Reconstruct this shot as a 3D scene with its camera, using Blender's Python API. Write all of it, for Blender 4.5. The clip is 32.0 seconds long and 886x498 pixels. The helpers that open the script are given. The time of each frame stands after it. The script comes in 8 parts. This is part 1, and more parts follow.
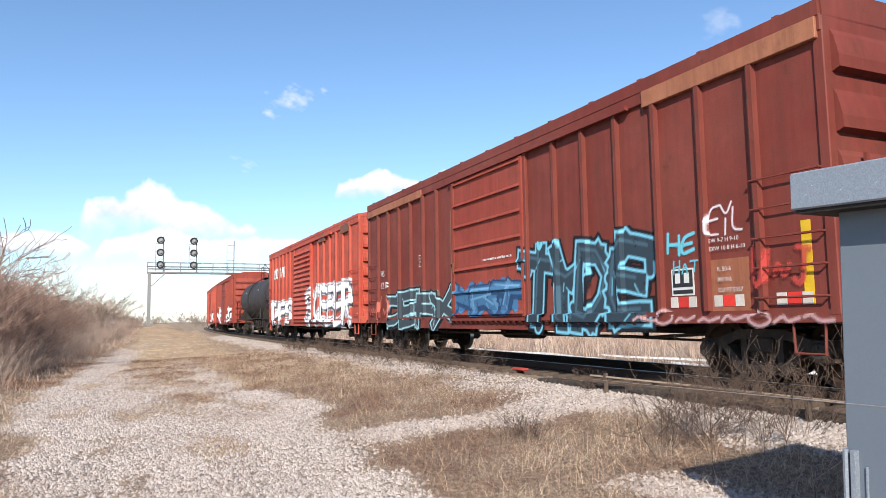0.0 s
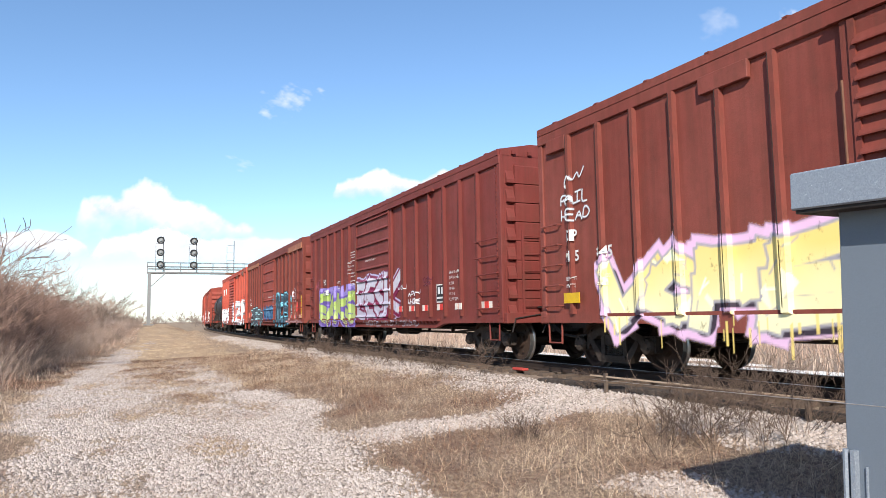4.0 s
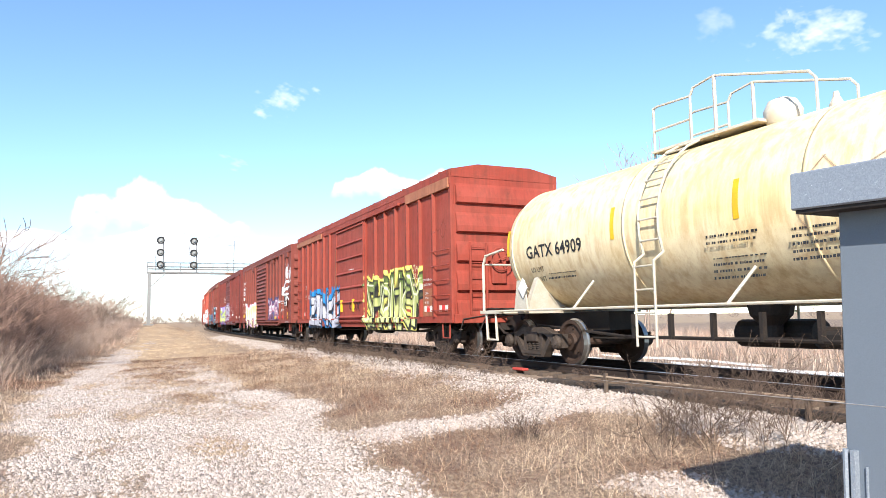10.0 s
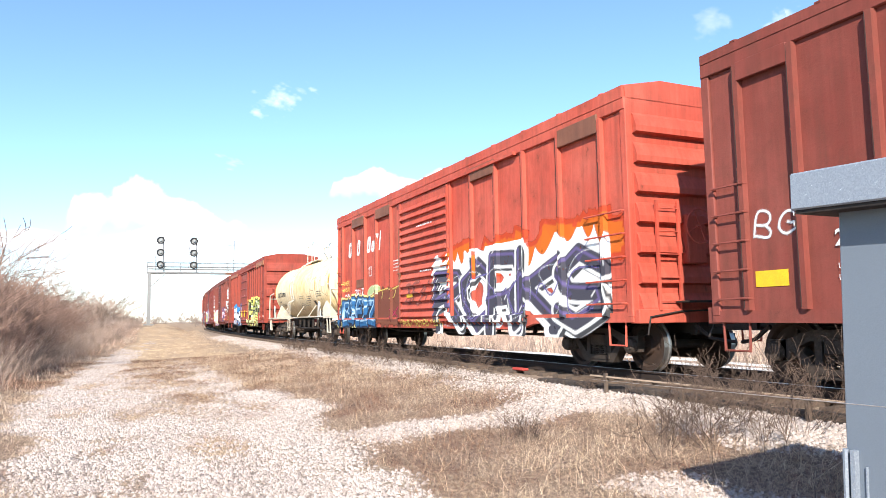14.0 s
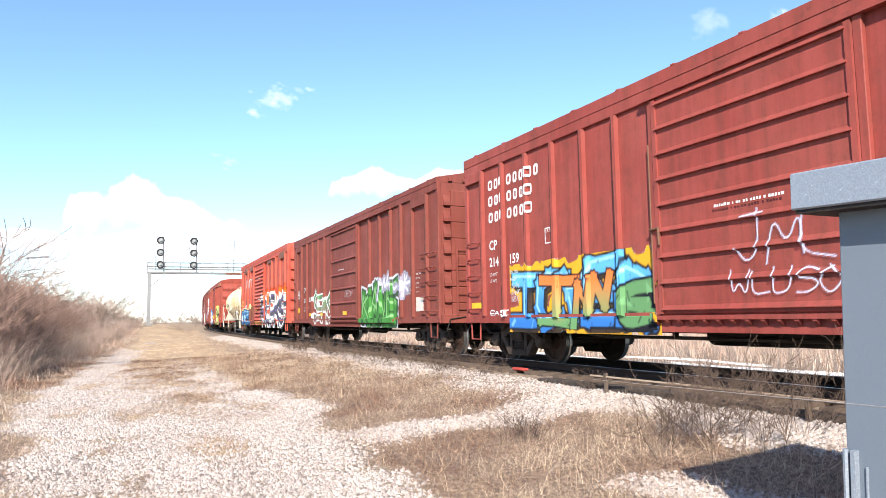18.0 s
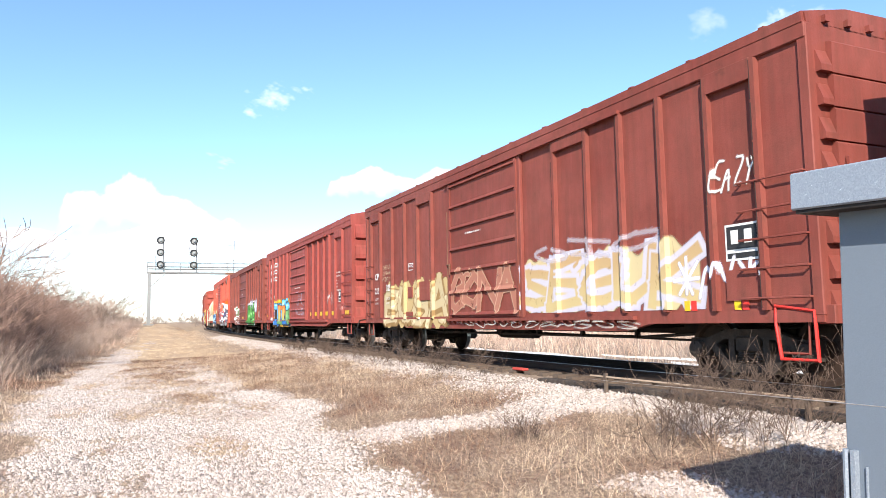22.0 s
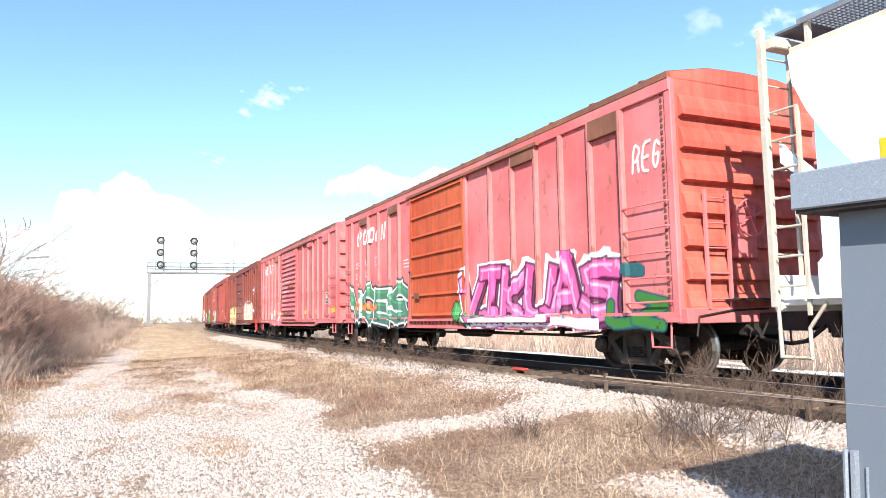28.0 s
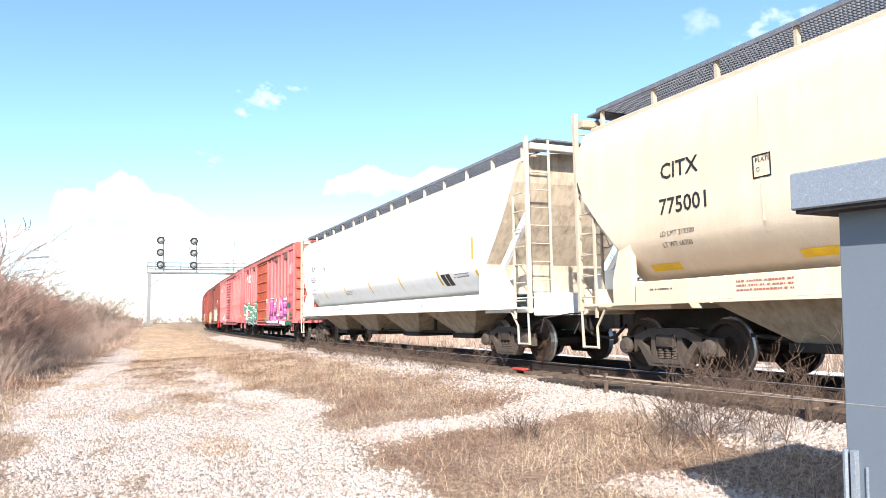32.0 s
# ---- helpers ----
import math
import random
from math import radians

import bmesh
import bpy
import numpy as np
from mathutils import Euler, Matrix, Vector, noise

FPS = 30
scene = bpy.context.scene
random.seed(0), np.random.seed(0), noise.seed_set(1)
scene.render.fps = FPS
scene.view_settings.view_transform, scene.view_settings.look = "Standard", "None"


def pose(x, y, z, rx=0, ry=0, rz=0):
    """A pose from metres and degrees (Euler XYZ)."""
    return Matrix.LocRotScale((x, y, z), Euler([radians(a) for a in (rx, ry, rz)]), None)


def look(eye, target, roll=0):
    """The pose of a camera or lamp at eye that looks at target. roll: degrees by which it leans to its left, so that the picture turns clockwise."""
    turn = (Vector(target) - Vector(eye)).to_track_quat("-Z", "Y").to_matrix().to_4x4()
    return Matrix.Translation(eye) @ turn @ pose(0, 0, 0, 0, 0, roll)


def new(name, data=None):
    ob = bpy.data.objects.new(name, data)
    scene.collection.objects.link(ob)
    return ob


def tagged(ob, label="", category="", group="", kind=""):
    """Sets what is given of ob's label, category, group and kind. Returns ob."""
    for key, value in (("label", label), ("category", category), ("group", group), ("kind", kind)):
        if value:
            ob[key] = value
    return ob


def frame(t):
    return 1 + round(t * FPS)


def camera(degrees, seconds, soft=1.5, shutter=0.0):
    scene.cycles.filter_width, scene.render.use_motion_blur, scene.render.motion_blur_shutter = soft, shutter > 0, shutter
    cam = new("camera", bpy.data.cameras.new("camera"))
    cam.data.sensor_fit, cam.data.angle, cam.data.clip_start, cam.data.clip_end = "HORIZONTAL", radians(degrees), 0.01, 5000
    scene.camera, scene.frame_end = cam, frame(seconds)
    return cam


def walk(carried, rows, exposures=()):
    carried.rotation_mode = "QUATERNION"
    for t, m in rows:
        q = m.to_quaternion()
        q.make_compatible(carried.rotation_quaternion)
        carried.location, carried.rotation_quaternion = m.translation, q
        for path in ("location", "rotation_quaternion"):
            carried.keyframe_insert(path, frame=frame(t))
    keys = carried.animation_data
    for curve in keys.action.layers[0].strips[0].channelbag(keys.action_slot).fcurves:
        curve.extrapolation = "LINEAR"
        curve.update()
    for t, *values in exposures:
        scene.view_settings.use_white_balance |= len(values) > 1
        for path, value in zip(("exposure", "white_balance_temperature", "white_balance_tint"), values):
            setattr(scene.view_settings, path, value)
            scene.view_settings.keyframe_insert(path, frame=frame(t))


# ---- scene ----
# World: x runs along the track, y away from the eye across it, z is up from the rail tops.
EYE_Z = 0.94
FWD = (-0.90408, 0.41634, 0.09644)
cam = camera(63.98, 32.0, soft=0.7)
VIEW = look((0, 0, EYE_Z), (FWD[0] * 10, FWD[1] * 10, EYE_Z + FWD[2] * 10), -0.92)
walk(cam, [(0.0, VIEW), (32.0, VIEW)],
     [(0.0, 0.44), (3.0, 0.44), (6.0, 0.5), (9.0, 0.78), (12.0, 0.97), (19.0, 0.95), (25.0, 1.02), (28.0, 1.07), (32.0, 1.07)])

# ---- light ----
SUN_AZ, SUN_EL = 32.5, 32.5      # light runs towards -x +y
world = bpy.data.worlds.new("sky")
scene.world = world
world.use_nodes = True
wt = world.node_tree
sky = wt.nodes.new("ShaderNodeTexSky")
sky.sky_type, sky.sun_disc = "NISHITA", False
sky.sun_elevation = radians(SUN_EL)
SUN_FROM = Vector((math.cos(radians(SUN_AZ)) * math.cos(radians(SUN_EL)), -math.sin(radians(SUN_AZ)) * math.cos(radians(SUN_EL)), math.sin(radians(SUN_EL))))
sky.sun_rotation = math.atan2(SUN_FROM.x, SUN_FROM.y)
sky.altitude, sky.air_density, sky.dust_density, sky.ozone_density = 200, 1.0, 0.15, 2.2
bgn = wt.nodes["Background"]
bgn.inputs[1].default_value = 0.127
cool = wt.nodes.new("ShaderNodeMix")
cool.data_type, cool.blend_type = "RGBA", "MULTIPLY"
cool.inputs[0].default_value, cool.inputs[7].default_value = 1.0, (0.88, 1.0, 1.1, 1)
wt.links.new(sky.outputs[0], cool.inputs[6])
wt.links.new(cool.outputs[2], bgn.inputs[0])
sun_data = bpy.data.lights.new("sun", "SUN")
sun_data.energy, sun_data.angle, sun_data.color = 5.0, radians(0.5), (1.0, 0.95, 0.87)
sun = new("sun", sun_data)
sun.matrix_world = look(SUN_FROM * 50, (0, 0, 0))

# ---- path of the train ----
SIDE, HALF_W = 7.345, 1.5
TRACK_Y = SIDE + HALF_W
BEND_AT, BEND = 19.0, 0.00102
SPEED, SLOWING = 6.313, -0.00505


def run(t):
    return SPEED * (t - 16) + 0.5 * SLOWING * (t - 16) ** 2


def on_track(s, y=TRACK_Y, z=0.0):
    """The place at the distance s along the line (growing to -x) and y across it, and the turn of the line there."""
    d = max(s - BEND_AT, 0.0)
    a = BEND * d
    x = -s if d == 0 else -BEND_AT - math.sin(a) / BEND
    yy = (1 - math.cos(a)) / BEND
    return Vector((x + math.sin(a) * y, yy + math.cos(a) * y, z)), a


# ---- small builders ----
def part(name, bm, material, parent=None, label="", smooth=False):
    me = bpy.data.meshes.new(name)
    bm.to_mesh(me)
    bm.free()
    return put(name, me, material, parent, label, smooth)


def put(name, me, material, parent=None, label="", smooth=False):
    if material:
        me.materials.append(material)
    if smooth:
        me.shade_smooth()
    ob = new(name, me)
    if parent:
        ob.parent = parent
    if label:
        ob["label"] = label
    return ob


def again(ob, place, parent=None):
    """One more object on the same mesh, moved by place."""
    o = new(ob.name.split(".")[0], ob.data)
    o.parent = parent or ob.parent
    o.location = place
    if "label" in ob:
        o["label"] = ob["label"]
    return o


def box(bm, x0, x1, y0, y1, z0, z1, bevel=0.0):
    r = bmesh.ops.create_cube(bm, size=1.0, matrix=Matrix.LocRotScale(((x0 + x1) / 2, (y0 + y1) / 2, (z0 + z1) / 2), None, (abs(x1 - x0), abs(y1 - y0), abs(z1 - z0))))
    if bevel:
        es = {e for v in r["verts"] for e in v.link_edges}
        bmesh.ops.bevel(bm, geom=list(es), offset=bevel, segments=1, affect="EDGES")
    return r


def boxed(*a, bevel=0.0):
    bm = bmesh.new()
    box(bm, *a, bevel=bevel)
    return bm


def rod(bm, a, b, r0, r1=None, n=8):
    a, b = Vector(a), Vector(b)
    d = b - a
    m = Matrix.Translation((a + b) / 2) @ d.to_track_quat("Z", "Y").to_matrix().to_4x4()
    bmesh.ops.create_cone(bm, cap_ends=True, segments=n, radius1=r0, radius2=r0 if r1 is None else r1, depth=d.length, matrix=m)


def rods(points, r, n=6, bm=None):
    """One bent bar of round section through the points."""
    bm = bm or bmesh.new()
    pts = [Vector(p) for p in points]
    dirs = [(b - a).normalized() for a, b in zip(pts, pts[1:])]
    side = dirs[0].orthogonal().normalized()
    rings = []
    for i, p in enumerate(pts):
        a, b = dirs[max(i - 1, 0)], dirs[min(i, len(dirs) - 1)]
        d = (a + b).normalized() if (a + b).length > 0.01 else b
        side = (side - d * side.dot(d)).normalized() if (side - d * side.dot(d)).length > 0.05 else d.orthogonal().normalized()
        up = d.cross(side)
        k = min(1.6, 1.0 / max(0.4, d.dot(b)))
        rings.append([bm.verts.new(p + (side * math.cos(6.28319 * j / n) + up * math.sin(6.28319 * j / n)) * r * (k if 0 < i < len(pts) - 1 else 1)) for j in range(n)])
    for p, q in zip(rings, rings[1:]):
        for j in range(n):
            bm.faces.new((p[j], p[(j + 1) % n], q[(j + 1) % n], q[j]))
    bm.faces.new(rings[0][::-1])
    bm.faces.new(rings[-1])
    return bm


def prism(points, axis, a0, a1, bm=None):
    """A solid from a closed outline of (p, q) points, run along an axis: 'x' takes (y, z), 'y' takes (x, z)."""
    bm = bm or bmesh.new()
    f = (lambda p, q, a: (a, p, q)) if axis == "x" else (lambda p, q, a: (p, a, q)) if axis == "y" else (lambda p, q, a: (p, q, a))
    lo = [bm.verts.new(f(p, q, a0)) for p, q in points]
    hi = [bm.verts.new(f(p, q, a1)) for p, q in points]
    n = len(points)
    for i in range(n):
        bm.faces.new((lo[i], lo[(i + 1) % n], hi[(i + 1) % n], hi[i]))
    bm.faces.new(lo[::-1])
    bm.faces.new(hi)
    bmesh.ops.recalc_face_normals(bm, faces=bm.faces)
    return bm


def turned(profile, n=24, bm=None, matrix=Matrix()):
    """A round body: profile of (radius, height) points about the z axis, then moved by matrix."""
    bm = bm or bmesh.new()
    rings = []
    for r, h in profile:
        rings.append([bm.verts.new(matrix @ Vector((r * math.cos(2 * math.pi * i / n), r * math.sin(2 * math.pi * i / n), h))) for i in range(n)])
    for p, q in zip(rings, rings[1:]):
        for i in range(n):
            bm.faces.new((p[i], p[(i + 1) % n], q[(i + 1) % n], q[i]))
    bm.faces.new(rings[0][::-1])
    bm.faces.new(rings[-1])
    bmesh.ops.recalc_face_normals(bm, faces=bm.faces)
    return bm


# ---- materials ----
def nodes(name):
    m = bpy.data.materials.new(name)
    m.use_nodes = True
    t = m.node_tree
    return m, t, t.nodes["Principled BSDF"]


def nd(t, kind, **kw):
    n = t.nodes.new("ShaderNode" + kind)
    for k, v in kw.items():
        if k in n.inputs:
            n.inputs[k].default_value = v
    return n


def mixc(t, fac, a, b, mode="MIX"):
    n = t.nodes.new("ShaderNodeMix")
    n.data_type, n.blend_type = "RGBA", mode
    for sock, val in ((n.inputs[0], fac), (n.inputs[6], a), (n.inputs[7], b)):
        if isinstance(val, bpy.types.NodeSocket):
            t.links.new(val, sock)
        elif isinstance(val, (int, float)):
            sock.default_value = val
        else:
            sock.default_value = (*val[:3], 1)
    return n.outputs[2]


def ramp(t, src, lo, hi):
    n = t.nodes.new("ShaderNodeMapRange")
    n.inputs[1].default_value, n.inputs[2].default_value = lo, hi
    t.links.new(src, n.inputs[0])
    return n.outputs[0]


def tex(t, scale, stretch=(1, 1, 1), detail=5.0, rough=0.6, coord="Object", offset=(0, 0, 0)):
    c = t.nodes.new("ShaderNodeTexCoord")
    mp = t.nodes.new("ShaderNodeMapping")
    mp.inputs["Scale"].default_value = stretch
    mp.inputs["Location"].default_value = offset
    t.links.new(c.outputs[coord], mp.inputs[0])
    n = nd(t, "TexNoise", Scale=scale, Detail=detail, Roughness=rough)
    t.links.new(mp.outputs[0], n.inputs["Vector"])
    return n.outputs[0]


def bump(t, bsdf, src, strength, distance=0.01):
    b = nd(t, "Bump", Strength=strength, Distance=distance)
    t.links.new(src, b.inputs["Height"])
    t.links.new(b.outputs[0], bsdf.inputs["Normal"])


def surface(name, base, other=None, scale=3.0, rough=0.6, metal=0.0, stretch=(1, 1, 1), bump_by=0.15, spread=0.12, grain=40.0):
    """Two tones in large patches, a fine grain, a slight change from object to object."""
    m, t, b = nodes(name)
    other = other or tuple(c * 0.6 for c in base)
    big, fine = tex(t, scale, stretch), tex(t, grain, stretch, 3.0)
    c = mixc(t, ramp(t, big, 0.35, 0.68), base, other)
    c = mixc(t, ramp(t, fine, 0.3, 0.8), c, tuple(x * 0.75 for x in base))
    info = t.nodes.new("ShaderNodeObjectInfo")
    n = nd(t, "HueSaturation")
    t.links.new(c, n.inputs["Color"])
    mr = t.nodes.new("ShaderNodeMapRange")
    mr.inputs[3].default_value, mr.inputs[4].default_value = 1 - spread, 1 + spread
    t.links.new(info.outputs["Random"], mr.inputs[0])
    t.links.new(mr.outputs[0], n.inputs["Value"])
    t.links.new(n.outputs[0], b.inputs["Base Color"])
    b.inputs["Roughness"].default_value, b.inputs["Metallic"].default_value = rough, metal
    b.inputs["Specular IOR Level"].default_value = 0.3
    if bump_by:
        bump(t, b, fine, bump_by)
    return m


def car_paint(name, base, faded, rust_amount=0.5, rust=(0.07, 0.025, 0.014), dirt=(0.075, 0.032, 0.022), streaks=0.5, seed=0.0, worn=0.64):
    """Old freight-car paint: faded patches, upright streaks, scattered rust, grime thrown up from below, shallow dents."""
    m, t, b = nodes(name)
    base, faded, dirt = [tuple(min(0.8, v * 1.28) for v in c) for c in (base, faded, dirt)]
    off = (seed * 7.3, seed * 3.1, seed * 1.7)
    big = tex(t, 0.5, (1, 1, 1.2), 4.0, offset=off)
    run_down = tex(t, 2.2, (3.2, 3.2, 0.16), 5.0, 0.65, offset=off)
    spot = tex(t, 3.4, (1, 1, 0.7), 7.0, 0.7, offset=off)
    fine = tex(t, 45.0, (1, 1, 1), 3.0)
    c = mixc(t, ramp(t, big, 0.38, 0.66), base, faded)
    c = mixc(t, mul(t, ramp(t, run_down, 0.48, 0.78), streaks), c, dirt)
    c = mixc(t, mul(t, ramp(t, run_down, 0.52, 0.3), streaks * 0.35), c, tuple(min(1, f * 1.25 + 0.02) for f in faded))
    c = mixc(t, mul(t, ramp(t, spot, worn, worn + 0.06), rust_amount), c, rust)
    c = mixc(t, mul(t, ramp(t, spot, 0.45, 0.7), 0.35), c, dirt)
    c = mixc(t, mul(t, ramp(t, fine, 0.55, 0.8), 0.3), c, tuple(x * 0.55 for x in base))
    t.links.new(c, b.inputs["Base Color"])
    r = t.nodes.new("ShaderNodeMapRange")
    r.inputs[3].default_value, r.inputs[4].default_value = 0.5, 0.8
    t.links.new(spot, r.inputs[0])
    t.links.new(r.outputs[0], b.inputs["Roughness"])
    b.inputs["Specular IOR Level"].default_value = 0.22
    dents = tex(t, 1.3, (1, 1, 0.6), 2.0)
    add = t.nodes.new("ShaderNodeMath")
    add.operation = "MULTIPLY_ADD"
    t.links.new(dents, add.inputs[0])
    add.inputs[1].default_value = 3.0
    t.links.new(fine, add.inputs[2])
    bump(t, b, add.outputs[0], 0.25, 0.012)
    return m


def mul(t, src, k):
    n = t.nodes.new("ShaderNodeMath")
    n.operation = "MULTIPLY"
    t.links.new(src, n.inputs[0])
    n.inputs[1].default_value = k
    return n.outputs[0]


def sprayed():
    """Spray paint: colour and cover come with the mesh."""
    m, t, b = nodes("spray_paint")
    a = t.nodes.new("ShaderNodeVertexColor")
    a.layer_name = "paint"
    t.links.new(mixc(t, 1.0, a.outputs["Color"], (1.25, 1.25, 1.25), "MULTIPLY"), b.inputs["Base Color"])
    b.inputs["Roughness"].default_value, b.inputs["Specular IOR Level"].default_value = 0.8, 0.15
    wear = tex(t, 6.0, (1, 1, 0.6), 6.0, 0.7)
    k = t.nodes.new("ShaderNodeMath")
    k.operation = "MULTIPLY"
    t.links.new(a.outputs["Alpha"], k.inputs[0])
    mr = t.nodes.new("ShaderNodeMapRange")
    mr.inputs[1].default_value, mr.inputs[2].default_value = 0.68, 0.6
    mr.inputs[3].default_value, mr.inputs[4].default_value = 0.55, 1.0
    t.links.new(wear, mr.inputs[0])
    t.links.new(mr.outputs[0], k.inputs[1])
    t.links.new(k.outputs[0], b.inputs["Alpha"])
    return m


M_SPRAY = sprayed()
M_STEEL = surface("dark_steel", (0.03, 0.026, 0.024), (0.06, 0.042, 0.033), 4.0, 0.65, 0.3)
M_DUSTY = surface("dusty_cast_steel", (0.1, 0.075, 0.058), (0.05, 0.04, 0.034), 5.0, 0.8, 0.0, bump_by=0.4)
M_TRUCK = surface("grimy_cast_steel", (0.04, 0.03, 0.024), (0.1, 0.072, 0.055), 5.0, 0.75, 0.1, bump_by=0.4)
M_WHEEL = surface("rusty_wheel", (0.055, 0.032, 0.022), (0.03, 0.021, 0.017), 6.0, 0.7, 0.1)
M_TREAD = surface("polished_tread", (0.45, 0.43, 0.41), (0.3, 0.28, 0.26), 8.0, 0.3, 0.9)
M_RUSTED = surface("rusted_steel", (0.19, 0.085, 0.05), (0.1, 0.05, 0.035), 5.0, 0.8, 0.1)
M_WHITE = surface("white_lettering", (0.75, 0.74, 0.71), (0.6, 0.58, 0.55), 3.0, 0.6, spread=0.03)
M_BLACKP = surface("black_lettering", (0.02, 0.02, 0.022), (0.05, 0.05, 0.05), 3.0, 0.6)
M_YELLOW = surface("yellow_reflector", (0.8, 0.5, 0.02), (0.6, 0.36, 0.03), 6.0, 0.4)
M_RED = surface("red_reflector", (0.75, 0.04, 0.03), (0.5, 0.05, 0.04), 6.0, 0.4)
M_PALE = surface("pale_reflector", (0.7, 0.62, 0.55), (0.55, 0.5, 0.45), 6.0, 0.4)
M_CAPWHITE = surface("cream_white_fittings", (0.58, 0.53, 0.44), (0.46, 0.38, 0.27), 5.0, 0.55)

# ---- spray-painted pieces ----
# Strokes of each sign in a box 1 wide and 1 high; '|' parts the strokes.
SIGNS = {
    "A": "0,0 .5,1 1,0|.2,.4 .8,.4", "B": "0,0 0,1 .7,1 .9,.75 .6,.52 0,.5|.6,.52 1,.3 .8,0 0,0", "C": "1,.85 .5,1 .1,.75 .05,.3 .4,0 1,.15",
    "D": "0,0 0,1 .6,.95 1,.6 .9,.2 .5,0 0,0", "E": "1,1 0,1 0,0 1,0|0,.5 .8,.5", "F": "1,1 0,.95 0,0|0,.5 .75,.5", "G": "1,.85 .5,1 .1,.7 .1,.25 .5,0 1,.15 1,.5 .6,.5",
    "H": "0,0 0,1|1,0 1,1|0,.5 1,.5", "I": "0,1 1,1|.5,1 .5,0|0,0 1,0", "J": ".2,1 1,1|.7,1 .7,.2 .4,0 0,.2", "K": "0,0 0,1|1,1 0,.45 1,0", "L": "0,1 0,0 1,.05",
    "M": "0,0 .1,1 .5,.35 .9,1 1,0", "N": "0,0 0,1 1,0 1,1", "O": ".5,1 .05,.7 .05,.3 .5,0 .95,.3 .95,.7 .5,1", "P": "0,0 0,1 .8,.95 1,.7 .7,.45 0,.45",
    "Q": ".5,1 .05,.7 .05,.3 .5,0 .95,.3 .95,.7 .5,1|.6,.3 1,-.1", "R": "0,0 0,1 .8,.95 .95,.7 .6,.5 0,.45|.5,.48 1,0", "S": "1,.85 .5,1 .05,.8 .3,.55 .8,.45 .95,.2 .5,0 0,.15",
    "T": "0,1 1,1|.5,1 .5,0", "U": "0,1 .05,.2 .5,0 .95,.2 1,1", "V": "0,1 .5,0 1,1", "W": "0,1 .2,0 .5,.65 .8,0 1,1", "X": "0,0 1,1|0,1 1,0", "Y": "0,1 .5,.5 1,1|.5,.5 .5,0",
    "Z": "0,1 1,1 0,0 1,0", "+": ".5,0 .5,1|0,.5 1,.5|.15,.15 .85,.85|.15,.85 .85,.15", "~": "0,.4 .3,.7 .6,.3 1,.6", "^": "0,0 .2,1 .4,.3 .6,1 .8,.3 1,1", "/": ".2,0 .8,1",
    "7": "0,1 1,1 .4,0", "%": "0,0 .05,.5 .4,.85 1,1|.12,0 .2,.4 .55,.62 1,.7|.3,0 .4,.2 .7,.38 1,.4|.05,.5 .5,.45 .9,.62|.1,.25 .6,.2 1,.1", "2": "0,.8 .5,1 1,.75 0,0 1,0", "8": ".5,.5 .1,.75 .5,1 .9,.75 .5,.5 .05,.25 .5,0 .95,.25 .5,.5", "1": ".2,.8 .5,1 .5,0", "0": ".5,1 .1,.7 .1,.3 .5,0 .9,.3 .9,.7 .5,1",
}


def strokes_of(sign):
    return [np.array([[float(v) for v in p.split(",")] for p in s.split()]) for s in SIGNS[sign].split("|")]


def rounded(line, times=1):
    """Cut the corners of a stroke, as a swinging arm would."""
    for _ in range(times):
        if len(line) < 3:
            return line
        a, b = line[:-1] * 0.75 + line[1:] * 0.25, line[:-1] * 0.25 + line[1:] * 0.75
        line = np.concatenate([line[:1], np.stack([a, b], 1).reshape(-1, 2), line[-1:]])
    return line


def away(px, pz, line, square=False):
    """Distance from every grid point to a stroke; square: with blunt, cornered ends."""
    best = np.full(px.shape, 9.0)
    for (ax, az), (bx, bz) in zip(line, line[1:]):
        dx, dz = bx - ax, bz - az
        if square:
            ln = math.hypot(dx, dz) + 1e-9
            along, off = ((px - ax) * dx + (pz - az) * dz) / ln, np.abs((px - ax) * dz - (pz - az) * dx) / ln
            best = np.minimum(best, np.maximum(off, np.maximum(-along, along - ln) * 0.92))
            continue
        k = np.clip(((px - ax) * dx + (pz - az) * dz) / (dx * dx + dz * dz + 1e-9), 0, 1)
        best = np.minimum(best, np.hypot(px - ax - k * dx, pz - az - k * dz))
    return best


def over(img, colour, cover):
    """Lay one coat of paint over what is there."""
    a = img[..., 3]
    out = cover + a * (1 - cover)
    for i in range(3):
        c = colour[i] if np.ndim(colour[i]) else np.full(a.shape, colour[i])
        img[..., i] = np.where(out > 1e-4, (c * cover + img[..., i] * a * (1 - cover)) / np.maximum(out, 1e-4), c)
    img[..., 3] = out


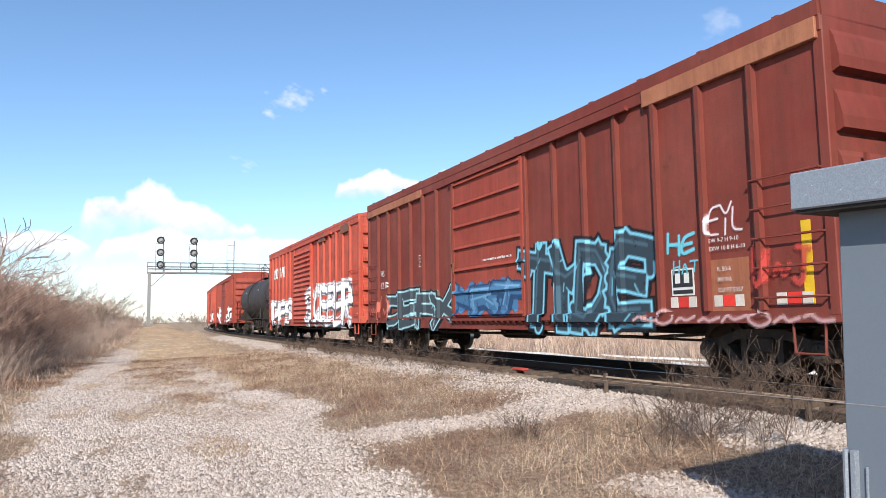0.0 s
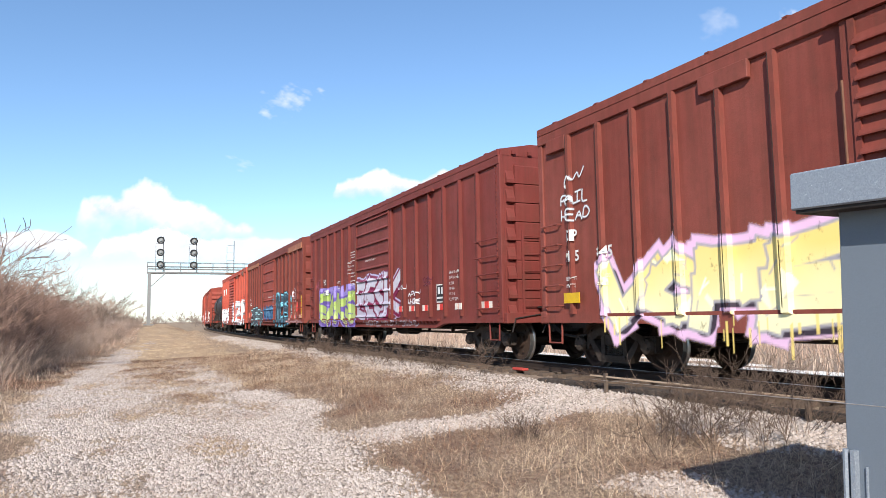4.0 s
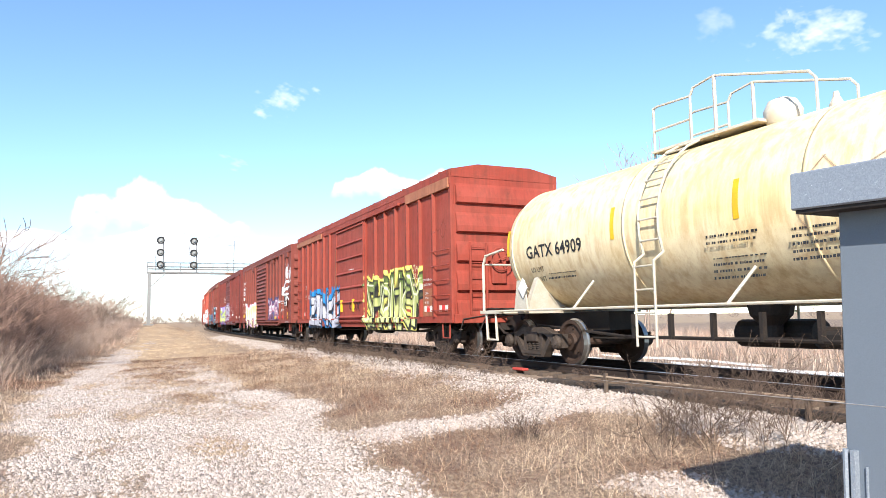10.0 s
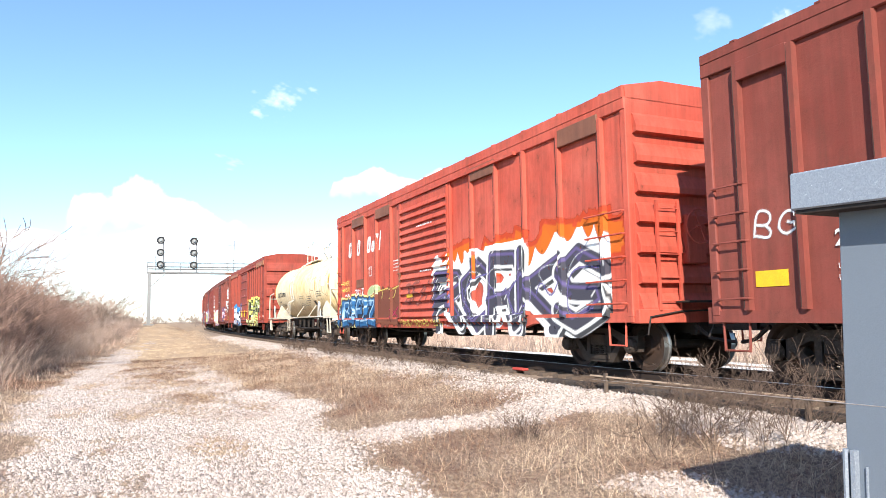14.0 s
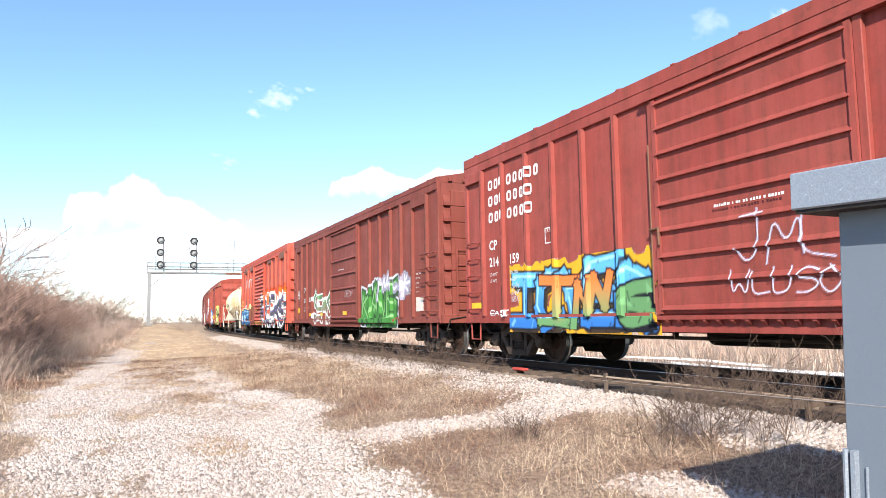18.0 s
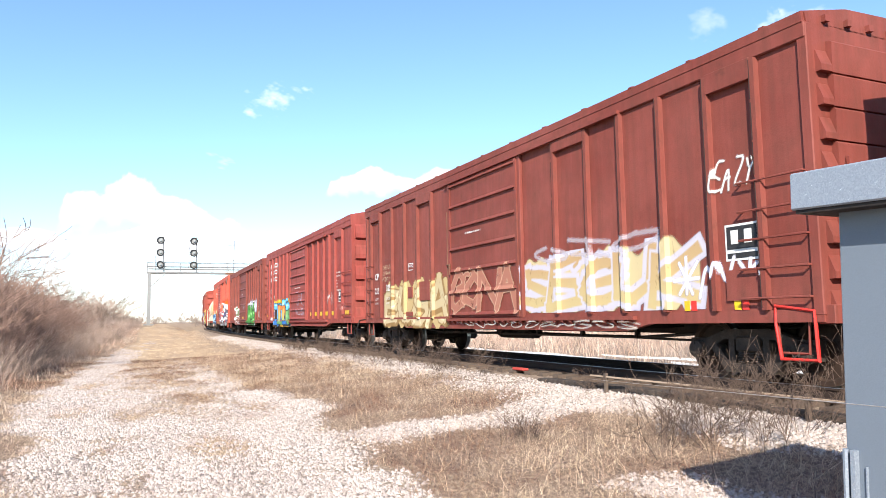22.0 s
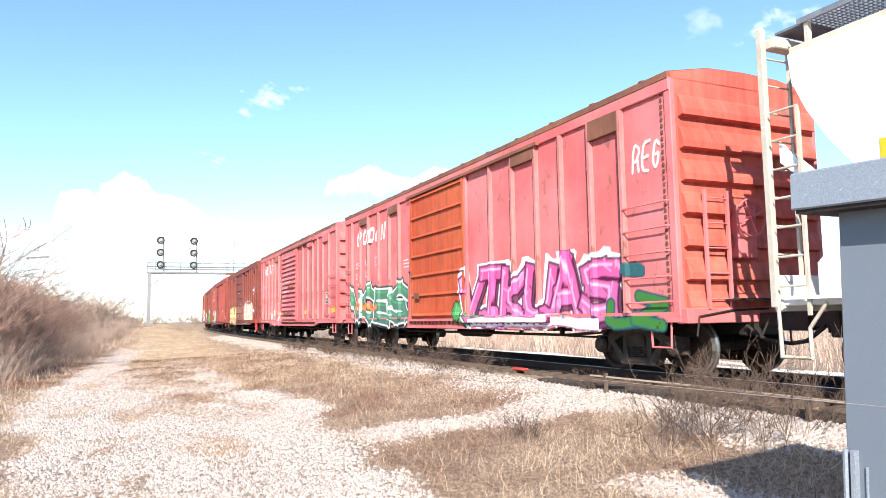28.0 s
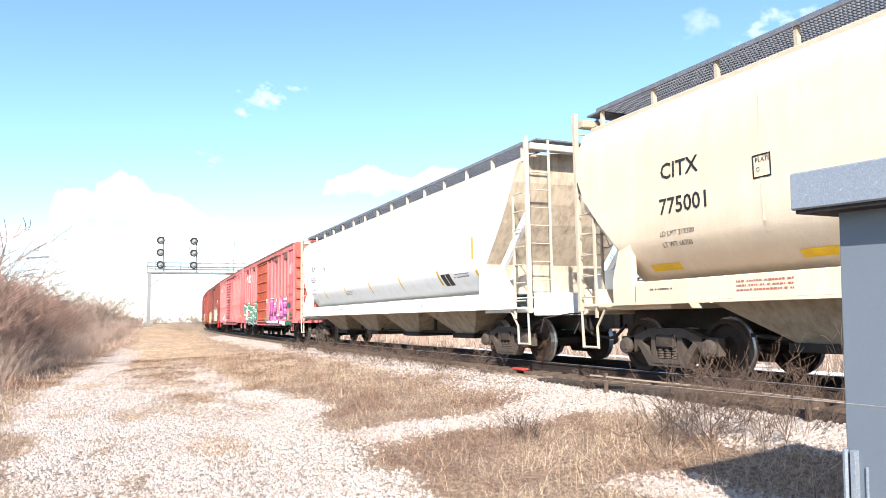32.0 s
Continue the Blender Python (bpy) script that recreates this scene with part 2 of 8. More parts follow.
def spray(car, word, u0, u1, z0, z1, fill, low=None, line=(0.01, 0.01, 0.012), halo=None, shine=None, fat=0.13, rim=0.035, glow=0.06, step=0.022, flare=0.0,
          seed=1, drips=False, cover=0.95, slant=0.1, skin=None, patch=None, square=True, label="spray-painted lettering in bright colours"):
    """A painted piece on the car's side between u0..u1 along it and z0..z1 up it; it follows the posts by skin(u, z)."""
    rng = np.random.default_rng(seed)
    rim = rim * 1.35 if fat > 0.1 else rim
    pad = fat + rim + glow + 0.05
    us = np.arange(u0 - pad * 0.5, u1 + pad * 0.5, step)
    zs = np.arange(z0 - 0.05 - (0.35 if drips else 0), z1 + pad * 0.5, step)
    U, Z = np.meshgrid(us, zs)
    img = np.zeros((*U.shape, 4))
    wob = 0.5 + 0.5 * np.sin(U * 5.1 + seed) * np.sin(Z * 6.3 + seed * 2)
    n = len(word)
    pitch = (u1 - u0) / n
    glyphs = []
    for i, ch in enumerate(word):
        if ch == " ":
            continue
        w, h = pitch * (rng.uniform(1.16, 1.36) if fat > 0.06 else rng.uniform(0.9, 1.1)), (z1 - z0) * rng.uniform(0.84, 1.0)
        ox, oz, tilt = u0 + i * pitch - (0.1 * w if fat > 0.06 and n > 1 else 0.02 * w), z0 + rng.uniform(0, 0.06) * (z1 - z0), rng.uniform(-0.14, 0.14)
        d = np.full(U.shape, 9.0)
        lines = []
        for s in strokes_of(ch):
            q = rounded(s + rng.uniform(-0.1, 0.1, s.shape), (0 if rng.random() < 0.7 else 1) if fat > 0.06 and n > 1 else 2)
            x = ox + fat + q[:, 0] * max(w - 2 * fat, 0.08) + (q[:, 1] - 0.5) * slant * h
            z = oz + fat + q[:, 1] * max(h - 2 * fat, 0.1) + (q[:, 0] - 0.5) * tilt * w
            lines.append(np.stack([x, z], -1))
            d = np.minimum(d, away(U, Z, lines[-1], square and fat > 0.09 and n > 1))
            if fat > 0.06 and n > 1:
                # a spur swept out of each stroke's end
                e = lines[-1][-1] if rng.random() < 0.5 else lines[-1][0]
                go = rng.uniform(-1, 1, 2) * np.array([0.3, 0.22]) * h
                spur = np.array([e, e + go * 0.6, e + go + np.array([go[1], -go[0]]) * 0.35])
                spur[:, 0], spur[:, 1] = np.clip(spur[:, 0], u0, u1), np.clip(spur[:, 1], z0 + fat * 0.5, z1 - fat * 0.5)
                d = np.minimum(d, away(U, Z, spur) + fat * 0.45)
        glyphs.append((d + (wob - 0.5) * 0.02 * (fat > 0.06), lines))
    if patch:
        e = np.minimum(np.minimum(U - u0, u1 - U), np.minimum(Z - z0, z1 - Z)) + 0.12 * np.sin(U * 9 + seed) * np.sin(U * 3.7)
        over(img, patch, np.clip(e / 0.05, 0, 1) * cover)
    if halo:
        # the outer colour flares up into points above the letters
        tips = np.abs((U * 1.9 + 0.4 * np.sin(U * 2.3 + seed)) % 1 - 0.5) * 2
        reach = fat + rim + glow + flare * tips ** 1.6 * np.clip((Z - z0) / (z1 - z0) * 2 - 0.6, 0, 1)
        for d, _ in glyphs:
            over(img, halo, np.clip((reach - d) / (step if glow < 0.11 else 0.045), 0, 1) * cover)
    if rim and fat > 0.1:
        # a dropped shadow gives the letters their depth
        for d, lines in glyphs:
            for l in lines:
                over(img, line if max(line) < 0.3 else BLACK, np.clip((fat + rim - away(U, Z, l + np.array([0.09, -0.07]))) / step, 0, 1) * cover)
    grade = np.clip((Z - z0) / (z1 - z0) * 1.3 - 0.15 + 0.25 * (wob - 0.5), 0, 1)
    lowc = low or fill
    body = [lowc[i] + (fill[i] - lowc[i]) * grade for i in range(3)]
    for d, lines in glyphs:
        if rim:
            over(img, line, np.clip((fat + rim - d) / step, 0, 1) * cover)
        over(img, body, np.clip((fat - d) / step, 0, 1) * cover)
        if fat > 0.1 and rim:
            # angular facets in a second tone
            tone = shine or [min(1, v * 1.5 + 0.03) for v in lowc]
            for _ in range(3):
                l = lines[rng.integers(len(lines))]
                cu, cz = l[rng.integers(len(l))] + rng.uniform(-fat, fat, 2)
                an, rad = rng.uniform(0, 6.28), rng.uniform(0.1, 0.24)
                side = (U - cu) * math.cos(an) + (Z - cz) * math.sin(an)
                over(img, [t_ * 0.6 + b_ * 0.4 for t_, b_ in zip(tone, lowc)], np.clip(side / step, 0, 1) * np.clip((rad - np.abs(U - cu) - np.abs(Z - cz)) / step, 0, 1) * (d < fat) * cover * 0.85)
            # cracks and folds drawn inside the letters
            for _ in range(5):
                l = lines[rng.integers(len(lines))]
                c = l[rng.integers(len(l))] + rng.uniform(-fat, fat, 2) * 0.7
                e = c + rng.uniform(-1, 1, 2) * np.array([0.16, 0.3])
                over(img, line if rng.random() < 0.6 else [min(1, v * 1.6 + 0.06) for v in lowc], np.clip((0.014 - away(U, Z, np.array([c, e]))) / step + 0.5, 0, 1) * (d < fat) * cover * 0.8)
        if shine:
            for l in lines[:2]:
                l2 = l + np.array([-fat * 0.45, fat * 0.45])
                over(img, shine, np.clip((fat * 0.2 - away(U, Z, l2)) / step + 0.3, 0, 1) * (d < fat) * cover)
    if drips:
        for _ in range(int((u1 - u0) * 5)):
            x, top, ln = rng.uniform(u0, u1), rng.uniform(z0, z0 + 0.3), rng.uniform(0.1, 0.45)
            over(img, fill, (np.abs(U - x) < step * 0.7) * (Z < top) * (Z > top - ln) * 0.8)
    keep = img[..., 3] > 0.03
    cell = keep[:-1, :-1] | keep[1:, :-1] | keep[:-1, 1:] | keep[1:, 1:]
    idx = np.arange(U.size).reshape(U.shape)
    quads = np.stack([idx[:-1, :-1][cell], idx[:-1, 1:][cell], idx[1:, 1:][cell], idx[1:, :-1][cell]], -1)
    used = np.unique(quads)
    back = np.zeros(U.size, int)
    back[used] = np.arange(len(used))
    uu, zz = U.ravel()[used], Z.ravel()[used]
    coats = car.get("coats", 0)
    car["coats"] = coats + 1
    co = np.stack([uu - car["half"], skin(uu, zz) - 0.004 - 0.003 * coats, zz], -1)
    me = bpy.data.meshes.new("graffiti")
    me.from_pydata(co.tolist(), [], back[quads].tolist())
    col = me.color_attributes.new("paint", "FLOAT_COLOR", "POINT")
    col.data.foreach_set("color", np.ascontiguousarray(img.reshape(-1, 4)[used], dtype=np.float32).ravel())
    return put("graffiti", me, M_SPRAY, car, label)


def lettering(car, words, u, z, h, material, skin, name="lettering", bold=0.0, shear=0.0, step=0.0, label=""):
    """Painted words at (u, z), h high; step: they stand this far off the side."""
    cu = bpy.data.curves.new(name, "FONT")
    cu.body, cu.size, cu.offset, cu.shear, cu.space_line = words, h * 1.38, bold, shear, 1.0
    cu.resolution_u = 2
    tmp = bpy.data.objects.new(name, cu)
    me = bpy.data.meshes.new_from_object(tmp)
    bpy.data.objects.remove(tmp)
    me.name = name
    n = len(me.vertices)
    co = np.zeros(n * 3)
    me.vertices.foreach_get("co", co)
    co = co.reshape(-1, 3)
    uu, zz = u + co[:, 0], z + co[:, 1]
    out = np.stack([uu - car["half"], skin(uu, zz) - 0.006 - step - 0.003 * car.get("coats", 0), zz], -1)
    me.vertices.foreach_set("co", out.ravel())
    me.materials.clear()
    return put(name, me, material, car, label)


def blocks(car, spec, u, z, h, material, skin, lean=0.0, name="lettering_block", label=""):
    """A word mark as plain slanted shapes: spec holds width, gap, height share; wide ones are hollow frames."""
    half = car["half"]

    def vert(bm, a, b):
        return bm.verts.new((a + lean * (b - z) - half, float(skin(np.array([a + lean * (b - z)]), np.array([b]))[0]) - 0.006, b))
    for w, gap, k in spec:
        bm = bmesh.new()
        t, bar = h * k, min(0.38 * w, 0.25 * h)
        cut = min(w, t) * 0.22
        outer = [(u + cut, z), (u + w - cut, z), (u + w, z + cut), (u + w, z + t - cut), (u + w - cut, z + t), (u + cut, z + t), (u, z + t - cut), (u, z + cut)]
        if w > 0.5 * t * 0.5 and w - 2 * bar > 0.03:
            inner = [(min(max(a, u + bar), u + w - bar), min(max(b, z + bar), z + t - bar)) for a, b in outer]
            o, q = [vert(bm, a, b) for a, b in outer], [vert(bm, a, b) for a, b in inner]
            for i in range(8):
                bm.faces.new((o[i], o[(i + 1) % 8], q[(i + 1) % 8], q[i]))
        else:
            bm.faces.new([vert(bm, a, b) for a, b in ((u, z), (u + w, z), (u + w, z + t), (u, z + t))])
        part(name, bm, material, car, label)
        u += w + gap


def bars(car, u, z, rows, material, skin, h=0.06, w=0.4, name="small_print"):
    """Lines of print too small to read."""
    bm = bmesh.new()
    rng = random.Random(int(u * 100 + z * 10))
    for i in range(rows):
        x = u
        while x < u + w - 0.03:
            ln = rng.uniform(0.016, 0.05)
            y = float(skin(np.array([x + ln / 2]), np.array([z]))[0]) - 0.006
            zz = z - i * h * 1.9
            k = h * rng.uniform(0.6, 0.8)
            bm.faces.new([bm.verts.new((p - car["half"], y, q)) for p, q in ((x, zz), (x + ln, zz), (x + ln, zz + k), (x, zz + k))])
            x += ln + rng.choice((0.01, 0.012, 0.014, 0.04))
    return tagged(part(name, bm, material, car), kind="stuff")


def plate(car, u0, u1, z0, z1, material, skin, name, out=0.012, label=""):
    y = float(skin(np.array([(u0 + u1) / 2]), np.array([(z0 + z1) / 2]))[0])
    return part(name, boxed(u0 - car["half"], u1 - car["half"], y - out, y + 0.01, z0, z1), material, car, label)


# dark brown for the shadow lines drawn on the side posts
M_SHADE_LINE = surface("caked_grime", (0.05, 0.024, 0.02), (0.09, 0.038, 0.03), 6.0, 0.85)

# ---- running gear ----
WHEEL_R = 0.43
AXLE = 0.9


def wheelset_mesh():
    bm = bmesh.new()
    for s in (-1, 1):
        m = Matrix.Translation((0, s * 0.72, 0)) @ Matrix.Rotation(radians(90 * s), 4, "X") @ Matrix.Rotation(0, 4, "Z")
        turned([(0.1, -0.09), (0.16, -0.09), (0.18, -0.03), (0.33, -0.01), (0.36, -0.06), (WHEEL_R, -0.06), (WHEEL_R, 0.03), (WHEEL_R + 0.03, 0.045), (WHEEL_R + 0.03, 0.07), (0.36, 0.07), (0.33, 0.03), (0.18, 0.05), (0.1, 0.09)], 28, bm, m)
    rod(bm, (0, -1.0, 0), (0, 1.0, 0), 0.075, n=12)
    # bolts on the outer face, so that the turning shows
    for s in (-1, 1):
        for k in range(3):
            a = k * 2.0944
            rod(bm, (0.27 * math.cos(a), s * 0.74, 0.27 * math.sin(a)), (0.27 * math.cos(a), s * 0.765, 0.27 * math.sin(a)), 0.025, n=6)
    me = bpy.data.meshes.new("wheelset")
    bm.to_mesh(me)
    bm.free()
    me.materials.append(M_WHEEL)
    me.materials.append(M_TREAD)
    for p in me.polygons:
        c = p.center
        r = math.hypot(c.x, c.z)
        if r > WHEEL_R - 0.012 and abs(c.y) > 0.6:
            p.material_index = 1
    return me


def side_frame_mesh():
    """A cast side frame with its two windows, pedestal jaws and spring seat; it lies along x at y = 0."""
    bm = bmesh.new()
    up = [(-0.98, 0.52), (-0.72, 0.6), (-0.36, 0.72), (0.36, 0.72), (0.72, 0.6), (0.98, 0.52), (1.02, 0.36), (0.93, 0.3), (0.72, 0.34), (0.66, 0.46), (0.42, 0.58), (-0.42, 0.58), (-0.66, 0.46), (-0.72, 0.34), (-0.93, 0.3), (-1.02, 0.36)]
    prism(up, "y", -0.08, 0.08, bm)
    low = [(-0.66, 0.46), (-0.58, 0.52), (-0.3, 0.24), (0.3, 0.24), (0.58, 0.52), (0.66, 0.46), (0.4, 0.13), (-0.4, 0.13)]
    prism(low, "y", -0.09, 0.09, bm)
    for s in (-1, 1):
        prism([(s * 0.24, 0.24), (s * 0.34, 0.24), (s * 0.34, 0.6), (s * 0.24, 0.6)], "y", -0.085, 0.085, bm)
    box(bm, -0.32, 0.32, -0.11, 0.11, 0.18, 0.25)
    me = bpy.data.meshes.new("side_frame")
    bm.to_mesh(me)
    bm.free()
    me.materials.append(M_TRUCK)
    return me


def spring_mesh():
    prof = [(0.03, 0.25)]
    for i in range(7):
        z = 0.262 + i * 0.038
        prof += [(0.046, z - 0.008), (0.067, z), (0.067, z + 0.014), (0.046, z + 0.022)]
    prof += [(0.03, 0.53)]
    bm = turned(prof, 10)
    me = bpy.data.meshes.new("spring")
    bm.to_mesh(me)
    bm.free()
    me.materials.append(M_TRUCK)
    return me


def box_end_mesh():
    bm = turned([(0.13, 0.0), (0.14, 0.05), (0.12, 0.1), (0.06, 0.12), (0.05, 0.12)], 14, matrix=Matrix.Rotation(radians(90), 4, "X"))
    box(bm, -0.15, 0.15, -0.02, 0.12, -0.1, 0.16)
    for k in range(3):
        a = 1.57 + k * 2.094
        rod(bm, (0.08 * math.cos(a), -0.1, 0.08 * math.sin(a)), (0.08 * math.cos(a), -0.13, 0.08 * math.sin(a)), 0.018, n=6)
    me = bpy.data.meshes.new("bearing")
    bm.to_mesh(me)
    bm.free()
    me.materials.append(M_TRUCK)
    return me


def bolster_mesh():
    bm = bmesh.new()
    box(bm, -0.2, 0.2, -1.12, 1.12, 0.42, 0.62, 0.02)
    turned([(0.3, 0.62), (0.3, 0.72), (0.2, 0.74)], 16, bm)
    for s in (-1, 1):
        box(bm, s * 0.42 - 0.05, s * 0.42 + 0.05, -0.8, 0.8, 0.28, 0.4, 0.01)
        for y in (-0.72, 0.72):
            box(bm, s * 0.44 - 0.03, s * 0.44 + 0.03, y - 0.06, y + 0.06, 0.26, 0.54)
    me = bpy.data.meshes.new("truck")
    bm.to_mesh(me)
    bm.free()
    me.materials.append(M_TRUCK)
    return me


ME_WHEELSET, ME_FRAME, ME_SPRING, ME_BEARING, ME_BOLSTER = wheelset_mesh(), side_frame_mesh(), spring_mesh(), box_end_mesh(), bolster_mesh()
WHEELS = []      # (wheelset, its place in the truck)


RECAST = {}


def recast(me, material):
    """The same casting in another finish."""
    if me.name not in RECAST:
        c = me.copy()
        c.materials[0] = material
        RECAST[me.name] = c
        RECAST[c.name] = c
    return RECAST[me.name]


def truck(car, x, cast=None):
    tr = new("truck", ME_BOLSTER)
    tr.parent, tr.location = car, (x, 0, 0)
    for s in (-1, 1):
        f = new("side_frame", ME_FRAME)
        f.parent, f.location = tr, (0, s * 1.0, 0)
        for k in (-0.15, 0.0, 0.15):
            sp = new("spring", ME_SPRING)
            sp.parent, sp.location = tr, (k, s * 1.03, 0)
        for a in (-AXLE, AXLE):
            b = new("bearing", ME_BEARING)
            b.parent, b.location = tr, (a, s * 1.06, WHEEL_R)
            if s > 0:
                b.rotation_euler = (0, 0, math.pi)
    if cast:
        for o in tr.children:
            if o.data.name.split(".")[0] in ("side_frame", "spring", "bearing"):
                o.data = recast(o.data, cast)
    for a in (-AXLE, AXLE):
        w = new("wheelset", ME_WHEELSET)
        w.parent, w.location = tr, (a, 0, WHEEL_R)
        WHEELS.append((w, a))
    return tr


def coupler(car, x, sgn):
    bm = bmesh.new()
    box(bm, x - sgn * 0.5, x + sgn * 0.55, -0.1, 0.1, 0.72, 0.94, 0.02)
    prism([(x + sgn * 0.5, -0.16), (x + sgn * 0.82, -0.14), (x + sgn * 0.86, 0.02), (x + sgn * 0.72, 0.16), (x + sgn * 0.5, 0.16)], "z", 0.68, 0.98, bm)
    box(bm, x - sgn * 0.1, x + sgn * 0.06, -0.32, 0.32, 0.6, 1.08, 0.02)
    part("coupler", bm, M_STEEL, car)
    hose = rods([(x + sgn * 0.1, -0.35, 0.75), (x + sgn * 0.4, -0.33, 0.55), (x + sgn * 0.75, -0.2, 0.5)], 0.03)
    part("air_hose", hose, M_STEEL, car)
    lever = rods([(x + sgn * 0.12, 0.1, 1.0), (x + sgn * 0.14, -0.7, 0.98), (x + sgn * 0.14, -1.3, 0.9), (x + sgn * 0.2, -1.42, 0.62)], 0.014)
    part("uncoupling_lever", lever, M_STEEL, car)


def brake_wheel(car, x, y, z, material):
    bm = bmesh.new()
    n = 20
    pts = [(x, y + 0.28 * math.cos(2 * math.pi * i / n), z + 0.28 * math.sin(2 * math.pi * i / n)) for i in range(n + 1)]
    rods(pts, 0.016, 6, bm)
    for i in range(4):
        a = i * math.pi / 2 + 0.4
        rod(bm, (x, y, z), (x, y + 0.28 * math.cos(a), z + 0.28 * math.sin(a)), 0.012, n=6)
    rod(bm, (x - 0.25, y, z), (x + 0.03, y, z), 0.03, n=8)
    part("brake_wheel", bm, material, car)


def under_gear(car, x0, x1):
    part("brake_reservoir", rods([(x0 + 5.6, 0.35, 0.62), (x0 + 7.0, 0.35, 0.62)], 0.22, 14), M_STEEL, car)
    part("brake_cylinder", rods([(x0 + 7.6, -0.4, 0.6), (x0 + 8.4, -0.4, 0.6)], 0.15, 12), M_STEEL, car)
    part("brake_rod", rods([(x0 + 2.5, -0.3, 0.5), (x0 + 7.6, -0.4, 0.58)], 0.022), M_STEEL, car)
    part("brake_rod", rods([(x0 + 8.4, -0.4, 0.58), (x1 - 2.5, -0.3, 0.5)], 0.022), M_STEEL, car)
    part("train_pipe", rods([(x0 + 0.6, -0.62, 0.78), (x0 + 4.0, -0.7, 0.56), (x1 - 4.0, -0.7, 0.56), (x1 - 0.6, -0.62, 0.78)], 0.03), M_STEEL, car)
    for k in range(6):
        x = x0 + 4.2 + k * (x1 - x0 - 8.4) / 5
        part("pipe_hanger", boxed(x - 0.03, x + 0.03, -0.74, -0.66, 0.54, 0.95), M_STEEL, car)


CARS = []       # (car, its distance along the train)


def new_car(name, length, lead, label, category):
    car = new(name)
    car["half"] = length / 2
    tagged(car, label, category, "cars of the passing train")
    CARS.append((car, lead - length / 2))
    return car


def boxcar(lead, label, paint, roof_paint=None, door=(6.4, 9.7), door_paint=None, door_style="wide", post=0.93, left_posts=None, right_posts=None, ends="ribs",
           length=16.3, eave=4.38, ridge=4.6, header=None, plates=(), tall=0.0, seed=0, belly=True, detail=True, rivets=False, end_paint=None, post_paint=None):
    """A fifty-foot boxcar. u runs along it from the leading end; the side seen is at -y."""
    rng = random.Random(seed)
    car = new_car("boxcar", length, lead, label, "boxcar")
    h = length / 2
    tall = tall or {"pockets": 0.08, "ribs": 0.05, "broad": 0.14}[ends]
    ridge = max(ridge, eave + 0.2 + tall * 0.9)
    roof_paint, door_paint, end_paint = roof_paint or paint, door_paint or paint, end_paint or paint
    W = HALF_W
    sill_z = 0.92
    # posts
    us = []
    for a, b, given in ((0.12, door[0] - 0.12, left_posts), (door[1] + 0.12, length - 0.12, right_posts)):
        if given:
            us += list(given)
        else:
            n = max(1, round((b - a) / post))
            us += [a + (b - a) * i / n for i in range(1, n)]
    PW, PD = 0.1, 0.08

    bands = {"wide": 6, "narrow": 15, "mid": 8}[door_style]
    rib_d, rib_h = (0.062, 0.085) if door_style == "narrow" else (0.05, 0.05)
    rib_z = [sill_z + 0.1 + (eave - 0.4 - sill_z) * i / bands for i in range(bands + (0 if door_style == "narrow" else 1))]

    def skin(u, z):
        y = np.full(np.shape(u), -W)
        for p in us:
            y = np.where(np.abs(u - p) < PW * 0.62, -W - PD, y)
        # over the door the paint follows the pressed ribs
        on_door = -W - 0.075 + np.zeros(np.shape(u))
        for zr in rib_z:
            k = (z - (zr - rib_h * 0.5)) / (rib_h * 1.5)
            on_door = np.where((k >= -0.12) & (k < 1), -W - 0.072 - rib_d * (1 - np.clip(k - 0.1, 0, 1)), on_door)
        y = np.where((u > door[0]) & (u < door[1]), on_door, y)
        y = np.where(z < sill_z, -W - 0.03, y)
        y = np.where((z > sill_z - 0.1) & (z < sill_z + 0.05) & (u > door[0] - 0.15) & (u < door[1] + 3.4), -W - 0.112, y)
        return y

    for s in (-1, 1):
        part("side_wall", boxed(-h + 0.02, h - 0.02, s * W, s * (W - 0.05), sill_z - 0.02, eave - 0.03), paint, car)
        # the chord under the roof and the sill, deeper between the trucks
        part("top_chord", boxed(-h, h, s * (W - 0.03), s * (W + 0.05), eave - 0.2, eave, bevel=0.012), paint, car)
        if belly:
            pts = [(-h, sill_z + 0.05), (-h, sill_z - 0.1), (-h + 2.9, sill_z - 0.12), (-h + 3.5, 0.68), (h - 3.5, 0.68), (h - 2.9, sill_z - 0.12), (h, sill_z - 0.1), (h, sill_z + 0.05)]
        else:
            pts = [(-h, sill_z + 0.05), (-h, sill_z - 0.08), (-h + 3.6, sill_z - 0.1), (-h + 3.8, 0.78), (h - 3.8, 0.78), (h - 3.6, sill_z - 0.1), (h, sill_z - 0.08), (h, sill_z + 0.05)]
        part("side_sill", prism(pts, "y", s * (W + 0.03), s * (W - 0.08)), paint, car)
        bm = bmesh.new()
        prism([(-PW / 2, 0), (-PW / 2 * 0.8, -PD), (PW / 2 * 0.8, -PD), (PW / 2, 0)], "z", sill_z + 0.05, eave - 0.2, bm)
        first = None
        for p in us:
            if first is None:
                first = part("side_post", bm, post_paint or paint, car)
                first.location = (p - h, s * W, 0)
                first.rotation_euler = (0, 0, 0 if s < 0 else math.pi)
            else:
                again(first, (p - h, s * W, 0)).rotation_euler = first.rotation_euler
        for x in (-h + 0.06, h - 0.06):
            part("corner_post", boxed(x - 0.07, x + 0.07, s * (W - 0.06), s * (W + 0.035), sill_z - 0.02, eave - 0.02, bevel=0.012), paint, car)
        # door with its tracks, ribs and lock rods
        d0, d1 = door[0] - h, door[1] - h
